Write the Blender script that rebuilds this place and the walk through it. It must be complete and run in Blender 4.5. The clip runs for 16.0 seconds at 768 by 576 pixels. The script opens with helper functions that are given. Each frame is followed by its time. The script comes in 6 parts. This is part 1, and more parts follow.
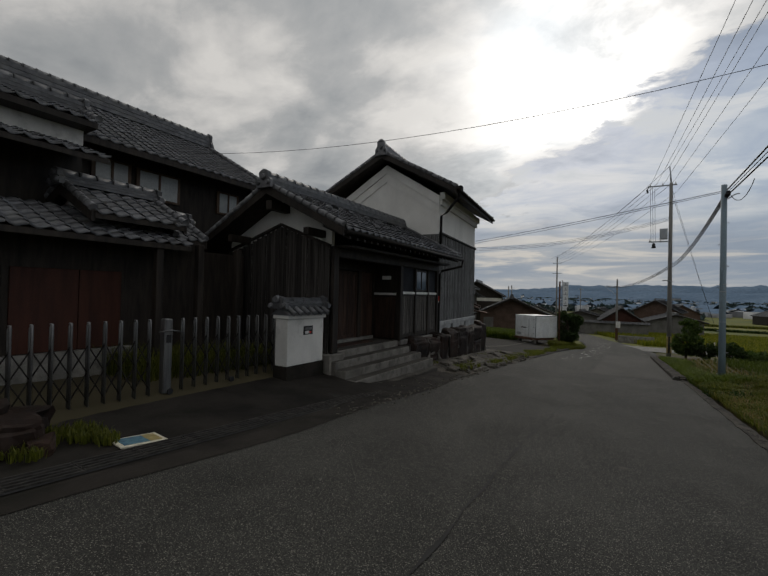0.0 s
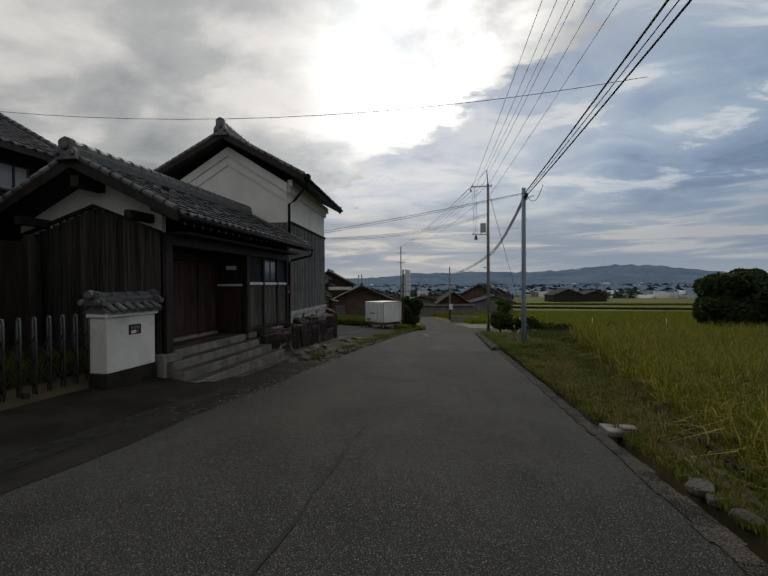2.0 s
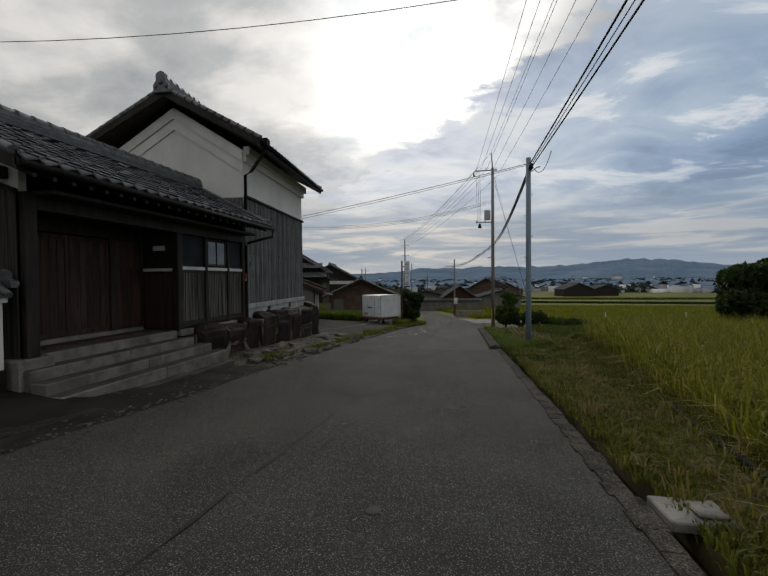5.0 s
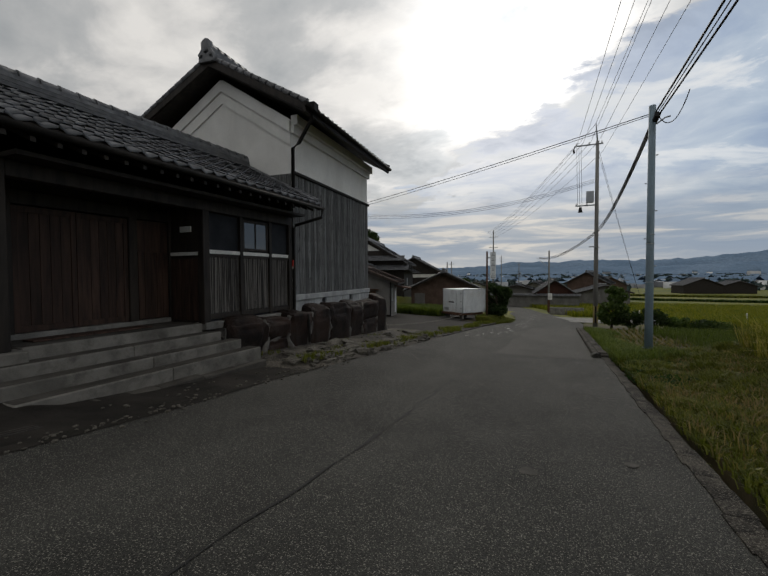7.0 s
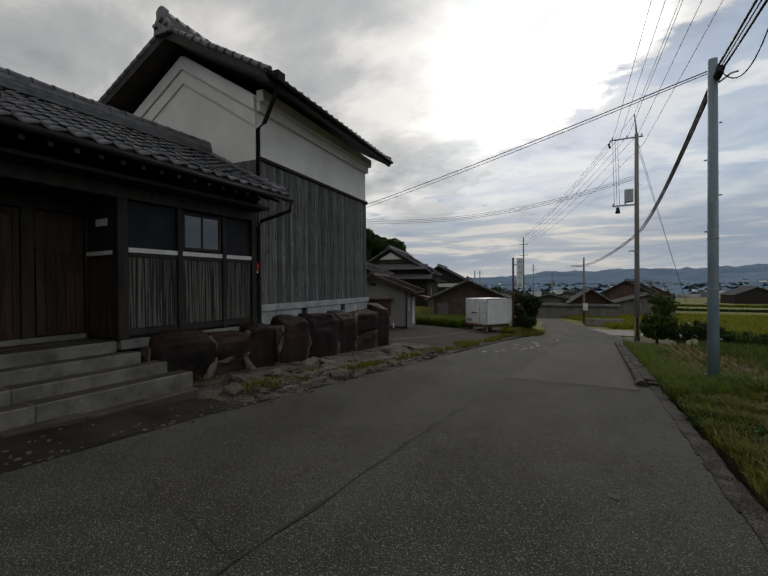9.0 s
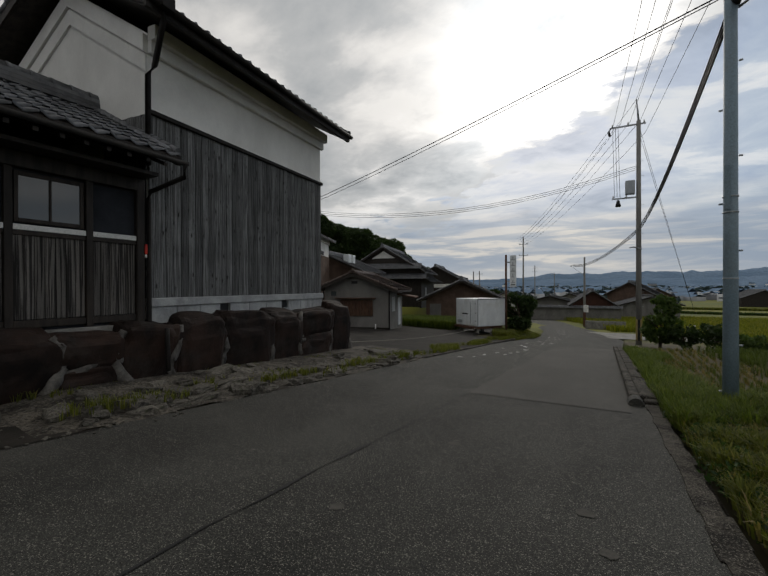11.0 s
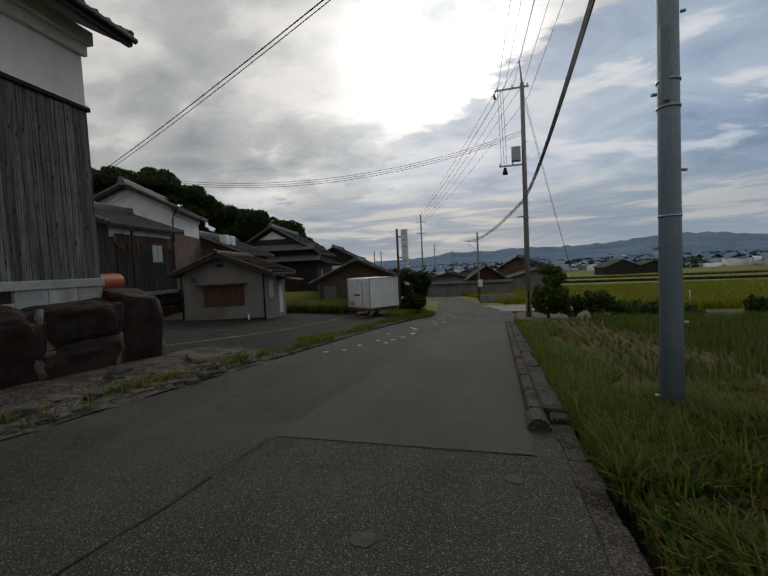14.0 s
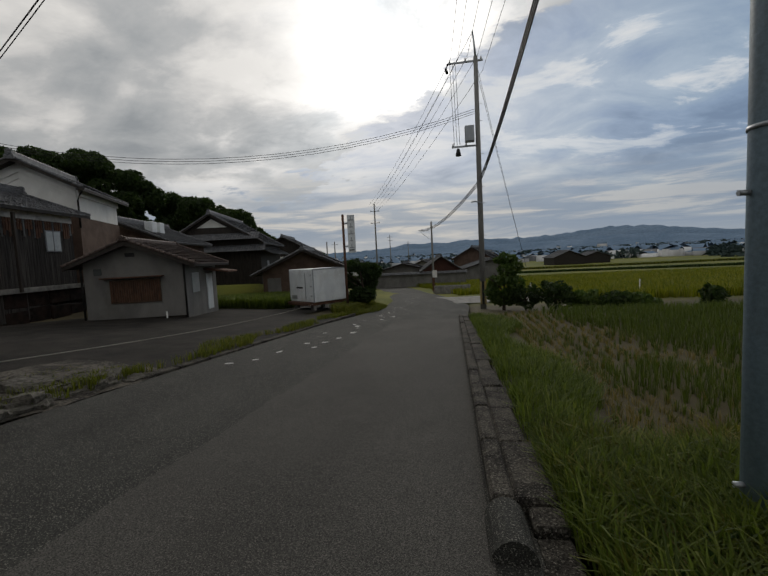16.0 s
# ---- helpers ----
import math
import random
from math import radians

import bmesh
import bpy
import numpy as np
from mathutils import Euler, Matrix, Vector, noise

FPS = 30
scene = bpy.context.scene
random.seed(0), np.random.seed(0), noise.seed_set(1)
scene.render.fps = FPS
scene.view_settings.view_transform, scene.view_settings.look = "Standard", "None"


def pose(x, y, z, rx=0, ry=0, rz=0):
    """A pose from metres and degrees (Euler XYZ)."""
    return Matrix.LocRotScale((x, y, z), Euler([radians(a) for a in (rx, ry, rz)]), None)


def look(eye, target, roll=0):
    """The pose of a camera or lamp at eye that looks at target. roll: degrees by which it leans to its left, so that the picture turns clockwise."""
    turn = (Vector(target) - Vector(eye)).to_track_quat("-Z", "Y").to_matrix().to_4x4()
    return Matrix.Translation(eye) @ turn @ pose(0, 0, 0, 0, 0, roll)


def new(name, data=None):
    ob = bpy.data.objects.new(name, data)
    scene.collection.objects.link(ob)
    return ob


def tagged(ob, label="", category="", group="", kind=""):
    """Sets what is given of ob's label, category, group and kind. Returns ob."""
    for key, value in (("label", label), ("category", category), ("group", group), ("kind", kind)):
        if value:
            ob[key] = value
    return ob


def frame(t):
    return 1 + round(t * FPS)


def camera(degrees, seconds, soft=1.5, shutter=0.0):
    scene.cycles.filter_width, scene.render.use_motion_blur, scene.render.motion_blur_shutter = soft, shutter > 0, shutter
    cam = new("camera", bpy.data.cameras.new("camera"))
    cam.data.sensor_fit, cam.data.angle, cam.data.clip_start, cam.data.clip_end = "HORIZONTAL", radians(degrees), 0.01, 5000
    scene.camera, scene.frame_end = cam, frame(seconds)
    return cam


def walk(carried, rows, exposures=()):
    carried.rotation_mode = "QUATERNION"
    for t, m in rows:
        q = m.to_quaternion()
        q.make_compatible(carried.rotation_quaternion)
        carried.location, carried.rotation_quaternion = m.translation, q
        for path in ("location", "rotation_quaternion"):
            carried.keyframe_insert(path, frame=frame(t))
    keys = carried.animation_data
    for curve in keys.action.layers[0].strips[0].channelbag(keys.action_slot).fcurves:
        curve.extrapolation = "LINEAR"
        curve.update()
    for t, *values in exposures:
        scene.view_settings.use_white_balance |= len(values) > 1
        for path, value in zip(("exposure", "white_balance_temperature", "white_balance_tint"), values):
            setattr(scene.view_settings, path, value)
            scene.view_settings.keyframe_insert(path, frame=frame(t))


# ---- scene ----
cam = camera(87.3, 16.0)
METRES, EYE, TILT, LEAN, TURN = 16.0, 1.55, 0.0, 0.0, 31.0
ROWS = [
    (0.0, 0.0, 0.0, 0.0, -0.02, 0.71, -1.38),
    (0.5, 0.0037, -0.0001, -0.0001, -8.96, 0.64, -1.32),
    (1.0, 0.0051, -0.0003, -0.0002, -15.67, 0.68, -1.0),
    (1.5, 0.005, -0.0007, -0.0006, -19.19, 0.51, -0.33),
    (2.0, 0.0052, 0.0004, -0.0017, -20.76, -0.51, 0.29),
    (2.5, 0.0117, 0.0057, -0.0027, -22.19, -1.48, 0.68),
    (3.0, 0.0301, 0.0216, -0.0047, -22.24, -0.93, 0.84),
    (5.5, 0.1401, 0.1513, -0.0218, -16.99, -1.43, 0.15),
    (6.0, 0.1572, 0.1822, -0.0236, -11.83, -1.86, -0.07),
    (6.5, 0.1784, 0.212, -0.0269, -8.68, -2.31, 0.33),
    (7.0, 0.1984, 0.2444, -0.0301, -7.08, -1.91, 0.29),
    (7.5, 0.2187, 0.2751, -0.0323, -6.91, -1.56, 0.33),
    (8.0, 0.2386, 0.3082, -0.0352, -4.63, -1.09, 0.08),
    (8.5, 0.2584, 0.3387, -0.036, -3.07, -0.62, 0.54),
    (11.0, 0.375, 0.4876, -0.0521, -2.31, -0.22, 0.19),
    (11.5, 0.3993, 0.5177, -0.0572, -5.26, -1.62, 0.97),
    (12.0, 0.4209, 0.5476, -0.0594, -9.74, -2.66, 1.57),
    (12.5, 0.4412, 0.5799, -0.0615, -12.11, -2.51, 1.96),
    (13.0, 0.4603, 0.6134, -0.0629, -14.12, -2.41, 2.43),
    (13.5, 0.4803, 0.646, -0.0658, -14.78, -2.75, 3.07),
    (14.0, 0.4977, 0.6792, -0.0683, -15.35, -2.94, 2.79),
    (14.5, 0.5192, 0.7086, -0.0708, -16.35, -3.05, 2.82),
    (15.0, 0.5396, 0.7395, -0.0745, -16.72, -3.22, 3.19),
    (15.5, 0.5613, 0.7702, -0.0774, -19.71, -4.01, 3.42),
    (16.0, 0.5794, 0.8017, -0.0785, -21.42, -4.44, 2.96),
]
walk(cam, [(t, pose(0, 0, EYE, TILT, LEAN, TURN) @ pose(METRES * x, METRES * y, METRES * z, 90 + pitch, roll, yaw)) for t, x, y, z, yaw, pitch, roll in ROWS], exposures=[(0.0, -0.12), (2.5, -0.02), (7.0, 0.12), (11.5, 0.12), (14.5, -0.02), (16.0, -0.02)])

# world: hazy evening sky with broken cloud, sun behind the cloud ahead
SUN_EL, SUN_AZ = 28.0, -8.5          # azimuth from +y towards +x
sun_way = Vector((math.sin(radians(SUN_AZ)) * math.cos(radians(SUN_EL)), math.cos(radians(SUN_AZ)) * math.cos(radians(SUN_EL)), math.sin(radians(SUN_EL))))
world = bpy.data.worlds.new("sky")
scene.world = world
world.use_nodes = True


class Nodes:
    """Short hand for building node trees."""

    def __init__(self, tree):
        self.t = tree

    def n(self, kind, **inputs):
        node = self.t.nodes.new(kind)
        for k, v in inputs.items():
            self.put(node, k, v)
        return node

    def put(self, node, k, v):
        sock = node.inputs[int(k[1:])] if k[0] == "i" and k[1:].isdigit() else node.inputs[k.replace("_", " ")]
        if isinstance(v, bpy.types.NodeSocket):
            self.t.links.new(v, sock)
        elif isinstance(v, bpy.types.Node):
            self.t.links.new(v.outputs[0], sock)
        else:
            sock.default_value = v

    def math(self, op, a, b=0.0, c=0.0):
        m = self.t.nodes.new("ShaderNodeMath")
        m.operation = op
        for i, v in enumerate((a, b, c)):
            self.put(m, "i%d" % i, v)
        return m.outputs[0]

    def vec(self, op, a, b):
        m = self.t.nodes.new("ShaderNodeVectorMath")
        m.operation = op
        self.put(m, "i0", a)
        self.put(m, "i1", b)
        return m.outputs["Value"] if op == "DOT_PRODUCT" else m.outputs[0]

    def ramp(self, fac, stops):
        r = self.t.nodes.new("ShaderNodeValToRGB")
        self.put(r, "Fac", fac)
        e = r.color_ramp.elements
        while len(e) < len(stops):
            e.new(0.5)
        for el, (p, c) in zip(e, stops):
            el.position = p
            el.color = (*c, 1) if len(c) == 3 else c
        return r.outputs[0]

    def between(self, v, a, b):
        """0 below a, 1 above b, smooth between."""
        m = self.t.nodes.new("ShaderNodeMapRange")
        m.interpolation_type = "SMOOTHSTEP"
        for key, val in (("Value", v), ("From Min", a), ("From Max", b)):
            self.put(m, key, val)
        return m.outputs[0]

    def grey(self, v):
        return self.n("ShaderNodeCombineXYZ", X=v, Y=v, Z=v).outputs[0]

    def mix(self, fac, a, b, blend="MIX"):
        m = self.t.nodes.new("ShaderNodeMixRGB")
        m.blend_type = blend
        for k, v in (("Fac", fac), ("Color1", a), ("Color2", b)):
            if isinstance(v, tuple) and len(v) == 3:
                v = (*v, 1)
            self.put(m, k, v)
        return m.outputs[0]


def g3(v):
    return (v, v, v)


def build_sky():
    k = Nodes(world.node_tree)
    k.t.nodes.clear()
    out = k.n("ShaderNodeOutputWorld")
    bg = k.n("ShaderNodeBackground")
    k.t.links.new(bg.outputs[0], out.inputs[0])
    sky = k.n("ShaderNodeTexSky")
    sky.sky_type = "NISHITA"
    sky.sun_disc = False
    sky.sun_elevation = radians(SUN_EL)
    sky.sun_rotation = radians(SUN_AZ)
    sky.dust_density = 2.0
    way = k.n("ShaderNodeTexCoord").outputs["Generated"]
    sep = k.n("ShaderNodeSeparateXYZ", Vector=way)
    up = sep.outputs[2]
    # cloud deck on a plane overhead
    lift = k.math("ADD", k.math("MAXIMUM", up, 0.0), 0.2)
    px = k.math("DIVIDE", sep.outputs[0], lift)
    py = k.math("DIVIDE", sep.outputs[1], lift)
    plane = k.n("ShaderNodeCombineXYZ", X=px, Y=py, Z=0.0)
    turned = k.n("ShaderNodeMapping", Vector=plane)
    turned.inputs["Rotation"].default_value = (0, 0, radians(38))
    turned.inputs["Location"].default_value = CLOUD_SHIFT
    turned.inputs["Scale"].default_value = (0.85, 1.1, 1)
    big = k.n("ShaderNodeTexNoise", Vector=turned, Scale=1.3, Detail=3.0, Roughness=0.5, Distortion=0.15).outputs[0]
    mid_node = k.n("ShaderNodeTexNoise", Vector=turned, Scale=2.6, Detail=10.0, Roughness=0.56, Distortion=0.35)
    mid = mid_node.outputs[0]
    streaked = k.n("ShaderNodeMapping", Vector=plane)
    streaked.inputs["Rotation"].default_value = (0, 0, radians(-32))
    streaked.inputs["Scale"].default_value = (1.0, 1.5, 1)
    wisp = k.n("ShaderNodeTexNoise", Vector=streaked, Scale=2.2, Detail=9.0, Roughness=0.6, Distortion=0.5).outputs[0]
    ripple = k.n("ShaderNodeTexNoise", Vector=turned, Scale=11.0, Detail=5.0, Roughness=0.6, Distortion=0.4).outputs[0]
    az = k.math("MULTIPLY", k.math("ARCTAN2", sep.outputs[0], sep.outputs[1]), 57.2958)
    el = k.math("MULTIPLY", k.math("ARCSINE", up), 57.2958)
    thick = k.math("ADD", k.math("MULTIPLY", big, 0.45), k.math("ADD", k.math("MULTIPLY", mid, 0.45), k.math("MULTIPLY", ripple, 0.10)))
    wobble = k.math("ADD", k.math("MULTIPLY", k.math("SUBTRACT", mid, 0.5), 26.0), k.math("MULTIPLY", k.math("SUBTRACT", ripple, 0.5), 7.0))
    # the cloud sheet ends along a slanting edge; beyond it lies thinner blue-grey sky
    over = k.math("ADD", k.math("SUBTRACT", k.math("SUBTRACT", el, 12.5), k.math("MULTIPLY", k.math("ADD", az, 16.0), 0.55)), wobble)
    sheet_side = k.math("MAXIMUM", k.between(over, -1.0, 1.4), k.math("MAXIMUM", k.between(az, 40.0, 75.0), k.between(el, 36.0, 50.0)))
    # light round the hidden sun, spread along the edge of the sheet
    near = k.math("MAXIMUM", k.vec("DOT_PRODUCT", way, tuple(sun_way)), 0.0)
    halo = k.math("POWER", near, 9.0)
    wide = k.math("POWER", near, 2.2)
    ragged = k.vec("NORMALIZE", k.vec("ADD", way, k.vec("MULTIPLY", k.vec("SUBTRACT", mid_node.outputs["Color"], (0.5, 0.5, 0.5)), (0.34, 0.34, 0.28))), (0.0, 0.0, 0.0))
    core = k.math("MULTIPLY", k.math("POWER", k.math("MAXIMUM", k.vec("DOT_PRODUCT", ragged, tuple(sun_way)), 0.0), 80.0), k.math("ADD", 0.35, k.math("MULTIPLY", sheet_side, 0.65)))
    rim = k.math("MULTIPLY", k.math("SUBTRACT", k.between(over, -1.0, 3.0), k.math("MULTIPLY", k.between(over, 3.0, 15.0), 0.9)), halo)
    shade = k.ramp(thick, [(0.40, (1.5, 1.46, 1.4)), (0.46, (1.22, 1.2, 1.17)), (0.51, (0.93, 0.94, 0.94)), (0.57, (0.78, 0.805, 0.82)), (0.64, (0.6, 0.635, 0.665))])
    lum = k.math("ADD", k.math("ADD", 0.40, k.math("MULTIPLY", wide, 0.08)), k.math("ADD", k.math("ADD", k.math("MULTIPLY", halo, 0.06), k.math("MULTIPLY", rim, 0.26)), k.math("MULTIPLY", core, 0.8)))
    cloud = k.mix(1.0, shade, k.grey(lum), "MULTIPLY")
    # hazy blue beyond, from the sky model, with grey veils and white streaks
    clear = k.mix(1.0, sky.outputs[0], g3(0.085), "MULTIPLY")
    bluish = k.mix(0.85, clear, (0.22, 0.305, 0.43))
    veil = k.ramp(k.math("ADD", k.math("MULTIPLY", big, 0.5), k.math("MULTIPLY", wisp, 0.5)), [(0.40, (0.66, 0.70, 0.76)), (0.48, (0.92, 0.94, 0.97)), (0.54, (1.15, 1.12, 1.06)), (0.62, (1.5, 1.38, 1.22))])
    bluish = k.mix(1.0, bluish, veil, "MULTIPLY")
    bluish = k.mix(1.0, bluish, k.grey(k.math("ADD", k.math("MULTIPLY", halo, 0.09), k.math("MULTIPLY", core, 0.4))), "ADD")
    streak = k.math("MULTIPLY", k.ramp(wisp, [(0.53, g3(0)), (0.57, g3(0.5)), (0.63, g3(1))]), k.between(el, 7.0, 16.0))
    bluish = k.mix(streak, bluish, (0.66, 0.68, 0.70))
    bluish = k.mix(k.math("MULTIPLY", k.between(el, 23.0, 34.0), 0.6), bluish, (0.46, 0.50, 0.55))
    both = k.mix(sheet_side, bluish, cloud)
    # flat bars of cloud low over the plain: grey undersides, pale warm gaps towards the sun
    bars_at = k.n("ShaderNodeCombineXYZ", X=k.math("MULTIPLY", az, 0.035), Y=k.math("MULTIPLY", el, 0.34), Z=0.0)
    bars = k.n("ShaderNodeTexNoise", Vector=bars_at, Scale=1.6, Detail=8.0, Roughness=0.58, Distortion=0.5).outputs[0]
    bar_dark = k.mix(halo, (0.215, 0.275, 0.36), (0.40, 0.42, 0.44))
    bar_pale = k.mix(halo, (0.40, 0.42, 0.44), (0.84, 0.75, 0.62))
    barred = k.mix(k.ramp(bars, [(0.45, g3(0)), (0.52, g3(0.35)), (0.57, g3(1))]), bar_dark, bar_pale)
    low = k.math("SUBTRACT", 1.0, k.between(el, 4.5, 13.0))
    banded = k.mix(k.math("MULTIPLY", low, 0.9), both, barred)
    haze = k.mix(halo, (0.36, 0.39, 0.42), (0.66, 0.62, 0.55))
    hazed = k.mix(k.math("MULTIPLY", k.math("SUBTRACT", 1.0, k.between(el, 0.0, 3.6)), 0.65), banded, haze)
    k.put(bg, "Color", hazed)
    bg.inputs["Strength"].default_value = SKY_STRENGTH


CLOUD_SHIFT = (3.1, 1.7, 0.0)
SKY_STRENGTH = 1.0
build_sky()
lamp = bpy.data.lights.new("sun", "SUN")
lamp.energy, lamp.angle, lamp.color = 0.5, radians(14), (1.0, 0.93, 0.82)
sun = new("sun", lamp)
sun.matrix_world = look(sun_way * 60, (0, 0, 0))

# ---------------------------------------------------------------- materials


def material(name, low, high, scale=(4, 4, 4), rough=0.8, bump=0.3, fine=40.0, metal=0.0, contrast=0.5, spread=0.0, stain=None, stain_scale=0.8, stain_amount=0.5, coords="Object", spec=0.3, detail=6.0, speck=None, far=None, grain_amount=0.4):
    """Two tones by stretched noise, a fine grain, broad stains, and a bump from the grain; spread varies it from piece to piece."""
    m = bpy.data.materials.new(name)
    m.use_nodes = True
    k = Nodes(m.node_tree)
    p = k.t.nodes["Principled BSDF"]
    co = k.n("ShaderNodeTexCoord").outputs[coords]
    info = k.n("ShaderNodeObjectInfo")
    isle = k.n("ShaderNodeNewGeometry").outputs["Random Per Island"]
    shift = k.n("ShaderNodeCombineXYZ", X=k.math("MULTIPLY", info.outputs["Random"], 37.0), Y=k.math("MULTIPLY", isle, 19.0 if spread else 0.0), Z=0.0)
    moved = k.vec("ADD", co, shift.outputs[0])
    st = k.n("ShaderNodeMapping", Vector=moved)
    st.inputs["Scale"].default_value = scale
    a = k.n("ShaderNodeTexNoise", Vector=st, Scale=1.0, Detail=detail, Roughness=0.62, Distortion=0.3)
    f = k.n("ShaderNodeTexNoise", Vector=moved, Scale=fine, Detail=3.0, Roughness=0.7)
    h = 0.5 * (1 - contrast) * 0.5
    fac = k.ramp(a.outputs[0], [(0.25 + h, g3(0)), (0.75 - h, g3(1))])
    col = k.mix(fac, low, high)
    grain = k.ramp(f.outputs[0], [(0.4, g3(0.3)), (0.6, g3(1.75))] if speck else [(0.33, g3(0.55)), (0.67, g3(1.4))])
    col = k.mix(0.85 if speck else grain_amount, col, grain, "MULTIPLY")
    if stain:
        s = k.n("ShaderNodeTexNoise", Vector=co, Scale=stain_scale, Detail=5.0, Roughness=0.65)
        col = k.mix(k.math("MULTIPLY", k.ramp(s.outputs[0], [(0.5, g3(0)), (0.68, g3(1))]), stain_amount), col, stain)
    if speck:
        tone, size, least = speck
        g = k.n("ShaderNodeTexNoise", Vector=co, Scale=size, Detail=1.0, Roughness=0.4)
        col = k.mix(k.ramp(g.outputs[0], [(least, g3(0)), (least + 0.05, g3(1))]), col, tone)
        g2 = k.n("ShaderNodeTexNoise", Vector=co, Scale=size * 0.7, Detail=1.0, Roughness=0.4)
        col = k.mix(k.ramp(g2.outputs[0], [(least + 0.05, g3(0)), (least + 0.1, g3(0.8))]), col, tone)
    if far:
        tone, y0, y1 = far
        ay = k.n("ShaderNodeSeparateXYZ", Vector=co).outputs[1]
        col = k.mix(k.math("SMOOTH_MIN", 1.0, k.math("MAXIMUM", 0.0, k.math("DIVIDE", k.math("SUBTRACT", ay, y0), y1 - y0)), 0.1), k.mix(fac, tone, tuple(c * 1.8 for c in tone)), col)
    if spread:
        v = k.math("ADD", 1 - spread, k.math("MULTIPLY", k.math("FRACT", k.math("ADD", isle, info.outputs["Random"])), 2 * spread))
        col = k.mix(1.0, col, k.n("ShaderNodeCombineXYZ", X=v, Y=v, Z=v).outputs[0], "MULTIPLY")
    k.put(p, "Base Color", col)
    k.put(p, "Roughness", k.math("ADD", rough - 0.08, k.math("MULTIPLY", f.outputs[0], 0.16)))
    p.inputs["Metallic"].default_value = metal
    p.inputs["Specular IOR Level"].default_value = spec
    if bump:
        both = k.math("ADD", k.math("MULTIPLY", a.outputs[0], 0.6), k.math("MULTIPLY", f.outputs[0], 0.5))
        b = k.n("ShaderNodeBump", Height=both, Strength=bump, Distance=0.01)
        k.put(p, "Normal", b.outputs[0])
    return m


def leafy(name, low, high, tip=None):
    """Leaves that let some light through."""
    m = bpy.data.materials.new(name)
    m.use_nodes = True
    k = Nodes(m.node_tree)
    p = k.t.nodes["Principled BSDF"]
    isle = k.n("ShaderNodeNewGeometry").outputs["Random Per Island"]
    pos = k.n("ShaderNodeTexCoord").outputs["Object"]
    n = k.n("ShaderNodeTexNoise", Vector=pos, Scale=0.45, Detail=4.0)
    f = k.math("ADD", k.math("MULTIPLY", isle, 0.6), k.math("MULTIPLY", n.outputs[0], 0.45))
    col = k.ramp(f, [(0.15, low), (0.75, high)] + ([(0.93, tip)] if tip else []))
    k.put(p, "Base Color", col)
    p.inputs["Roughness"].default_value = 0.55
    p.inputs["Specular IOR Level"].default_value = 0.25
    tr = k.n("ShaderNodeBsdfTranslucent", Color=k.mix(1.0, col, (1.0, 1.15, 0.6), "MULTIPLY"))
    mx = k.n("ShaderNodeMixShader", Fac=0.42)
    k.t.links.new(p.outputs[0], mx.inputs[1])
    k.t.links.new(tr.outputs[0], mx.inputs[2])
    k.t.links.new(mx.outputs[0], k.t.nodes["Material Output"].inputs[0])
    return m


ASPHALT = material("old asphalt", (0.0242, 0.0242, 0.0216), (0.0462, 0.046, 0.041), (0.8, 0.5, 0.8), 0.86, 1.0, 95, spec=0.19, contrast=0.6, stain=(0.024, 0.0225, 0.0205), stain_scale=0.55, stain_amount=0.6, speck=((0.20, 0.19, 0.165), 98, 0.63))
ASPHALT_NEW = material("newer asphalt", (0.041, 0.0395, 0.0352), (0.059, 0.0565, 0.0505), (0.6, 0.4, 0.6), 0.86, 0.8, 105, spec=0.19, stain=(0.046, 0.043, 0.039), stain_scale=0.6, stain_amount=0.4, speck=((0.13, 0.121, 0.108), 110, 0.61))
CRACK = material("tarred crack", (0.012, 0.012, 0.012), (0.02, 0.02, 0.02), rough=0.8, bump=0.1)
ROAD_PAINT = material("worn white road paint", (0.3, 0.3, 0.29), (0.5, 0.49, 0.46), (6, 6, 6), 0.8, 0.3, 60)
EDGING = material("rough stained edging concrete", (0.02, 0.018, 0.0155), (0.062, 0.056, 0.047), (3, 3, 3), 0.92, 1.0, 60, contrast=0.3, spec=0.12, speck=((0.15, 0.138, 0.118), 75, 0.62))
CONCRETE = material("weathered concrete", (0.15, 0.145, 0.135), (0.27, 0.26, 0.24), (2, 2, 2), 0.88, 0.6, 50, stain=(0.05, 0.048, 0.04), stain_scale=1.7, stain_amount=0.7)
DARK_CONCRETE = material("dark damp concrete", (0.012, 0.0105, 0.009), (0.031, 0.027, 0.023), (1.2, 1.2, 1.2), 0.9, 0.6, 45, spec=0.15, stain=(0.012, 0.0125, 0.008), stain_scale=1.2, stain_amount=0.6)
TREAD = material("dirty worn stone tread", (0.035, 0.031, 0.026), (0.085, 0.078, 0.068), (2, 0.8, 2), 0.9, 0.5, 60, stain=(0.02, 0.018, 0.014), stain_scale=2.2, stain_amount=0.5)
GRANITE = material("cut granite", (0.12, 0.113, 0.1), (0.225, 0.213, 0.19), (1.5, 1.5, 1.5), 0.85, 0.35, 90, stain=(0.03, 0.028, 0.023), stain_scale=3.4, stain_amount=0.5, spread=0.12)
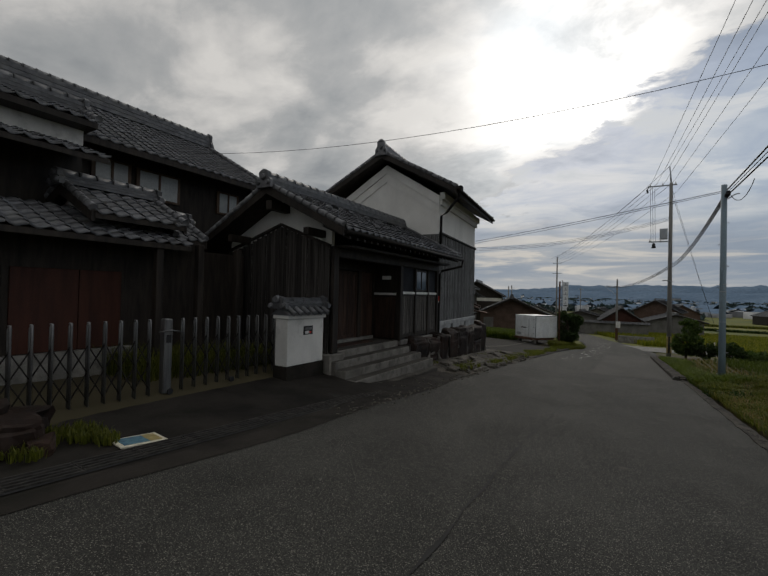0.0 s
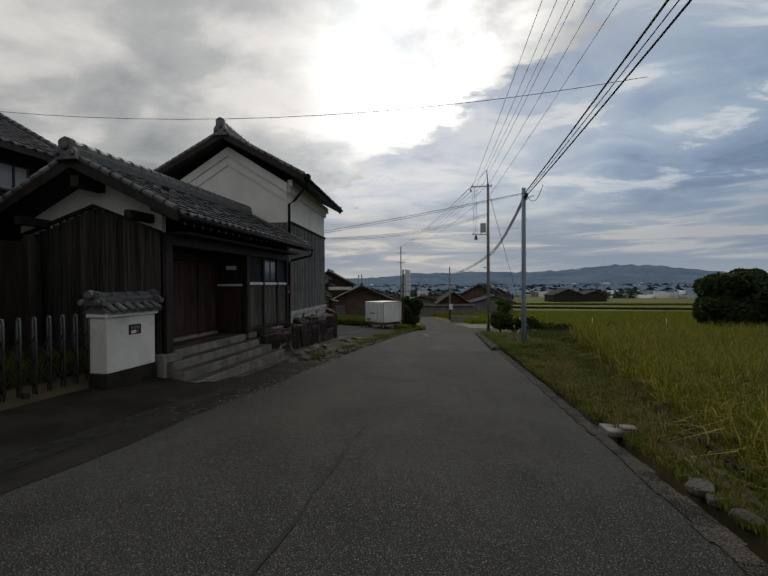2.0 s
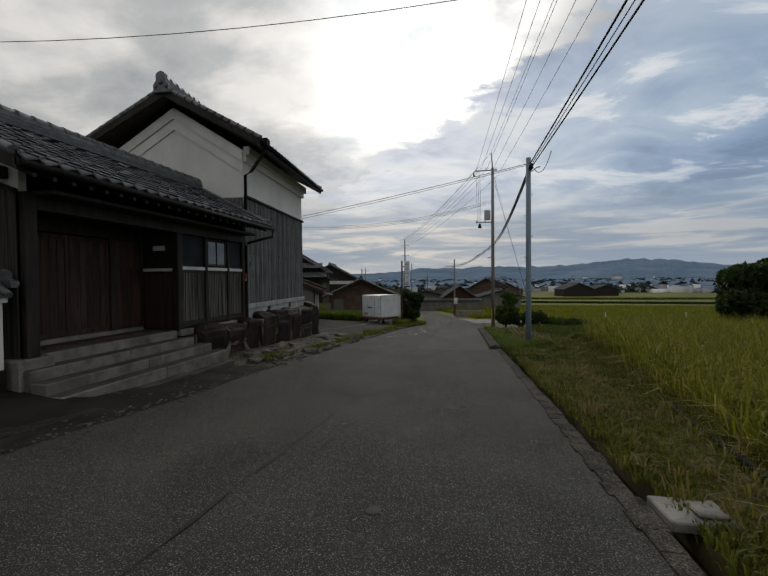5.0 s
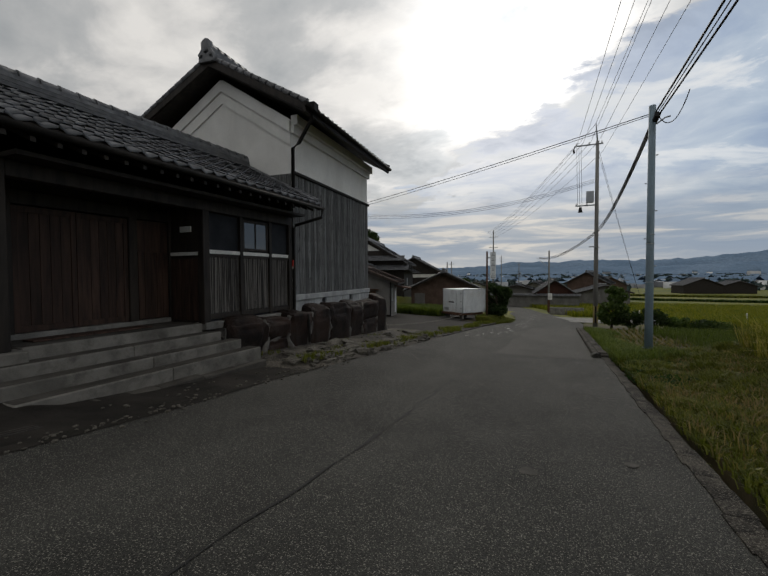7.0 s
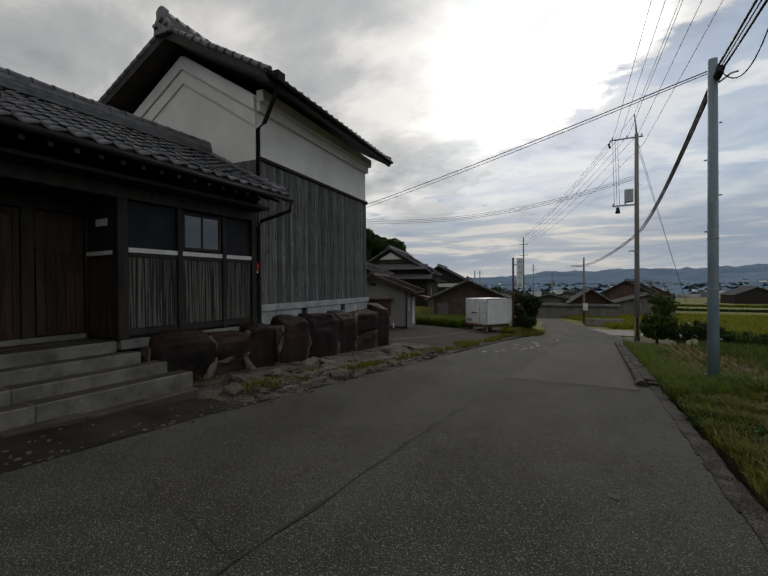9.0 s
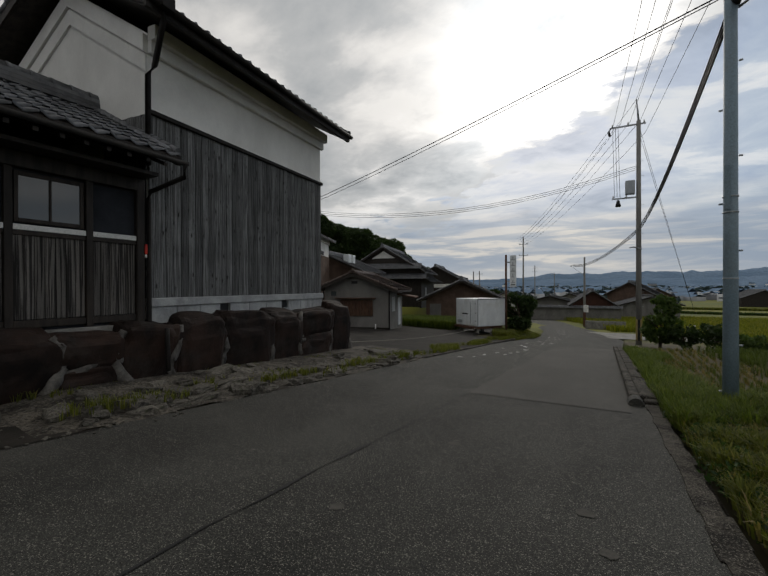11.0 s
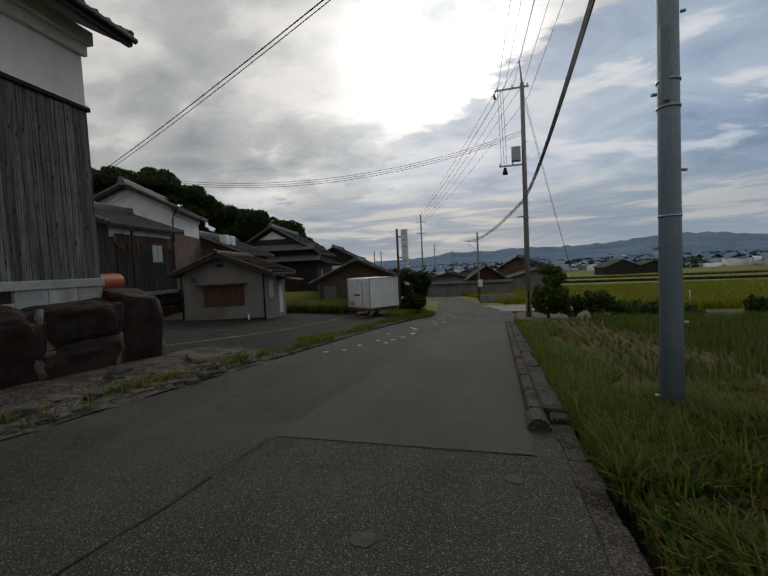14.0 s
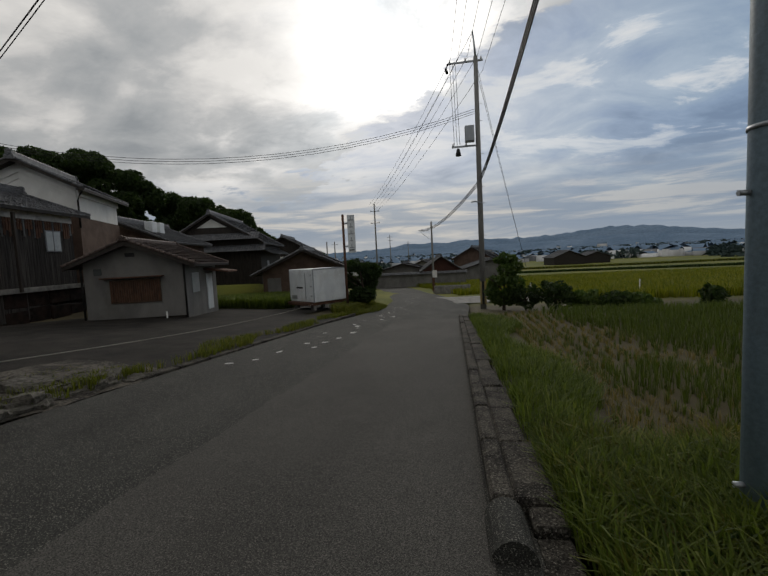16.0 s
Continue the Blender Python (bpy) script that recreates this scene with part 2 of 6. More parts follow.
STONE = material("dark rough stone", (0.007, 0.0045, 0.0036), (0.031, 0.0175, 0.0125), (1.6, 1.6, 1.6), 0.75, 1.0, 30, stain=(0.05, 0.043, 0.037), stain_scale=3.2, stain_amount=0.35, spread=0.25, spec=0.2)
SPOT = material("pale worn asphalt spot", (0.05, 0.047, 0.041), (0.075, 0.07, 0.061), (9, 9, 9), 0.9, 0.4, 60)
MORTAR = material("grey mortar", (0.05, 0.046, 0.042), (0.15, 0.14, 0.127), (5, 5, 5), 0.9, 0.6, 40)
RUBBLE = material("pale rubble stone", (0.045, 0.04, 0.034), (0.15, 0.137, 0.117), (5, 5, 5), 0.9, 0.8, 30, stain=(0.05, 0.055, 0.03), stain_scale=2.5, stain_amount=0.6, spread=0.3)
BANK_SOIL = material("stony soil", (0.022, 0.018, 0.014), (0.085, 0.075, 0.06), (3, 3, 3), 0.95, 1.0, 26, contrast=0.3, speck=((0.10, 0.093, 0.08), 24, 0.62))
EARTH = material("bare earth", (0.06, 0.048, 0.034), (0.12, 0.098, 0.07), (1.4, 1.4, 1.4), 0.95, 1.0, 30)
FIELD = material("field ground", (0.085, 0.098, 0.009), (0.15, 0.15, 0.016), (0.05, 0.09, 0.05), 0.95, 0.6, 6, stain=(0.05, 0.085, 0.02), stain_scale=0.02, stain_amount=0.6, far=((0.05, 0.042, 0.022), 41.0, 46.0))
TURF = material("mown turf soil", (0.04, 0.036, 0.013), (0.095, 0.072, 0.034), (1.5, 1.5, 1.5), 0.95, 1.0, 40, stain=(0.09, 0.065, 0.036), stain_scale=0.9, stain_amount=0.6)
PLASTER = material("white lime plaster", (0.66, 0.65, 0.62), (0.78, 0.77, 0.74), (0.9, 0.9, 0.5), 0.85, 0.12, 30, stain=(0.5, 0.5, 0.485), stain_scale=0.8, stain_amount=0.25, grain_amount=0.07)
PLASTER_STAINED = material("mould-stained white plaster", (0.58, 0.575, 0.55), (0.7, 0.69, 0.66), (1.4, 1.4, 0.8), 0.85, 0.2, 30, stain=(0.17, 0.17, 0.165), stain_scale=1.6, stain_amount=0.6, grain_amount=0.1)
STUCCO = material("grey stucco", (0.14, 0.135, 0.127), (0.2, 0.193, 0.18), (1, 1, 0.5), 0.9, 0.5, 60, stain=(0.12, 0.12, 0.1), stain_scale=0.8, stain_amount=0.5)
BOARD = material("silvered cedar board", (0.04, 0.0405, 0.0405), (0.172, 0.174, 0.174), (70, 70, 1.3), 0.85, 0.6, 60, spread=0.38, contrast=0.4, stain=(0.03, 0.028, 0.027), stain_scale=1.6, stain_amount=0.55)


def add_knots(m, tone):
    """Scattered dark knots, longer than wide, over a board material."""
    k = Nodes(m.node_tree)
    p = k.t.nodes["Principled BSDF"]
    was = p.inputs["Base Color"].links[0].from_socket
    co = k.n("ShaderNodeTexCoord").outputs["Object"]
    off = k.n("ShaderNodeCombineXYZ", X=k.math("MULTIPLY", k.n("ShaderNodeObjectInfo").outputs["Random"], 61.0), Y=0.0, Z=k.math("MULTIPLY", k.n("ShaderNodeObjectInfo").outputs["Random"], 23.0))
    st = k.n("ShaderNodeMapping", Vector=k.vec("ADD", co, off.outputs[0]))
    st.inputs["Scale"].default_value = (9.0, 9.0, 3.2)
    v = k.n("ShaderNodeTexVoronoi", Vector=st, Scale=1.0)
    spots = k.ramp(v.outputs["Distance"], [(0.10, g3(0.95)), (0.2, g3(0))])
    k.put(p, "Base Color", k.mix(spots, was, tone))


add_knots(BOARD, (0.012, 0.011, 0.010))
BOARD_DARK = material("weathered dark board", (0.018, 0.016, 0.015), (0.07, 0.064, 0.059), (20, 20, 0.6), 0.88, 0.5, 60, spread=0.28, spec=0.15)
TIMBER = material("dark stained timber", (0.013, 0.010, 0.008), (0.036, 0.028, 0.022), (8, 8, 1.2), 0.6, 0.3, 60, spread=0.12)
BAY_BOARD = material("worn bay board with bare streaks", (0.016, 0.014, 0.013), (0.13, 0.12, 0.11), (34, 34, 0.55), 0.85, 0.4, 60, spread=0.3, contrast=0.15)
DARK_PLASTER = material("blue-black plaster", (0.012, 0.014, 0.018), (0.022, 0.025, 0.032), (2, 2, 2), 0.8, 0.15, 40)
DOOR_WOOD = material("old brown gate timber", (0.022, 0.0125, 0.009), (0.068, 0.038, 0.027), (10, 10, 0.9), 0.65, 0.35, 60, spread=0.18)
RED_WOOD = material("red brown door panel", (0.04, 0.013, 0.008), (0.07, 0.023, 0.013), (6, 6, 0.8), 0.6, 0.2, 50)
BROWN_WALL = material("brown earth wall", (0.085, 0.055, 0.042), (0.13, 0.088, 0.066), (1.2, 1.2, 1.2), 0.9, 0.4, 40)
WINDOW_WOOD = material("varnished window timber", (0.07, 0.042, 0.026), (0.12, 0.075, 0.046), (8, 8, 1.5), 0.5, 0.2, 50)
TILE = material("smoked clay roof tile", (0.06, 0.062, 0.068), (0.14, 0.143, 0.152), (5, 5, 5), 0.5, 0.3, 70, spread=0.3, spec=0.55, stain=(0.19, 0.19, 0.18), stain_scale=2.0, stain_amount=0.35)
TILE_BROWN = material("brown glazed roof tile", (0.06, 0.04, 0.034), (0.11, 0.08, 0.066), (3, 3, 3), 0.55, 0.3, 60, spread=0.2)
STEEL = material("galvanised steel", (0.32, 0.34, 0.36), (0.42, 0.44, 0.46), (3, 3, 1), 0.45, 0.1, 50, metal=0.6)
POLE_BLUE = material("grey-blue painted steel", (0.17, 0.235, 0.28), (0.22, 0.29, 0.345), (4, 4, 0.7), 0.55, 0.12, 40, stain=(0.2, 0.19, 0.17), stain_scale=1.4, stain_amount=0.3)
POLE_GREY = material("pole concrete", (0.17, 0.165, 0.155), (0.25, 0.245, 0.23), (4, 4, 0.5), 0.85, 0.3, 60)
GRATE = material("worn grating steel", (0.028, 0.026, 0.023), (0.06, 0.055, 0.05), (9, 9, 9), 0.75, 0.2, 60)
RUST = material("rusty steel", (0.055, 0.028, 0.019), (0.13, 0.065, 0.04), (6, 6, 3), 0.85, 0.5, 60)
ALU = material("brushed aluminium", (0.12, 0.12, 0.12), (0.2, 0.2, 0.2), (20, 20, 2), 0.42, 0.05, 60, metal=0.7)
# also used flat, as painted shade in the drain, air slots and board gaps
BLACK = material("black rubber, cable and shaded gaps", (0.012, 0.012, 0.013), (0.025, 0.025, 0.026), rough=0.6, bump=0.1)
COPPER = material("dark brown gutter metal", (0.012, 0.011, 0.0105), (0.028, 0.025, 0.023), (3, 3, 3), 0.7, 0.1, 40, spec=0.15)
WHITE_PAINT = material("off-white painted sheet", (0.62, 0.65, 0.67), (0.74, 0.77, 0.78), (1.5, 1.5, 0.8), 0.45, 0.06, 30, stain=(0.45, 0.44, 0.4), stain_scale=1.2, stain_amount=0.4)
BASE_STONE = material("grey dressed base stone", (0.3, 0.31, 0.315), (0.42, 0.43, 0.43), (3, 3, 3), 0.85, 0.5, 40, stain=(0.13, 0.13, 0.125), stain_scale=2.0, stain_amount=0.45, spread=0.12, grain_amount=0.25)
WHITE_TRIM = material("white trim board", (0.6, 0.6, 0.58), (0.75, 0.74, 0.72), (3, 3, 3), 0.7, 0.1, 40)
RED = material("red plastic", (0.5, 0.03, 0.02), (0.6, 0.05, 0.03), rough=0.4, bump=0.0)
ORANGE = material("orange painted steel", (0.26, 0.075, 0.035), (0.36, 0.11, 0.05), (2, 2, 2), 0.5, 0.1, 40)
BLUE = material("blue print", (0.06, 0.13, 0.2), (0.12, 0.25, 0.3), (14, 14, 14), 0.5, 0.0, 30)
YELLOW = material("yellow print", (0.3, 0.23, 0.08), (0.38, 0.31, 0.14), (14, 14, 14), 0.5, 0.0, 30)
CREAM = material("cream border", (0.6, 0.56, 0.44), (0.72, 0.68, 0.55), (9, 9, 9), 0.5, 0.0, 30)
ROPE = material("pale rope", (0.22, 0.21, 0.18), (0.32, 0.3, 0.26), (30, 30, 30), 0.9, 0.2, 80)
BARK = material("bark", (0.035, 0.026, 0.018), (0.085, 0.066, 0.048), (9, 9, 2), 0.95, 0.9, 30)
# distance haze is painted into the blue-grey of hills, town roofs and far trees
HAZE_BLUE = material("far hills and roofs tinted for haze", (0.13, 0.19, 0.27), (0.17, 0.235, 0.32), (0.004, 0.004, 0.01), 1.0, 0.0, 0.05, spec=0.0)
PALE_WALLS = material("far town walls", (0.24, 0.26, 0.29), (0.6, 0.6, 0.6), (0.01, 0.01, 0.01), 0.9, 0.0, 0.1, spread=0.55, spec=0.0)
FAR_TREES = material("far trees tinted for haze", (0.05, 0.075, 0.075), (0.085, 0.115, 0.11), (0.02, 0.02, 0.02), 1.0, 0.0, 0.2, spec=0.0)
GRASS = leafy("verge grass", (0.05, 0.063, 0.010), (0.165, 0.168, 0.03), (0.30, 0.23, 0.085))
GRASS_DRY = leafy("dry grass", (0.12, 0.10, 0.03), (0.26, 0.19, 0.085), (0.32, 0.25, 0.13))
RICE = leafy("ripening rice", (0.06, 0.085, 0.006), (0.225, 0.215, 0.018), (0.40, 0.31, 0.06))
RICE_EAR = leafy("rice ears", (0.3, 0.24, 0.05), (0.42, 0.34, 0.1))
RICE_GREEN = leafy("green paddy plants", (0.032, 0.05, 0.009), (0.11, 0.14, 0.026), (0.2, 0.18, 0.075))
LUSH = leafy("lush ditch grass", (0.03, 0.05, 0.008), (0.145, 0.18, 0.03), (0.25, 0.25, 0.075))
WEED = leafy("dark broad weeds", (0.018, 0.04, 0.012), (0.05, 0.09, 0.026))
LEAF_DARK = leafy("dark evergreen leaves", (0.018, 0.034, 0.012), (0.045, 0.07, 0.02))
LEAF = leafy("mixed green leaves", (0.035, 0.065, 0.014), (0.085, 0.125, 0.03), (0.14, 0.15, 0.05))

GLASS = bpy.data.materials.new("window glass")
GLASS.use_nodes = True
_p = GLASS.node_tree.nodes["Principled BSDF"]
_p.inputs["Base Color"].default_value = (0.06, 0.07, 0.075, 1)
_p.inputs["Roughness"].default_value = 0.06
_p.inputs["Specular IOR Level"].default_value = 1.0
FROSTED = material("frosted pane", (0.3, 0.32, 0.32), (0.38, 0.4, 0.39), (2, 2, 2), 0.3, 0.02, 30, spec=0.8)

# ---------------------------------------------------------------- mesh helpers


def bx(bm, x0, x1, y0, y1, z0, z1, bevel=0.0, m=None):
    """A box, bevelled if asked, into bm."""
    vs = [bm.verts.new((x, y, z)) for x in (x0, x1) for y in (y0, y1) for z in (z0, z1)]
    fs = [bm.faces.new([vs[i] for i in f]) for f in ((0, 1, 3, 2), (4, 6, 7, 5), (0, 4, 5, 1), (2, 3, 7, 6), (0, 2, 6, 4), (1, 5, 7, 3))]
    if bevel:
        es = list({e for f in fs for e in f.edges})
        r = bmesh.ops.bevel(bm, geom=es, offset=bevel, segments=1, affect="EDGES", profile=0.5)
        vs = list({v for f in r["faces"] for v in f.verts} | {v for v in vs if v.is_valid})
    if m is not None:
        bmesh.ops.transform(bm, matrix=m, verts=vs)
    return vs


def prism(bm, outline, axis, a, b):
    """An outline in the two other axes drawn out along axis from a to b."""
    def at(p, t):
        return {"x": (t, p[0], p[1]), "y": (p[0], t, p[1]), "z": (p[0], p[1], t)}[axis]
    lo = [bm.verts.new(at(p, a)) for p in outline]
    hi = [bm.verts.new(at(p, b)) for p in outline]
    bm.faces.new(lo)
    bm.faces.new(hi[::-1])
    for i in range(len(lo)):
        j = (i + 1) % len(lo)
        bm.faces.new((lo[i], hi[i], hi[j], lo[j]))
    bmesh.ops.recalc_face_normals(bm, faces=bm.faces)


def tube(bm, pts, r, sides=8, r2=None):
    """A round bar along pts, tapering from r to r2."""
    pts = [Vector(p) for p in pts]
    rings = []
    for i, p in enumerate(pts):
        d = (pts[min(i + 1, len(pts) - 1)] - pts[max(i - 1, 0)]).normalized()
        s = d.cross(Vector((0, 0, 1)) if abs(d.z) < 0.95 else Vector((1, 0, 0))).normalized()
        q = s.cross(d)
        rad = r if r2 is None else r + (r2 - r) * i / (len(pts) - 1)
        rings.append([bm.verts.new(p + rad * (math.cos(2 * math.pi * k / sides) * s + math.sin(2 * math.pi * k / sides) * q)) for k in range(sides)])
    for a, b in zip(rings, rings[1:]):
        for k in range(sides):
            f = bm.faces.new((a[k], a[(k + 1) % sides], b[(k + 1) % sides], b[k]))
            f.smooth = True
    bm.faces.new(rings[0])
    bm.faces.new(rings[-1][::-1])
    bmesh.ops.recalc_face_normals(bm, faces=bm.faces)


def mesh_ob(name, bm, mat):
    me = bpy.data.meshes.new(name)
    bm.to_mesh(me)
    bm.free()
    me.materials.append(mat)
    return new(name, me)


def part(name, bm, mat, parent, label=""):
    ob = mesh_ob(name, bm, mat)
    ob.parent = parent
    return tagged(ob, label)


def boxpart(name, parent, mat, x0, x1, y0, y1, z0, z1, bevel=0.0, label=""):
    bm = bmesh.new()
    bx(bm, x0, x1, y0, y1, z0, z1, bevel)
    return part(name, bm, mat, parent, label)


def thing(name, m, label, category, group="", kind=""):
    e = new(name)
    e.empty_display_size = 0.1
    e.matrix_basis = m
    return tagged(e, label, category, group, kind)


def bulk(name, verts, faces, mat, parent=None, label="", kind="", smooth=False):
    """A mesh of many pieces from number arrays."""
    me = bpy.data.meshes.new(name)
    verts = np.asarray(verts, dtype=np.float32).reshape(-1, 3)
    faces = np.asarray(faces, dtype=np.int32)
    n, w = faces.shape
    me.vertices.add(len(verts))
    me.vertices.foreach_set("co", verts.ravel())
    me.loops.add(n * w)
    me.loops.foreach_set("vertex_index", faces.ravel())
    me.polygons.add(n)
    me.polygons.foreach_set("loop_start", np.arange(0, n * w, w, dtype=np.int32))
    me.update(calc_edges=True)
    if smooth:
        me.polygons.foreach_set("use_smooth", np.ones(n, dtype=bool))
    me.materials.append(mat)
    ob = new(name, me)
    ob.parent = parent
    return tagged(ob, label, kind=kind)


# ---------------------------------------------------------------- lie of the land


def smooth(a, b, v):
    v = np.clip((np.asarray(v, dtype=float) - a) / (b - a), 0, 1)
    return v * v * (3 - 2 * v)


PROFILE_Y = (-60, 0, 40, 66, 120, 200, 380, 6000)
PROFILE_Z = (4.5, 0, -3.0, -4.45, -6.3, -8.0, -9.5, -11.0)


def road_z(y):
    return np.interp(y, PROFILE_Y, PROFILE_Z)


def ground_z(x, y):
    """Height of the ground sheet."""
    x, y = np.asarray(x, dtype=float), np.asarray(y, dtype=float)
    z = road_z(y)
    left = np.clip((-x - 4.6) / 8, 0, 1) * smooth(18, 26, y) * 0.34 * (1 - smooth(55, 80, y))
    yard = smooth(-6.0, -6.6, x) * (1 - smooth(19.0, 21.0, y)) * (0.0 - z) * smooth(-30, -8, y) * 0.55
    terrace = smooth(-17.5, -20, x) * smooth(18, 22, y) * 1.7 * (1 - smooth(60, 90, y))
    wooded = smooth(-40, -150, x) * 24 * smooth(20, 70, y) * (1 - smooth(120, 320, y)) 
    z = z + left + yard + terrace + wooded
    # level paddies right of the road
    p1 = smooth(2.3, 2.9, x - (y - 5.5) * 0.1333) * (1 - smooth(17.6, 18.6, y)) * smooth(-14, -10, y)
    z = z * (1 - p1) + (-0.72 - 0.10) * p1
    p2 = smooth(2.4, 4.5, x) * smooth(18.0, 20.5, y) * (1 - smooth(32.5, 34.5, y))
    z = z * (1 - p2) + (-2.3) * p2
    under_road = smooth(-4.6, -4.1, x) * (1 - smooth(2.1, 2.3, x)) * (1 - smooth(45, 60, y))
    return z - 0.32 * under_road - 0.03


def road_mid(y):
    return np.interp(y, (-60, 31, 42, 50, 60, 75, 95, 130), (-1.1, -1.1, -0.5, -1.2, -3.2, -6.6, -12.5, -25))


def road_half(y):
    return np.interp(y, (-60, 31, 42, 52, 130), (2.93, 2.9, 2.8, 2.6, 2.4))


def sheet(name, xs, ys, height, mat, label, kind="structure", category=""):
    X, Y = np.meshgrid(xs, ys)
    Z = height(X, Y)
    nx, ny = len(xs), len(ys)
    i = np.arange(nx * ny).reshape(ny, nx)
    f = np.stack([i[:-1, :-1], i[:-1, 1:], i[1:, 1:], i[1:, :-1]], -1).reshape(-1, 4)
    ob = bulk(name, np.stack([X, Y, Z], -1), f, mat, label=label, kind=kind, smooth=True)
    return tagged(ob, category=category)


gx = np.unique(np.concatenate([np.linspace(-30, 30, 121), np.linspace(-200, 200, 81), np.linspace(-4900, 4900, 50), np.array([1.95, 2.1, 2.2, 2.6, 2.8])]))
gy = np.unique(np.concatenate([np.linspace(-20, 60, 161), np.linspace(-100, 240, 86), np.linspace(-2500, 4600, 60)]))
sheet("ground", gx, gy, ground_z, FIELD, "yellow-green field ground falling to the plain", category="ground")

# the road, in strips along its line
rys = np.concatenate([np.arange(-40, 60, 0.5), np.arange(60, 120, 1.0)])
rows_v, rows_f = [], []
for y in rys:
    c, h = float(road_mid(y)), float(road_half(y))
    for s in np.linspace(-1, 1, 13):
        rows_v.append((c + h * s, y, float(road_z(y)) + 0.012 - 0.004 * abs(s) ** 3))
for r in range(len(rys) - 1):
    for j in range(12):
        a = r * 13 + j
        rows_f.append((a, a + 1, a + 14, a + 13))
tagged(bulk("road", rows_v, rows_f, ASPHALT, label="old dark grey asphalt lane with coarse chippings", kind="structure", smooth=True), category="road")


def strip(name, pts, mat, lift, label, kind="structure", category="", thick=0.0):
    """A ribbon over the road between pairs (x0, x1, y)."""
    v, f = [], []
    for x0, x1, y in pts:
        z = float(road_z(y)) + lift
        v += [(x0, y, z), (x1, y, z)]
    for i in range(len(pts) - 1):
        f.append((2 * i, 2 * i + 1, 2 * i + 3, 2 * i + 2))
    return tagged(bulk(name, v, f, mat, label=label, kind=kind), category=category)


strip("road_patch", [(-1.1 + 0.02 * math.sin(y * 3), 1.5, y) for y in np.arange(17.1, 33.1, 0.5)], ASPHALT_NEW, 0.019, "lighter resurfaced asphalt in the right half", category="road")
strip("road_seam", [(-1.12 - 0.011 + 0.03 * math.sin(y * 0.9) + 0.012 * math.sin(y * 7), -1.12 + 0.011 + 0.03 * math.sin(y * 0.9) + 0.016 * math.sin(y * 5.3), y) for y in np.arange(-6, 17.2, 0.25)], CRACK, 0.020, "dark seam along the middle of the lane", category="crack")
for k, (x0, y0, x1, y1) in enumerate(((-1.12, 17.06, 1.55, 17.1), (-1.1, 16.3, 1.4, 16.75), (-0.3, 16.45, 0.5, 17.0), (0.4, 16.5, 1.2, 17.0), (-0.9, 16.9, 0.2, 16.2), (-3.2, 14.2, -1.1, 15.6), (-2.6, 1.9, -1.9, 2.9), (-2.9, 2.3, -2.3, 3.2), (-1.1, 11.0, 0.3, 11.9), (0.2, 11.9, 1.5, 11.7), (-2.6, 9.4, -1.1, 9.0), (-1.2, 6.6, -0.8, 6.1))):
    v, f = [], []
    for i in range(25):
        t = i / 24
        x, y = x0 + (x1 - x0) * t, y0 + (y1 - y0) * t
        x += 0.09 * noise.noise(Vector((t * 6, k * 5.0, 1)))
        y += 0.12 * noise.noise(Vector((t * 6, k * 5.0, 9)))
        z = float(road_z(y)) + 0.0195
        w = 0.0025 + 0.003 * abs(noise.noise(Vector((t * 9, k, 4))))
        v += [(x - w, y - w, z), (x + w, y + w, z)]
        if i:
            f.append((2 * i - 2, 2 * i - 1, 2 * i + 1, 2 * i))
    tagged(bulk("road_crack", v, f, CRACK, label="thin branching crack in the asphalt", kind="structure"), category="crack")
strip("side_apron", [(1.4, 6.5, 44), (1.2, 9.0, 47), (0.4, 9.5, 51), (-0.4, 9.0, 53)], CONCRETE, 0.03, "pale concrete apron of a side lane", category="pavement")

# ---------------------------------------------------------------- tiled roofs
# one pantile: a wave across, a lip at its lower edge; unit is metres, u across, v up the slope, w out
TILE_W, TILE_H = 0.27, 0.24
_us = np.linspace(0, 1, 8)
_wave = 0.028 * np.cos(_us * 2 * math.pi) * np.where(_us < 0.5, 1.0, 0.75) + np.where(_us < 0.12, 0.012, 0.0)


def tile_verts(w, h):
    lo = [(u * w, -0.02, z + 0.045) for u, z in zip(_us, _wave)]
    hi = [(u * w, h + 0.02, z + 0.008) for u, z in zip(_us, _wave)]
    lip = [(u * w, -0.02, z + 0.008) for u, z in zip(_us, _wave)]
    return np.array(lo + hi + lip)


_n = len(_us)
TILE_FACES = np.array([(i, i + 1, _n + i + 1, _n + i) for i in range(_n - 1)] + [(2 * _n + i, 2 * _n + i + 1, i + 1, i) for i in range(_n - 1)])


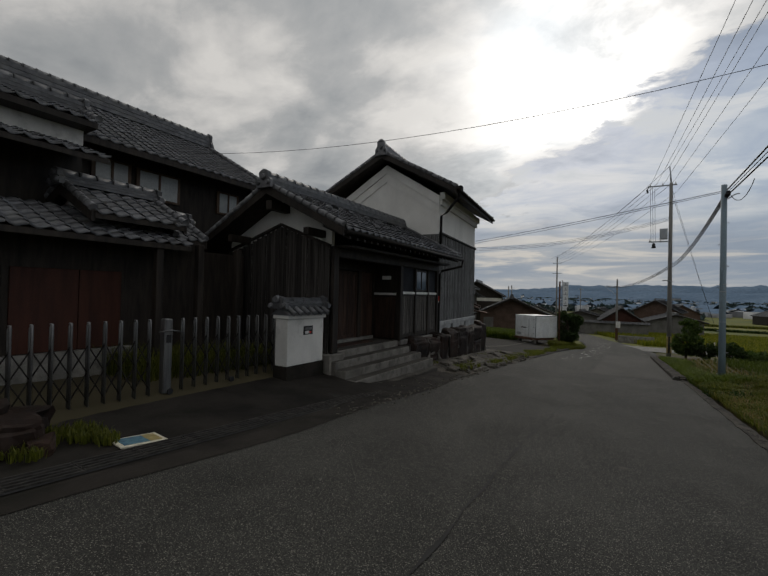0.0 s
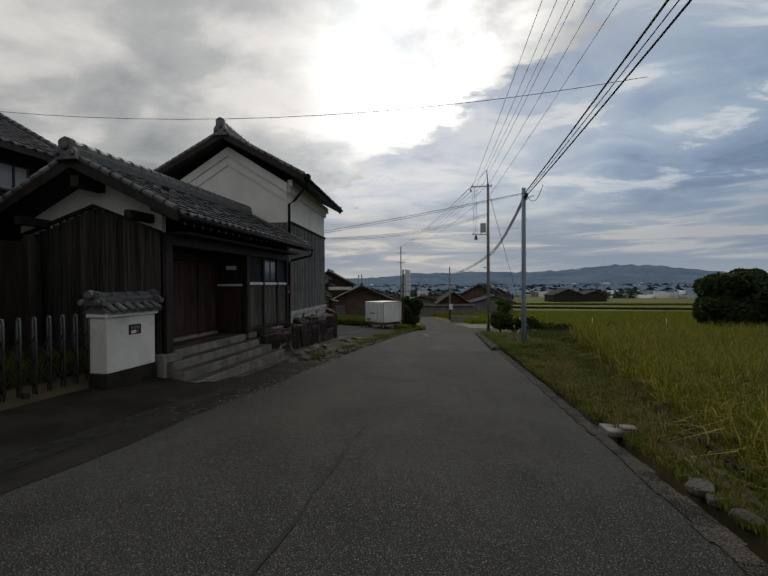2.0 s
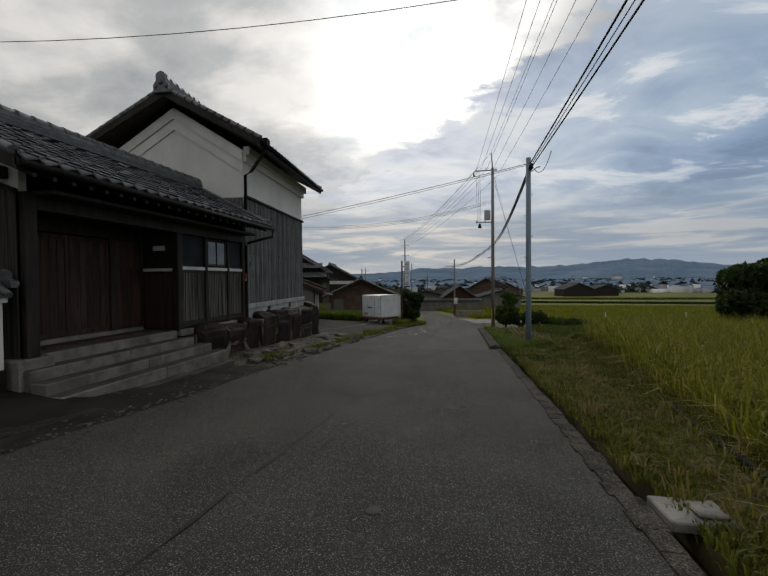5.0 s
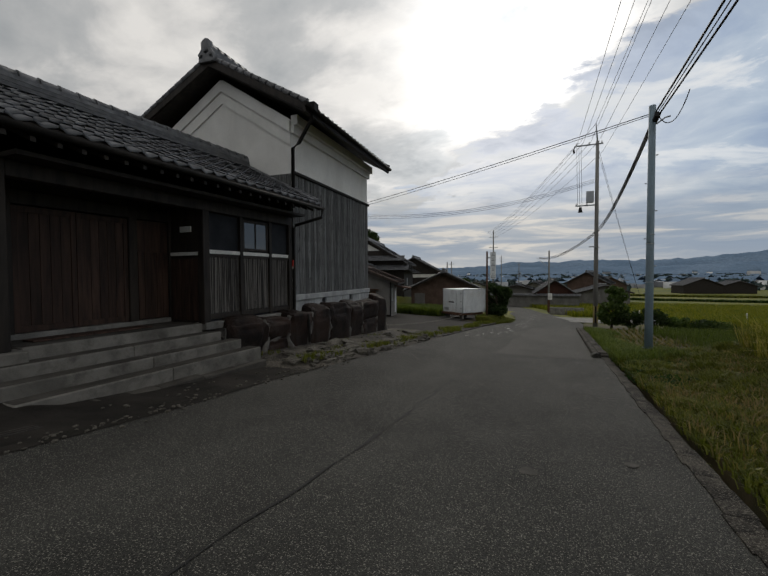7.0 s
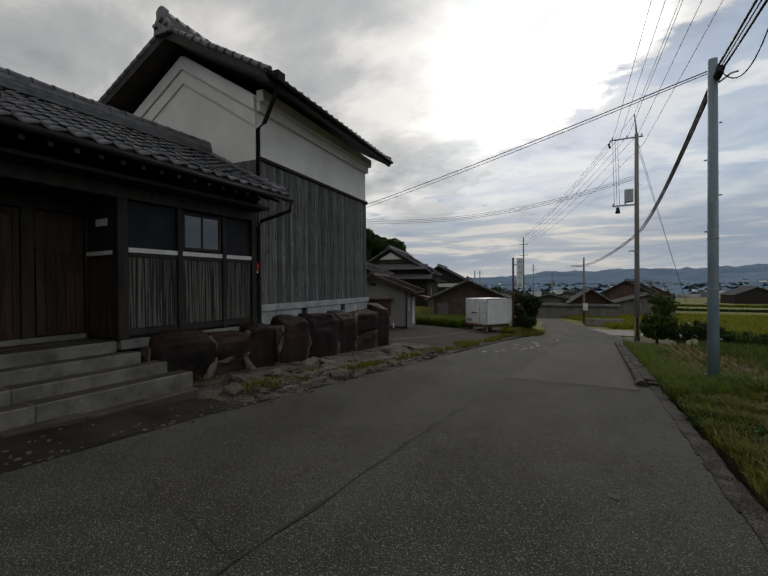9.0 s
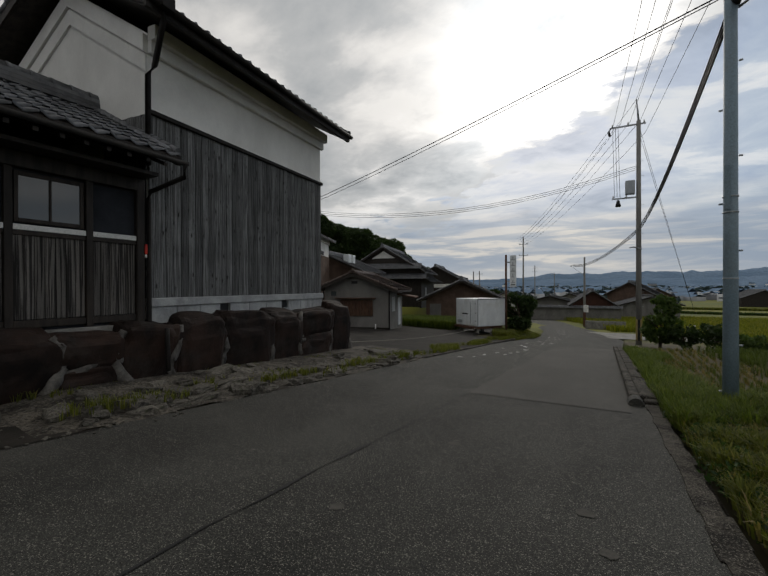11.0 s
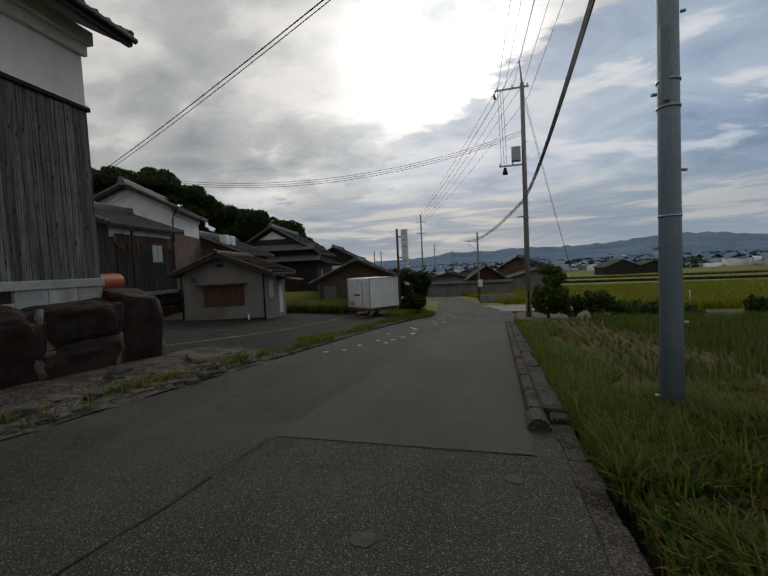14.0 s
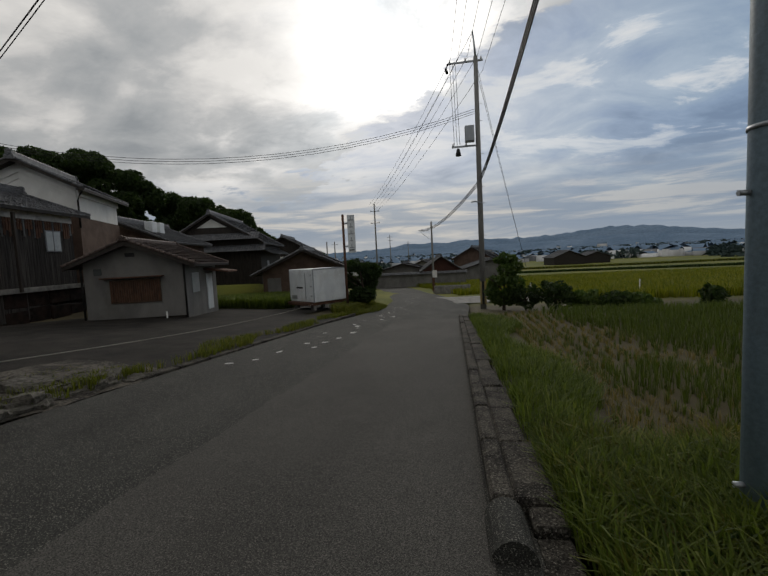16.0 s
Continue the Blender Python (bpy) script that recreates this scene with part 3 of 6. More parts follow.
def slope(parent, origin, u, v, length, height, mat=TILE, singly=False):
    """Pantiles on a roof slope: origin is the eave's start, u runs along the eave, v up the slope."""
    o, u, v = Vector(origin), Vector(u).normalized(), Vector(v).normalized()
    w = u.cross(v)
    nu, nv = max(1, round(length / TILE_W)), max(1, round(height / TILE_H))
    tw, th = length / nu, height / nv
    base = tile_verts(tw, th)
    frame_m = np.array([u, v, w])
    rng = np.random.default_rng(int(abs(o.x * 31 + o.y * 17 + o.z * 7)) + nu)
    if singly:
        me = bpy.data.meshes.new("roof_tile")
        me.from_pydata([tuple(p) for p in base], [], [tuple(int(q) for q in f) for f in TILE_FACES])
        me.polygons.foreach_set("use_smooth", [True] * len(me.polygons))
        me.materials.append(mat)
        rot = Matrix((u, v, w)).transposed().to_4x4()
        for j in range(nv):
            for i in range(nu):
                ob = new("roof_tile", me)
                ob.parent = parent
                ob.matrix_basis = Matrix.Translation(o + u * (i * tw) + v * (j * th) + w * float(rng.normal(0, 0.003))) @ rot @ pose(0, 0, 0, float(rng.normal(0, 0.6)), float(rng.normal(0, 0.6)), float(rng.normal(0, 0.5)))
        return
    I, J = np.meshgrid(np.arange(nu), np.arange(nv))
    off = np.stack([I.ravel() * tw, J.ravel() * th, rng.normal(0, 0.003, nu * nv)], -1)
    pts = (base[None] + off[:, None]) @ frame_m + np.array(o)
    faces = (TILE_FACES[None] + (np.arange(nu * nv) * len(base))[:, None, None]).reshape(-1, 4)
    bulk("roof_tiles", pts, faces, mat, parent, kind="stuff", smooth=True)


NEAR = ("gatehouse", "storehouse", "mailbox_pillar", "main_house")


def pieces(spans, r, sides, name, mat, parent):
    """Round tiles, one for each span; each its own part on the buildings passed closely."""
    shared = None
    bm = bmesh.new()
    for c0, c1 in spans:
        if parent.name in NEAR and shared is not None:
            ob = new(name, shared)
            ob.parent = parent
            ob.matrix_basis = Matrix.Translation(c0 - spans[0][0])
            continue
        tube(bm, [c0, c0 + (c1 - c0) * 0.15, c1], r * 1.05, sides, r * 0.88)
        if parent.name in NEAR:
            shared = part(name, bm, mat, parent).data
    if shared is None:
        tagged(part(name + "s", bm, mat, parent), kind="stuff")


def ridge(parent, p0, p1, r=0.11, high=0.22, ends=(True, True), mat=TILE):
    """A stacked ridge with round cap tiles and ornamental end tiles."""
    a, b = Vector(p0), Vector(p1)
    d = (b - a)
    length = d.length
    d.normalize()
    side = d.cross(Vector((0, 0, 1))).normalized()
    bm = bmesh.new()
    m = Matrix.Translation(a) @ Matrix((d, side, d.cross(side) * -1)).transposed().to_4x4()
    for i in range(3):
        w = 0.15 - 0.018 * i
        bx(bm, 0, length, -w, w, -0.06 + i * high / 3, -0.06 + (i + 0.86) * high / 3, m=m)
    bmesh.ops.recalc_face_normals(bm, faces=bm.faces)
    part("ridge_course", bm, mat, parent)
    k = max(1, round(length / 0.3))
    up = Vector((0, 0, high - 0.05))
    pieces([(a + d * (length * i / k) + up, a + d * (length * (i + 0.96) / k) + up) for i in range(k)], r, 8, "ridge_cap", mat, parent)
    for p, s, on in ((a, -1, ends[0]), (b, 1, ends[1])):
        if on:
            bm = bmesh.new()
            out = [(-0.26, -0.14), (-0.25, 0.04), (-0.16, 0.12), (-0.17, 0.25), (-0.1, 0.3), (0, 0.33), (0.1, 0.3), (0.17, 0.25), (0.16, 0.12), (0.25, 0.04), (0.26, -0.14)]
            prism(bm, [(q * 0.95, z * (high / 0.25)) for q, z in out], "x", 0, 0.09)
            for q, z, rr in ((0, 0.12, 0.09), (-0.17, -0.02, 0.06), (0.17, -0.02, 0.06)):
                tube(bm, [(0.08, q, z), (0.15, q, z)], rr, 8, rr * 0.75)
            ob = part("ridge_end_tile", bm, mat, parent, "ornamental clay ridge end tile")
            ob.matrix_basis = Matrix.Translation(p) @ Matrix((d * s, side * s, Vector((0, 0, 1)))).transposed().to_4x4()


def round_row(parent, p0, p1, r=0.075, step=0.26, mat=TILE, name="verge_tile"):
    """A row of round tiles down a verge."""
    a, b = Vector(p0), Vector(p1)
    k = max(1, round((b - a).length / step))
    pieces([(a + (b - a) * (i / k), a + (b - a) * ((i + 0.93) / k)) for i in range(k)], r, 7, name, mat, parent)


def gable_roof(parent, xr, zr, x0, z0, x1, z1, ya, yb, thick=0.1, mat=TILE, singly=False, deck=TIMBER, high=0.24, verge=True):
    """A roof with its ridge along y at (xr, zr); eaves at (x0, z0), x0 < xr, and (x1, z1); from ya to yb."""
    for ex, ez, front in ((x1, z1, True), (x0, z0, False)):
        bm = bmesh.new()
        prism(bm, [(xr, zr), (ex, ez), (ex, ez - thick), (xr, zr - thick)], "y", ya, yb)
        part("roof_deck", bm, deck, parent)
        n = Vector((ex - xr, 0, ez - zr))
        L = n.length
        v = -n.normalized()
        if front:
            slope(parent, (ex, ya, ez), (0, 1, 0), v, yb - ya, L, mat, singly)
        else:
            slope(parent, (ex, yb, ez), (0, -1, 0), v, yb - ya, L, mat)
        if verge:
            for yy in (ya - 0.01, yb + 0.01):
                round_row(parent, (ex, yy, ez + 0.07), (xr, yy, zr + 0.07), mat=mat)
                bm = bmesh.new()
                prism(bm, [(xr, zr + 0.02), (ex, ez + 0.02), (ex, ez - 0.16), (xr, zr - 0.2)], "y", yy - 0.03, yy + 0.03)
                part("bargeboard", bm, deck, parent)
    ridge(parent, (xr, ya - 0.05, zr + 0.06), (xr, yb + 0.05, zr + 0.06), high=high, mat=mat)


def boards(parent, a, b, z0, z1, n, mat, out, name="board", top=None):
    """Upright boards from a to b (plan points), standing out by about 2 cm on the side `out`; top(s) gives each board's height."""
    a, b, o = Vector((*a, 0)), Vector((*b, 0)), Vector((*out, 0)).normalized()
    d = (b - a) / n
    rng = random.Random(n * 7 + int(abs(a.x) * 10))
    width = d.length
    ang = math.atan2(d.y, d.x)
    shared = None
    for i in range(n):
        h = z1 if top is None else top((i + 0.5) / n)
        w = width - 0.009
        if shared is None or top is not None:
            bm = bmesh.new()
            bx(bm, 0, w, -0.011, 0.011, z0, h, 0.003)
            shared = mesh_ob(name, bm, mat)
            ob = shared
        else:
            ob = new(name, shared.data)
        ob.parent = parent
        p = a + d * i + o * (0.004 + rng.uniform(0, 0.014))
        ob.matrix_basis = Matrix.Translation(p) @ pose(0, 0, 0, rng.uniform(-0.12, 0.12), 0, math.degrees(ang) + rng.uniform(-0.4, 0.4))


# ---------------------------------------------------------------- the gatehouse
PLAT = 0.08
rs0 = random.Random(17)
gate = thing("gatehouse", pose(0, 0, 0), "old dark timber gatehouse with tiled roof and plank doors", "gatehouse")
GX, GY0, GY1, GB = -6.1, 7.65, 14.05, -9.75
gable_roof(gate, -7.58, 4.12, -10.35, 2.72, -5.2, 2.93, 6.95, 14.1, thick=0.12, singly=True)
round_row(gate, (-7.58, 14.0, 4.17), (-5.3, 14.0, 2.99), r=0.09)
# back part of the shell
boxpart("back_wall", gate, BOARD_DARK, GB - 0.1, GB, GY0, GY1, -0.3, 2.75)
boxpart("ceiling_board", gate, TIMBER, -9.7, -5.6, 7.79, 14.0, 2.62, 2.68)
# gable wall: boards below, plaster above
bm = bmesh.new()
prism(bm, [(GB, -0.6), (GX, -0.6), (GX, 3.2), (-7.58, 3.98), (GB, 2.88)], "y", GY0, GY0 + 0.12)
part("gable_wall", bm, PLASTER, gate, "white plaster gable with grime")


def gable_top(s):
    x = GB + (GX - GB) * s
    return 2.62 + 0.62 * max(0, 1 - abs(x + 7.75) / 1.75)


boards(gate, (GB, GY0 - 0.02), (GX, GY0 - 0.02), -0.1, 2.6, 20, BOARD_DARK, (0, -1), top=gable_top)
for x0, z0, x1, z1 in ((GB, 2.62, -7.75, 3.24), (-7.75, 3.24, GX, 2.62)):
    bm = bmesh.new()
    prism(bm, [(x0, z0), (x1, z1), (x1, z1 + 0.07), (x0, z0 + 0.07)], "y", GY0 - 0.07, GY0 - 0.002)
    part("trim_board", bm, TIMBER, gate)
for xx in (-9.0, -6.35):
    boxpart("purlin_end", gate, TIMBER, xx - 0.08, xx + 0.08, 7.0, GY0 - 0.002, 2.72 + 0.35 * (1 - abs(xx + 7.58) / 2), 2.9 + 0.35 * (1 - abs(xx + 7.58) / 2), 0.01)
boxpart("purlin_end", gate, TIMBER, -7.68, -7.48, 7.0, GY0 - 0.002, 3.55, 3.78, 0.01)
# corner posts and beams of the front
for px, py, w in ((GX, 7.75, 0.2), (GX, 11.12, 0.17), (GX, 13.95, 0.14), (-7.1, 8.25, 0.17), (-7.1, 10.25, 0.17), (-7.1, 11.12, 0.14)):
    boxpart("post", gate, TIMBER, px - w / 2, px + w / 2, py - w / 2, py + w / 2, PLAT - 0.02, 2.66, 0.012)
boxpart("front_beam", gate, TIMBER, GX - 0.09, GX + 0.09, 7.85, 13.88, 2.4, 2.62, 0.01)
boxpart("lintel", gate, TIMBER, -7.2, -7.02, 7.9, 11.05, 2.2, 2.42, 0.01)
boxpart("upper_wall", gate, TIMBER, -7.16, -7.08, 7.9, 11.05, 2.42, 2.64)
# rafters under the eave
for i in range(24):
    bm = bmesh.new()
    yy = 7.2 + i * 0.29
    prism(bm, [(-6.0, 2.62 + 0.42), (-5.24, 2.62 + 0.1), (-5.24, 2.62 + 0.16), (-6.0, 2.62 + 0.48)], "y", yy, yy + 0.06)
    part("rafter", bm, TIMBER, gate)
# two plank door leaves in the recess
for y0, y1 in ((8.34, 9.25), (9.26, 10.16)):
    leaf = boxpart("door_leaf", gate, DOOR_WOOD, -7.13, -7.09, y0, y1, PLAT + 0.1, 2.18, 0.004, "brown plank gate leaf")
    n = 5
    for i in range(n):
        boxpart("plank", leaf, DOOR_WOOD, -7.088, -7.07, y0 + 0.08 + (y1 - y0 - 0.16) * i / n + 0.003, y0 + 0.08 + (y1 - y0 - 0.16) * (i + 1) / n - 0.003, PLAT + 0.2, 2.08, 0.003)
    for yy in (y0, y1 - 0.08):
        boxpart("stile", leaf, DOOR_WOOD, -7.088, -7.055, yy, yy + 0.08, PLAT + 0.1, 2.18, 0.004)
    for zz in (PLAT + 0.1, 2.08):
        boxpart("rail", leaf, DOOR_WOOD, -7.088, -7.058, y0 + 0.081, y1 - 0.081, zz, zz + 0.1, 0.004)
# wing beside the leaves and the return wall of the bay
boxpart("side_panel", gate, DOOR_WOOD, -7.13, -7.08, 10.34, 11.04, PLAT + 0.1, 2.19)
boards(gate, (-7.07, 10.36), (-7.07, 11.03), PLAT + 0.12, 1.55, 5, DOOR_WOOD, (1, 0))
boxpart("side_panel", gate, DOOR_WOOD, -7.13, -7.08, 7.86, 8.15, PLAT + 0.1, 2.19)
boxpart("bay_return_wall", gate, TIMBER, -7.02, -6.19, 11.09, 11.15, PLAT, 2.6)
boards(gate, (-7.0, 11.08), (-6.2, 11.08), PLAT + 0.05, 1.42, 6, DOOR_WOOD, (0, -1))
boxpart("rail_board", gate, WHITE_TRIM, -7.0, -6.19, 11.05, 11.085, 1.49, 1.56, 0.004, "white painted rail")
boxpart("threshold", gate, CONCRETE, -7.2, -7.0, 7.95, 11.04, PLAT - 0.01, PLAT + 0.09, 0.01)
boxpart("name_board", gate, WHITE_TRIM, -6.72, -6.4, 11.06, 11.085, 1.98, 2.1, 0.003, "small pale name board")
# the boarded bay
boxpart("bay_wall", gate, DARK_PLASTER, -6.2, -6.12, 11.2, 13.89, 0.05, 2.42)
boxpart("sill", gate, CONCRETE, -6.3, -5.98, 11.05, 14.02, -0.06, 0.09, 0.012, "pale concrete sill")
for y0, y1 in ((11.22, 12.1), (12.2, 13.1), (13.2, 13.88)):
    boards(gate, (-6.11, y0), (-6.11, y1), 0.26, 1.46, max(4, round((y1 - y0) / 0.13)), BAY_BOARD, (1, 0))
    boxpart("rail_board", gate, WHITE_TRIM, -6.12, -6.05, y0, y1, 1.53, 1.61, 0.004, "white painted rail")
    boxpart("rail_lower", gate, TIMBER, -6.12, -6.06, y0, y1, 0.14, 0.25, 0.006)
    boxpart("rail_upper", gate, TIMBER, -6.12, -6.065, y0, y1, 1.46, 1.528, 0.004)
for yy in (12.1, 13.1):
    boxpart("stud", gate, TIMBER, -6.13, -6.04, yy + 0.002, yy + 0.098, 0.1, 2.4, 0.006)
win = boxpart("window", gate, TIMBER, -6.118, -6.1, 12.22, 13.08, 1.64, 2.36)
for y0, y1 in ((12.27, 12.63), (12.66, 13.03)):
    boxpart("pane", win, GLASS, -6.094, -6.088, y0, y1, 1.7, 2.3)
for y0, y1, z0, z1 in ((12.22, 12.27, 1.64, 2.36), (12.63, 12.66, 1.7, 2.3), (13.03, 13.08, 1.64, 2.36)):
    boxpart("window_frame", win, TIMBER, -6.1, -6.07, y0, y1, z0, z1, 0.004)
for z0 in (1.64, 2.3):
    boxpart("window_frame", win, TIMBER, -6.1, -6.072, 12.272, 13.028, z0, z0 + 0.058, 0.004)
# gutter and its drop pipe
bm = bmesh.new()
tube(bm, [(-5.17, 7.0, 2.86), (-5.17, 14.25, 2.83)], 0.045, 8)
part("gutter", bm, COPPER, gate)
bm = bmesh.new()
tube(bm, [(-5.17, 14.2, 2.8), (-5.2, 14.2, 2.6), (-5.95, 14.08, 2.42), (-6.02, 14.08, 2.3), (-6.02, 14.08, 0.12), (-5.9, 14.1, 0.02), (-5.62, 14.15, -0.02), (-5.58, 14.15, -0.75)], 0.042, 8)
part("downpipe", bm, COPPER, gate)
boxpart("plinth_stone", gate, GRANITE, GX - 0.22, GX + 0.2, 7.45, 8.0, -0.7, PLAT - 0.02, 0.02)
boxpart("platform", gate, GRANITE, -9.6, GX + 0.02, 8.0, 11.04, -0.9, PLAT, 0.012, "granite platform before the doors")
for k, (x0, x1, y0, y1, zt) in enumerate(((-6.08, -5.78, 7.5, 11.25, -0.10), (-5.78, -5.48, 7.5, 11.5, -0.28), (-5.48, -5.18, 7.5, 11.75, -0.46))):
    n = 2
    for i in range(n):
        a, b = y0 + (y1 - y0) * i / n + 0.002, y0 + (y1 - y0) * (i + 1) / n - 0.002
        blk = boxpart("step_block", gate, GRANITE, x0 + 0.004, x1, a, b, -1.2, zt, 0.014, "worn granite step block")
        boxpart("tread", blk, TREAD, x0 + 0.006, x1 - 0.035, a + 0.02, b - 0.03, zt + 0.001, zt + 0.006, label="dirty worn tread")
boxpart("platform_tread", gate, TREAD, -7.0, GX - 0.05, 8.02, 11.02, PLAT + 0.0005, PLAT + 0.005, label="dirty worn platform top")
for i in range(5):
    boxpart("lowest_slab", gate, TREAD, -5.175, -4.97 + rs0.uniform(-0.05, 0.04), 7.55 + i * 0.84, 7.55 + i * 0.84 + 0.83, -1.3, -0.62 - 0.075 * 0.84 * i * 0.35 + rs0.uniform(-0.015, 0.015), 0.02)
boxpart("boot_plank", gate, DOOR_WOOD, -6.75, -6.45, 8.3, 10.2, PLAT + 0.006, PLAT + 0.034, 0.005)

# mailbox wall beside the gate
pw = thing("mailbox_pillar", pose(-6.05, 6.7, -0.55), "white plastered wall stub with tiled cap and mail slot", "pillar")
boxpart("body", pw, PLASTER_STAINED, -0.36, 0, -0.5, 0.66, 0.5, 1.5, 0.01)
boxpart("base", pw, DARK_CONCRETE, -0.38, 0.02, -0.52, 0.68, -0.15, 0.499, 0.01)
boxpart("cornice", pw, PLASTER, -0.4, 0.05, -0.54, 0.7, 1.5, 1.58, 0.012)
bm = bmesh.new()
prism(bm, [(-0.46, 1.582), (0.12, 1.582), (-0.17, 1.76)], "y", -0.56, 0.72)
part("cap_roof", bm, TILE, pw)
for i in range(6):
    bm = bmesh.new()
    yy = -0.46 + i * 0.22
    tube(bm, [(0.15, yy, 1.61), (-0.14, yy, 1.79)], 0.055, 8)
    part("cap_tile", bm, TILE, pw)
ridge(pw, (-0.17, -0.56, 1.8), (-0.17, 0.72, 1.8), r=0.07, high=0.14)
boxpart("mail_plate", pw, BLACK, 0, 0.012, -0.02, 0.28, 1.14, 1.33, 0.004, "black mail slot plate")
boxpart("mail_flap", pw, ALU, 0.013, 0.022, 0.02, 0.24, 1.24, 1.3, 0.003)
boxpart("mail_sticker", pw, WHITE_TRIM, 0.013, 0.017, 0.03, 0.15, 1.16, 1.22)
boxpart("mail_sticker", pw, RED, 0.013, 0.017, 0.16, 0.22, 1.17, 1.21)

# ---------------------------------------------------------------- the storehouse
kura = thing("storehouse", pose(-6.1, 14.12, 0, 0, 0, 5.0), "white plastered storehouse with silvered boards and tiled gable roof", "storehouse")
KL, KW, KE = 5.68, 4.5, 5.28
bm = bmesh.new()
prism(bm, [(-KW, 0.1), (0, 0.1), (0, 5.3), (-KW / 2, 6.72), (-KW, 5.3)], "y", 0, KL)
part("wall", bm, PLASTER, kura, "white lime plaster wall")
gable_roof(kura, -KW / 2, 7.06, -KW - 0.8, 5.4, 0.8, 5.4, -0.5, KL + 0.42, thick=0.2, high=0.34)
# plaster cornice in two steps under the eaves, and the raised gable bands
for i, (o, z0, z1) in enumerate(((0.10, 4.94, 5.16), (0.2, 5.16, 5.42))):
    bm = bmesh.new()
    bx(bm, 0.0, o, -0.0, KL + o * 0.6, z0, z1, 0.01)
    part("cornice", bm, PLASTER, kura)
for off, o in ((0.06, 0.09), (0.4, 0.045)):
    for s in (-1, 1):
        bm = bmesh.new()
        x0 = -KW / 2
        x1 = -KW / 2 + s * KW / 2
        prism(bm, [(x0, 6.74 - off), (x1, 5.32 - off), (x1, 5.0 - off), (x0, 6.42 - off)], "y", -o, -0.003)
        part("gable_band", bm, PLASTER, kura)
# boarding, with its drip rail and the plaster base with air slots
# added black sheet gives the gaps between boards their shade
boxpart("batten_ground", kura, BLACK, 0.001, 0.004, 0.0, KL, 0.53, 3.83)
boards(kura, (0.012, 0.0), (0.012, KL), 0.52, 3.84, 34, BOARD, (1, 0))
boards(kura, (-1.2, -0.012), (0.0, -0.012), 0.52, 3.84, 7, BOARD, (0, -1))
boxpart("drip_rail", kura, COPPER, 0.002, 0.09, -0.03, KL + 0.03, 3.84, 3.92, 0.008, "dark metal drip rail")
boxpart("drip_rail", kura, PLASTER, 0.002, 0.06, -0.03, KL + 0.03, 3.921, 3.96, 0.006)
boxpart("base_rail", kura, BASE_STONE, 0.002, 0.1, -0.02, KL + 0.02, 0.36, 0.52, 0.012)
vents = (0.2, 1.75, 3.85, 5.55)
edges = [0.0, 1.62, 1.9, 3.72, 4.0, KL]
for y0, y1 in zip(edges[::2], edges[1::2]):
    n = max(1, round((y1 - y0) / 0.6))
    for i in range(n):
        boxpart("base_block", kura, BASE_STONE, 0.0, 0.06, y0 + (y1 - y0) * i / n + 0.004, y0 + (y1 - y0) * (i + 1) / n - 0.004, 0.05, 0.358, 0.008)
for y0 in (1.62, 3.72):
    # black plate on the wall stands in for the slot's shaded inside
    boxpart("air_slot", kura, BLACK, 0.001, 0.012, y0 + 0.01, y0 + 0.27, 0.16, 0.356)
    boxpart("slot_sill", kura, BASE_STONE, 0.0, 0.06, y0 + 0.004, y0 + 0.276, 0.05, 0.155)
boxpart("wall_foot", kura, STONE, -KW, 0.05, -0.02, KL, -0.5, 0.098)
bm = bmesh.new()
tube(bm, [(0.84, -0.7, 5.36), (0.84, KL + 0.5, 5.36)], 0.06, 8)
part("gutter", bm, COPPER, kura)
boxpart("eave_board", kura, TIMBER, 0.74, 0.8, -0.6, KL + 0.4, 5.2, 5.33)
bm = bmesh.new()
tube(bm, [(0.84, -0.3, 5.34), (0.8, -0.3, 5.1), (0.3, -0.08, 4.62), (0.09, -0.06, 4.5), (0.09, -0.06, 2.9)], 0.05, 8)
part("downpipe", bm, COPPER, kura)
boxpart("hopper", kura, COPPER, 0.72, 0.95, -0.42, -0.18, 5.28, 5.5, 0.01)
boxpart("alarm", kura, RED, 0.03, 0.09, -0.12, -0.05, 1.3, 1.48, 0.01, "small red box on the wall corner")
boxpart("alarm_base", kura, WHITE_TRIM, 0.03, 0.08, -0.12, -0.05, 1.24, 1.298, 0.005)


# ---------------------------------------------------------------- stones
def rock_mesh(name, sx, sy, sz, seed, mat, sub=2, rough=0.22):
    bm = bmesh.new()
    bmesh.ops.create_icosphere(bm, subdivisions=sub, radius=1)
    for v in bm.verts:
        c = v.co.copy()
        c = Vector([math.copysign(abs(q) ** 0.48, q) for q in c])
        d = 1 + rough * noise.noise(v.co * 1.3 + Vector((seed * 3.7, seed, 0))) + rough * 0.5 * noise.noise(v.co * 3.2 + Vector((seed, 0, seed)))
        v.co = Vector((c.x * sx, c.y * sy, c.z * sz)) * d
    me = bpy.data.meshes.new(name)
    bm.to_mesh(me)
    bm.free()
    me.materials.append(mat)
    return me


wall_st = thing("stone_retaining_wall", pose(0, 0, 0), "retaining wall of large dark fitted stones under the buildings", "stone wall")


def wall_x(y):
    return float(np.interp(y, (11.3, 14, 17.7, 21.2), (-5.72, -5.68, -5.98, -6.35)))


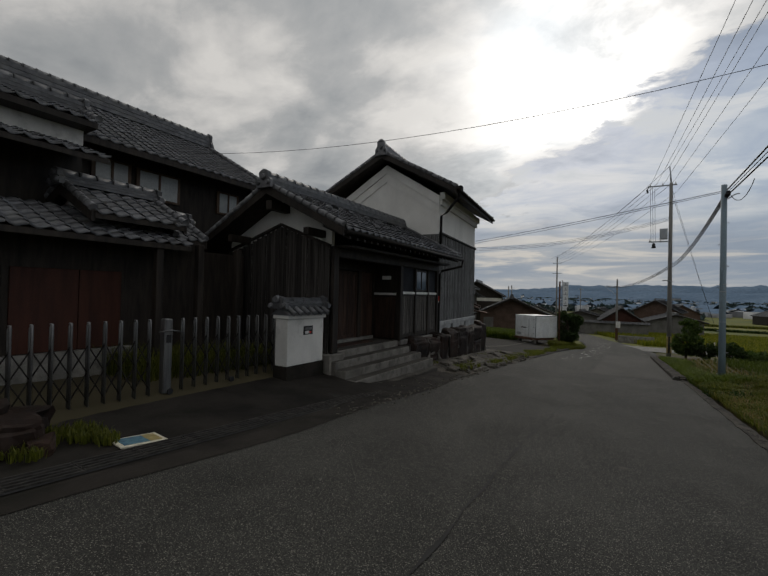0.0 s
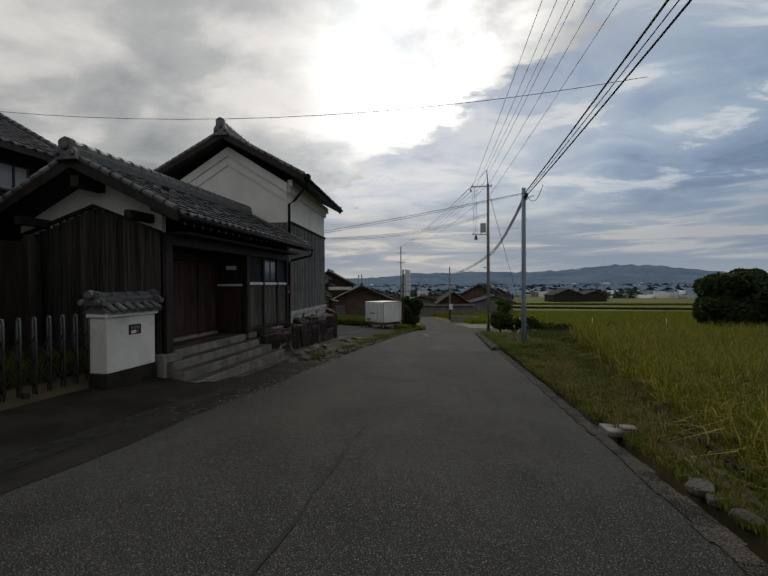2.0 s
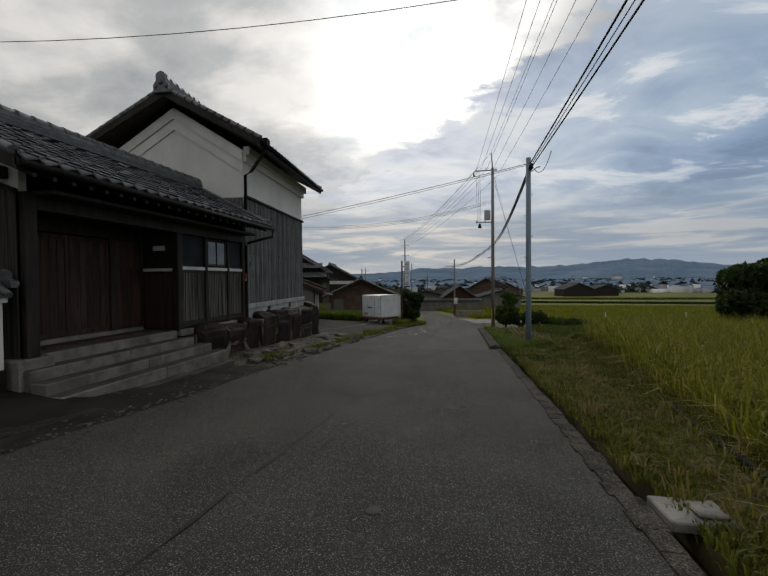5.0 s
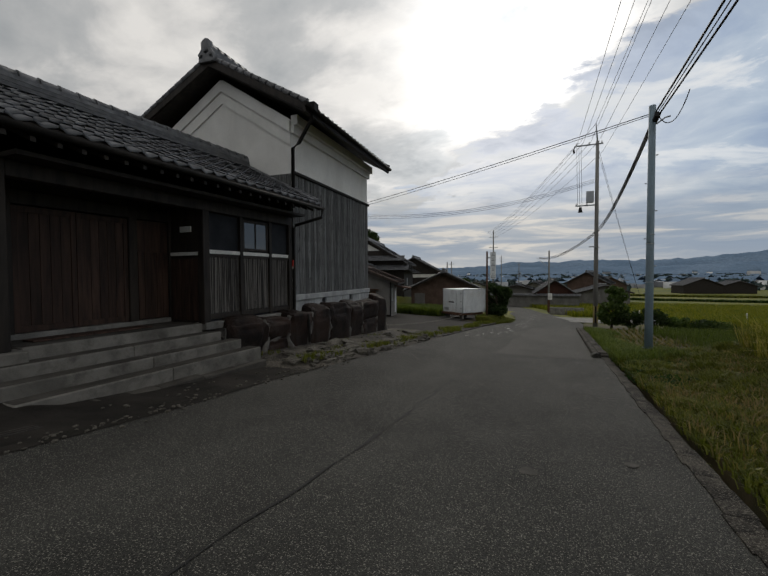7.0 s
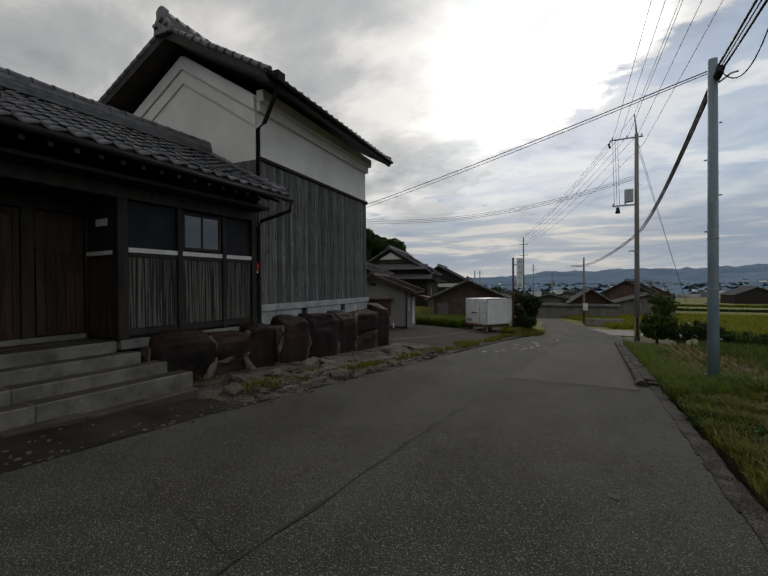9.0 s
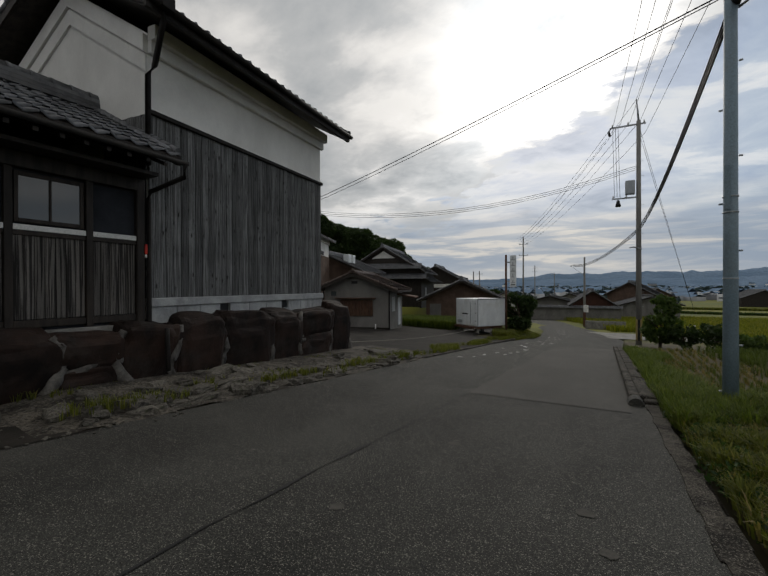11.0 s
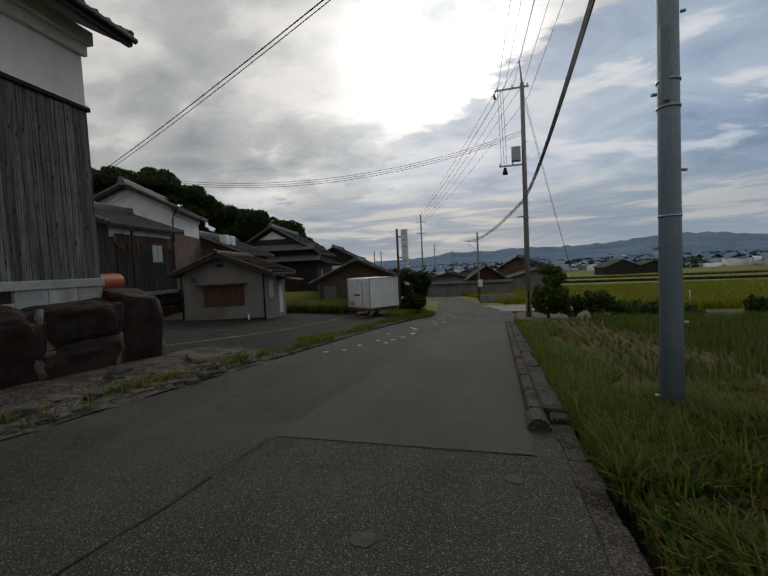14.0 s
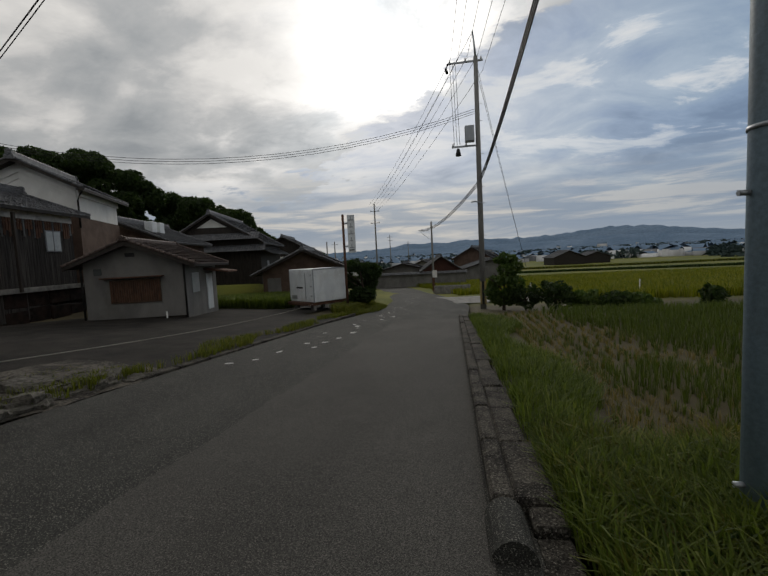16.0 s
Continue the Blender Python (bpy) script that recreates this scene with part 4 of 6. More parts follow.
yy, seed = 11.5, 1
rs = random.Random(4)
while yy < 20.8:
    w = min(rs.uniform(0.9, 1.7), 21.35 - yy)
    foot = float(road_z(yy)) - 0.25
    top = float(np.interp(yy, (11.4, 14, 20, 20.6, 21.2), (0.0, 0.02, 0.04, -0.3, -0.6)))
    split = rs.choice((1, 1, 2))
    zs = [foot, top] if split == 1 else [foot, foot + (top - foot) * rs.uniform(0.35, 0.6), top]
    for z0, z1 in zip(zs, zs[1:]):
        me = rock_mesh("stone", 0.4, w * 0.61, (z1 - z0) * 0.6, seed, STONE, 4, 0.17)
        ob = new("stone", me)
        ob.parent = wall_st
        ob.matrix_basis = Matrix.Translation((wall_x(yy + w / 2) - 0.36 - rs.uniform(0, 0.05), yy + w / 2, (z0 + z1) / 2)) @ pose(0, 0, 0, rs.uniform(-3, 3), 6, rs.uniform(-4, 4))
        seed += 1
    # bulging mortar in the joint
    bm = bmesh.new()
    q = yy + w * 0.97
    pts = [(wall_x(q) - 0.06 + 0.03 * math.sin(k * 2.1 + seed), q + 0.12 * math.sin(k * 0.9 + seed * 1.7), foot + (top - foot) * k / 7) for k in range(8)]
    tube(bm, pts, 0.13, 6, 0.06)
    if split == 2:
        tube(bm, [(wall_x(yy + w * q) - 0.06 + 0.03 * math.sin(q * 9 + seed), yy + w * q, zs[1] + 0.07 * math.sin(q * 5 + seed)) for q in (0.0, 0.2, 0.4, 0.6, 0.8, 1.0)], 0.075, 6, 0.05)
    part("mortar_joint", bm, MORTAR, wall_st, "bulging grey mortar joint")
    yy += w * 0.97
bm = bmesh.new()
prism(bm, [(-5.84, 11.4), (-5.8, 14), (-6.1, 17.7), (-6.45, 20.9), (-11.0, 21.0), (-11.0, 11.4)], "z", -2.2, -0.06)
part("mortar_core", bm, MORTAR, wall_st)

# rubble along its foot
rub = thing("rubble_strip", pose(0, 0, 0), "loose pale rubble stones along the foot of the wall", "rubble", kind="stuff")
rock_set = [rock_mesh("rubble_stone", 1, 1, 0.55, 40 + i, RUBBLE, 2, 0.4) for i in range(7)]
for i in range(230):
    y = 12.1 + 9.6 * rs.random() ** 0.9
    edge = -4.15 + 0.12 * math.sin(y * 1.7)
    x = edge - abs(rs.gauss(0, 0.5)) - 0.05
    if x < wall_x(y) + 0.05:
        continue
    s = rs.uniform(0.03, 0.13) * (1.9 if rs.random() < 0.15 else 1)
    ob = new("rubble_stone", rs.choice(rock_set))
    ob.parent = rub
    ob.matrix_basis = Matrix.Translation((x, y, float(road_z(y)) + 0.02 + (edge - x) * 0.14)) @ pose(0, 0, 0, rs.uniform(-15, 15), rs.uniform(-15, 15), rs.uniform(0, 360)) @ Matrix.Diagonal((s * 1.5, s, s, 1))
slab_set = [rock_mesh("edge_slab", 1, 1, 0.5, 70 + i, RUBBLE, 3, 0.3) for i in range(5)]
y = 12.8
while y < 21.6:
    ln = rs.uniform(0.3, 0.75)
    for row in range(2):
        ob = new("edge_slab", rs.choice(slab_set))
        ob.parent = rub
        ob.matrix_basis = Matrix.Translation((-4.3 - 0.34 * row + rs.uniform(-0.06, 0.06), y + ln / 2 + 0.2 * row, float(road_z(y + ln / 2)) + 0.03 + 0.07 * row)) @ pose(0, 0, 0, rs.uniform(-6, 2), rs.uniform(-8, 8), 90 + rs.uniform(-12, 12)) @ Matrix.Diagonal((ln * 0.5, rs.uniform(0.13, 0.22), rs.uniform(0.1, 0.17), 1))
    y += ln * 0.96
verge_v, verge_f = [], []
for i, y in enumerate(np.arange(11.6, 22.6, 0.2)):
    z = float(road_z(y))
    for j, (x, dz) in enumerate(((-4.02 + 0.06 * math.sin(y * 5), 0.014), (-4.3, 0.06), (-4.8, 0.1), (-5.3, 0.2), (-6.4, 0.25))):
        dz *= min(1.0, max(0.05, (y - 11.5) / 1.2))
        verge_v.append((x, y, z + dz + 0.03 * noise.noise(Vector((x * 3, y * 3, 0)))))
    if i:
        for j in range(4):
            a = (i - 1) * 5 + j
            verge_f.append((a, a + 5, a + 6, a + 1))
tagged(bulk("bank", verge_v, verge_f, BANK_SOIL, label="earth and broken concrete bank beside the lane", kind="structure"), category="bank")

# ---------------------------------------------------------------- forecourt of the main house, fence, drain
fore_v, fore_f = [], []
fys = np.arange(-8, 12.2, 0.4)
for i, y in enumerate(fys):
    for x in (-13.0, -9.0, -6.4, -5.4, -3.98):
        fore_v.append((x, y, float(np.interp(x, (-6.9, -6.2, -4.5), (-0.2, min(-0.2, 0.55 * float(road_z(y)) - 0.1) if y < 8 else float(road_z(y)), float(road_z(y))))) + 0.012))
    if i:
        for j in range(4):
            a = (i - 1) * 5 + j
            fore_f.append((a, a + 5, a + 6, a + 1))
tagged(bulk("forecourt", fore_v, fore_f, DARK_CONCRETE, label="dark damp concrete forecourt", kind="structure"), category="pavement")
strip("gutter_edge", [(-4.0, -3.66 - 0.05 * math.sin(y * 1.3) - 0.035 * max(0.0, y - 4.0), y) for y in np.arange(-8, 12.4, 0.25)], DARK_CONCRETE, 0.016, "rough dark concrete edge along the drain", category="pavement")

grit = thing("loose_grit", pose(0, 0, 0), "loose pale grit along the foot of the steps", "grit", kind="stuff")
for i in range(260):
    y = rs0.uniform(5.0, 13.5)
    x = -3.72 - 0.035 * max(0.0, y - 4.0) + rs0.gauss(0, 0.1) - (0.8 * rs0.random() if i % 3 == 0 else 0.0)
    ob = new("grit_stone", rock_set[i % 7])
    ob.parent = grit
    q = rs0.uniform(0.006, 0.022)
    ob.matrix_basis = pose(x, y, float(road_z(y)) + 0.02, 0, 0, rs0.uniform(0, 360)) @ Matrix.Diagonal((q * 1.3, q, q, 1))

drain = thing("drain_grating", pose(0, 0, 0), "long steel grating over the roadside drain", "drain grating")
for i in range(16):
    y0 = -1.6 + i * 0.56
    seg = bmesh.new()
    x0 = -4.02 - 0.03 * (y0 + 1.6)
    for k in range(5):
        xx = x0 - 0.3 + k * 0.07
        vs = bx(seg, xx, xx + 0.014, y0, y0 + 0.55, -0.03, 0.02)
    for k in range(2):
        bx(seg, x0 - 0.3, x0 - 0.004, y0 + k * 0.53, y0 + k * 0.53 + 0.015, -0.02, 0.012)
    for v in seg.verts:
        v.co.z += float(road_z(v.co.y)) + 0.016
    part("grating", seg, GRATE, drain)
# no hollow here: a flat black strip paints the drain's shade under the bars
strip("drain_slot", [(-4.36 - 0.03 * (y + 1.6), -3.98 - 0.03 * (y + 1.6), y) for y in np.arange(-1.8, 7.5, 0.5)], BLACK, 0.019, "flat black strip for the shade of the drain below the grating", category="drain")

# folding gate: uprights with lazy-tongs between, following the ground
fence = thing("folding_gate", pose(0, 0, 0), "grey aluminium concertina gate closed across the forecourt", "gate")
FY = [1.88 - 0.215 * i for i in range(14)][::-1] + [1.88 + 0.213 * i for i in range(1, 9)] + [4.14 + 0.2285 * i for i in range(10)]


def fence_x(y):
    return float(np.interp(y, (-2, 2.1, 3.9, 6.0), (-6.48, -6.48, -6.48, -6.45)))


up_bm = bmesh.new()
tube(up_bm, [(0.03, 0, 0.0), (0.03, 0, 1.16), (0.02, 0, 1.2), (-0.02, 0, 1.2), (-0.03, 0, 1.16), (-0.03, 0, 0.0)], 0.017, 6)
up_mesh = None
for y in FY:
    if up_mesh is None:
        ob = part("upright", up_bm, ALU, fence)
        up_mesh = ob.data
    else:
        ob = new("upright", up_mesh)
        ob.parent = fence
    ob.matrix_basis = pose(fence_x(y), y, -0.17)
for y0, y1 in zip(FY, FY[1:]):
    z0 = z1 = -0.17
    if y1 - y0 > 0.3:
        continue
    for a, b in ((0.12, 0.5), (0.5, 0.12), (0.5, 0.88), (0.88, 0.5)):
        bm = bmesh.new()
        p, q = Vector((fence_x(y0), y0, z0 + a)), Vector((fence_x(y1), y1, z1 + b))
        n = Vector((0.008, 0, 0))
        h = Vector((0, 0, 0.014))
        vs = [bm.verts.new(c) for c in (p - n - h, p + n - h, p + n + h, p - n + h, q - n - h, q + n - h, q + n + h, q - n + h)]
        for f in ((0, 1, 2, 3), (7, 6, 5, 4), (0, 4, 5, 1), (1, 5, 6, 2), (2, 6, 7, 3), (3, 7, 4, 0)):
            bm.faces.new([vs[t] for t in f])
        part("brace", bm, COPPER, fence)
lp = -0.2
boxpart("lock_post", fence, ALU, -6.55, -6.41, 3.79, 3.93, lp + 0.02, lp + 1.24, 0.015, "square aluminium lock post")
bm = bmesh.new()
tube(bm, [(-6.42, 3.7, lp + 1.03), (-6.33, 3.86, lp + 1.06), (-6.36, 4.05, lp + 1.02)], 0.014, 6)
part("handle", bm, ALU, fence, "curved grab handle")
boxpart("lock_case", fence, BLACK, -6.409, -6.4, 3.82, 3.9, lp + 0.85, lp + 0.98)
for y in (1.8, 3.9, 5.1):
    bm = bmesh.new()
    tube(bm, [(fence_x(y) + 0.03, y, -0.15), (fence_x(y) + 0.09, y, -0.15)], 0.05, 10)
    part("castor", bm, BLACK, fence)

# printed plate lying on the forecourt
plate = thing("printed_plate", pose(-4.66, 2.5, float(road_z(2.5)) + 0.028, -4.3, 0, -6), "small coloured printed plate set in the paving", "ground plate")
boxpart("border", plate, CREAM, -0.17, 0.17, -0.24, 0.24, -0.02, 0.0, 0.004, "cream border")
boxpart("picture", plate, BLUE, -0.125, 0.125, -0.195, 0.06, 0.001, 0.005)
boxpart("picture_side", plate, YELLOW, -0.125, 0.125, 0.062, 0.195, 0.001, 0.005)

# boulders at the forecourt's corner
for k, (x, y, s) in enumerate(((-5.35, 1.6, 0.3), (-5.75, 1.75, 0.3), (-5.2, 1.15, 0.26), (-5.9, 1.2, 0.42), (-5.05, 1.75, 0.14))):
    ob = new("garden_stone", rock_mesh("garden_stone", s, s * 0.8, s * 0.7, 90 + k, STONE, 3, 0.35))
    ob.matrix_basis = pose(x, y, float(road_z(y)) + s * 0.3, 0, 0, 40 * k)
    tagged(ob, "rough dark garden boulder beside the gate", "boulder", "garden boulders")
boxpart_cover = boxpart("manhole_cover", None, COPPER, -5.0, -4.6, 5.6, 6.2, float(road_z(5.9)) - 0.02, float(road_z(5.9)) + 0.028, 0.005)
tagged(boxpart_cover, "dark iron cover set in the forecourt", "drain cover")

# ---------------------------------------------------------------- main house behind the fence
house = thing("main_house", pose(0, 0, 0), "large old two-storey house with dark timber and grey pantile roofs", "house")
boxpart("wall", house, TIMBER, -17, -11.2, -3, 10.4, -0.4, 4.86)
bm = bmesh.new()
prism(bm, [(-16.9, 4.7), (-11.25, 4.7), (-11.25, 5.22), (-14.0, 6.72), (-16.9, 5.1)], "y", 3.2, 9.55)
part("roof_space_wall", bm, TIMBER, house)
gable_roof(house, -13.6, 6.2, -17.0, 4.3, -10.4, 4.45, 9.6, 10.9, thick=0.14, high=0.2)
gable_roof(house, -14.0, 6.98, -17.8, 4.85, -10.25, 4.9, 3.0, 9.7, thick=0.16, high=0.4)
# lower front range: small upper roof, plaster band, pent roof below
slope(house, (-9.6, -3, 5.0), (0, 1, 0), (-1.0, 0, 0.42), 7.1, 1.1)
bm = bmesh.new()
prism(bm, [(-9.6, 4.98), (-10.6, 5.4), (-11.6, 4.98), (-11.6, 4.86), (-9.6, 4.86)], "y", -3, 4.1)
part("roof_deck", bm, TIMBER, house)
ridge(house, (-10.5, -3, 5.42), (-10.5, 4.15, 5.42), high=0.26)
round_row(house, (-9.62, 4.12, 5.08), (-10.5, 4.12, 5.45), r=0.08)
boxpart("plaster_band", house, PLASTER_STAINED, -11.2, -10.0, -3, 4.0, 4.3, 4.86)
slope(house, (-8.6, -3, 4.02), (0, 1, 0), (-1.5, 0, 0.5), 6.9, 1.55)
bm = bmesh.new()
prism(bm, [(-8.6, 4.0), (-10.1, 4.5), (-10.1, 4.4), (-8.6, 3.9)], "y", -3, 3.9)
part("roof_deck", bm, TIMBER, house)
boxpart("upper_wall", house, TIMBER, -11.2, -9.9, -3, 3.95, 2.4, 4.38)
# upper windows
for y0, y1, z0, z1 in ((4.7, 5.5, 4.1, 4.68), (5.75, 6.85, 4.0, 4.66), (8.2, 8.9, 4.0, 4.6)):
    w = boxpart("window", house, WINDOW_WOOD, -11.19, -11.13, y0 - 0.06, y1 + 0.06, z0 - 0.06, z1 + 0.06, 0.006)
    for k in range(2):
        a, b = y0 + (y1 - y0) * k / 2 + 0.03, y0 + (y1 - y0) * (k + 1) / 2 - 0.03
        boxpart("pane", w, FROSTED, -11.128, -11.12, a, b, z0, z1)
    boxpart("mullion", w, WINDOW_WOOD, -11.128, -11.1, (y0 + y1) / 2 - 0.03, (y0 + y1) / 2 + 0.03, z0, z1, 0.004)
# low wing roofs in front of it
gable_roof(house, -9.3, 3.5, -11.1, 2.75, -8.0, 2.85, 3.4, 5.1, thick=0.1, high=0.18)
gable_roof(house, -9.2, 3.1, -10.4, 2.6, -8.3, 2.62, 5.1, 5.8, thick=0.1, high=0.16)
slope(house, (-7.9, 0.0, 2.45), (0, 1, 0), (-1.5, 0, 0.62), 5.2, 1.7)
bm = bmesh.new()
prism(bm, [(-7.9, 2.43), (-9.5, 3.08), (-9.5, 2.98), (-7.9, 2.33)], "y", 0, 5.2)
part("roof_deck", bm, TIMBER, house)
for y in (3.62,):
    bm = bmesh.new()
    prism(bm, [(-10.6, 2.95), (-8.3, 2.95), (-9.3, 3.55)], "y", y, y + 0.05)
    part("gable_plaster", bm, PLASTER_STAINED, house)
bm = bmesh.new()
prism(bm, [(-9.9, 2.7), (-8.6, 2.7), (-9.2, 3.05)], "y", 5.3, 5.35)
part("gable_plaster", bm, PLASTER_STAINED, house)
boxpart("wing_wall", house, TIMBER, -11.2, -8.9, -2, 7.4, -0.6, 2.45)
boxpart("wing_door", house, RED_WOOD, -8.9, -8.86, 2.55, 3.55, 0.35, 1.85, 0.006, "red-brown door panels")
boxpart("wing_door", house, RED_WOOD, -8.9, -8.86, 3.56, 4.3, 0.35, 1.85, 0.006, "red-brown door panels")
boxpart("door_sill", house, CONCRETE, -8.9, -8.7, 2.4, 4.5, -0.2, 0.34, 0.01)
for k in range(7):
    boxpart("louvre", house, BOARD_DARK, -8.9, -8.85, 1.7, 2.45, 0.5 + k * 0.2, 0.66 + k * 0.2, 0.006)
for yy in (4.5, 5.4, 6.4):
    boxpart("post", house, TIMBER, -8.1, -7.95, yy, yy + 0.14, -0.4, 2.5, 0.01)

# ---------------------------------------------------------------- kerb, ditch and verge on the right
kerb = thing("kerb", pose(0, 0, 0), "worn concrete kerb with a mottled top beside the grass", "kerb")
for i in range(16):
    y0 = 18.25 + i * 0.95
    for x0, x1, top in ((1.52, 1.67, 0.14), (1.674, 1.93, 0.115)):
        bm = bmesh.new()
        bx(bm, x0, x1 + rs.uniform(-0.03, 0.03) * (x1 > 1.9), y0, y0 + 0.947, -0.3, top + rs.uniform(-0.012, 0.012), 0.025)
        for v in bm.verts:
            v.co.z += float(road_z(v.co.y))
        part("kerb_block", bm, EDGING, kerb)
bm = bmesh.new()
bx(bm, 1.74, 1.94, 18.03, 18.246, -1.7, float(road_z(18.2)) + 0.09, 0.02)
part("kerb_block", bm, EDGING, kerb)
bm = bmesh.new()
prism(bm, [(1.6 + 0.13 * math.cos(math.pi * a / 9), 0.16 * math.sin(math.pi * a / 9) - 0.02) for a in range(10)], "y", 17.8, 18.24)
for v in bm.verts:
    v.co.z += float(road_z(v.co.y))
part("kerb_end", bm, ASPHALT, kerb, "rounded dark end of the kerb")
edge = thing("lane_edging", pose(0, 0, 0), "flat broken concrete edging along the lane", "edging")
for i in range(24):
    y0 = -5.5 + i * 0.98
    bm = bmesh.new()
    for j in range(4):
        bx(bm, 1.75 + rs.uniform(-0.02, 0.02), 1.94 + rs.uniform(-0.025, 0.02), y0 + j * 0.245, y0 + j * 0.245 + 0.2445, -0.32, 0.02 + rs.uniform(0, 0.004), 0.002)
    for v in bm.verts:
        v.co.z += float(road_z(v.co.y))
    part("edging_block", bm, EDGING, edge)
strip("ditch_bed", [(1.93, 2.3, y) for y in np.arange(-6, 18.3, 0.5)], BANK_SOIL, -0.3, "dark narrow ditch beside the lane", category="ditch")
strip("roadside_soil", [(1.95, 2.75, y) for y in np.arange(18.0, 33.2, 0.5)], BANK_SOIL, 0.02, "dark soil under the roadside grass", category="soil")


def verge_edge(y):
    return 2.9 + (y - 5.5) * 0.1333


vv, vf = [], []
vys = np.arange(-8, 19.0, 0.25)
for i, y in enumerate(vys):
    xe = verge_edge(y)
    z = float(road_z(y))
    zr = float(np.interp(y, (-8, 5, 17.5, 19), (0.2, -0.36, -0.9, -1.3)))
    for x, dz in ((2.14, z - 0.2), (2.17, z + 0.0), (2.4, z * 0.8 + zr * 0.2 + 0.03), ((2.17 + xe) / 2, (z + zr) / 2 + 0.05), (xe - 0.12, zr + 0.03), (xe, zr - 0.05), (xe + 0.12, -1.0 if y < 18 else z)):
        vv.append((x, y, dz + 0.02 * noise.noise(Vector((x * 2, y * 2, 5)))))
    if i:
        for j in range(6):
            a = (i - 1) * 7 + j
            vf.append((a, a + 1, a + 8, a + 7))
tagged(bulk("verge", vv, vf, TURF, label="mown grass verge between lane and paddy", kind="structure"), category="verge")
dike = thing("paddy_edging", pose(0, 0, 0), "thin dark plastic and concrete edging of the rice paddy", "edging")
for i in range(15):
    y0 = 4.4 + i * 0.9
    bm = bmesh.new()
    za, zb = [float(np.interp(q, (-8, 5, 17.5, 19), (0.2, -0.36, -0.9, -1.3))) for q in (y0, y0 + 0.88)]
    vs = bx(bm, 0, 0.07, 0, 0.88, -0.3, 0.06, 0.008)
    for v in bm.verts:
        t = v.co.y / 0.88
        v.co = Vector((verge_edge(y0 + v.co.y) + v.co.x - 0.02, y0 + v.co.y, v.co.z + za + (zb - za) * t))
    part("edging_board", bm, DARK_CONCRETE, dike)
slab = thing("drain_slab", pose(2.18, 5.8, float(road_z(5.8)) + 0.03, -4, 0, 0), "pale concrete slab over the ditch with a lump on it", "slab")
boxpart("slab_body", slab, CONCRETE, -0.2, 0.24, -0.2, 0.2, -0.05, 0.02, 0.01)
boxpart("slab_lid", slab, CONCRETE, 0.0, 0.18, -0.12, 0.1, 0.021, 0.05, 0.01)
sluice = thing("sluice_box", pose(2.98, 5.35, -0.46, 0, 0, -8), "small pale concrete sluice box at the paddy's edge", "sluice")
boxpart("side_wall", sluice, CONCRETE, -0.34, -0.26, -0.3, 0.3, -0.3, 0.08, 0.01)
boxpart("side_wall", sluice, CONCRETE, -0.1, -0.02, -0.3, 0.3, -0.3, 0.08, 0.01)
boxpart("end_wall", sluice, CONCRETE, -0.26, -0.1, -0.3, -0.22, -0.3, 0.06, 0.01)
for i in range(9):
    s = rs.uniform(0.04, 0.1)
    ob = new("verge_stone", rock_set[i % 7])
    y = rs.uniform(2.2, 4.2) if i < 6 else rs.uniform(5.2, 6.0)
    ob.matrix_basis = pose(2.1 + rs.uniform(0, 0.2) if i < 6 else 2.75, y, float(road_z(y)) + 0.02, 0, 0, 60 * i) @ Matrix.Diagonal((s * 1.4, s, s, 1))
    tagged(ob, "pale broken stone in the verge", "stone", "verge stones")

# ---------------------------------------------------------------- plants
def blades(name, pts, n, h, spread, width, mat, seed, label, lean=0.5, kind="stuff", category="grass", droop=0.5):
    """Tufts of bent blades at the given foot points (arrays x, y, z); h may be an array."""
    rng = np.random.default_rng(seed)
    pts = np.repeat(np.asarray(pts, dtype=float), n, axis=0)
    m = len(pts)
    hh = h * rng.uniform(0.65, 1.15, m)
    ang = rng.uniform(0, 2 * np.pi, m)
    out = np.stack([np.cos(ang), np.sin(ang), np.zeros(m)], -1)
    side = np.stack([-np.sin(ang), np.cos(ang), np.zeros(m)], -1) * (width * rng.uniform(0.6, 1.2, m))[:, None]
    foot = pts + out * (spread * rng.uniform(0, 1, m))[:, None] * 0.5
    ln = lean * rng.uniform(0.2, 1.0, m)
    mid = foot + out * (hh * ln * 0.3)[:, None] + np.array([0, 0, 1]) * (hh * 0.62)[:, None]
    tip = mid + out * (hh * ln * 0.75)[:, None] + np.array([0, 0, 1]) * (hh * (0.38 - droop * ln * 0.5))[:, None]
    v = np.stack([foot - side, foot + side, mid + side * 0.8, mid - side * 0.8, tip], 1).reshape(-1, 3)
    b = np.arange(m)[:, None] * 5
    f = np.concatenate([b + np.array([0, 1, 2]), b + np.array([0, 2, 3]), b + np.array([3, 2, 4])], 0)
    ob = bulk(name, v, f, mat, label=label, kind=kind)
    return tagged(ob, category=category)


rng = np.random.default_rng(3)


def scatter(x0, x1, y0, y1, n, keep, zf):
    x, y = rng.uniform(x0, x1, n), rng.uniform(y0, y1, n)
    k = keep(x, y)
    x, y = x[k], y[k]
    return np.stack([x, y, zf(x, y)], -1)


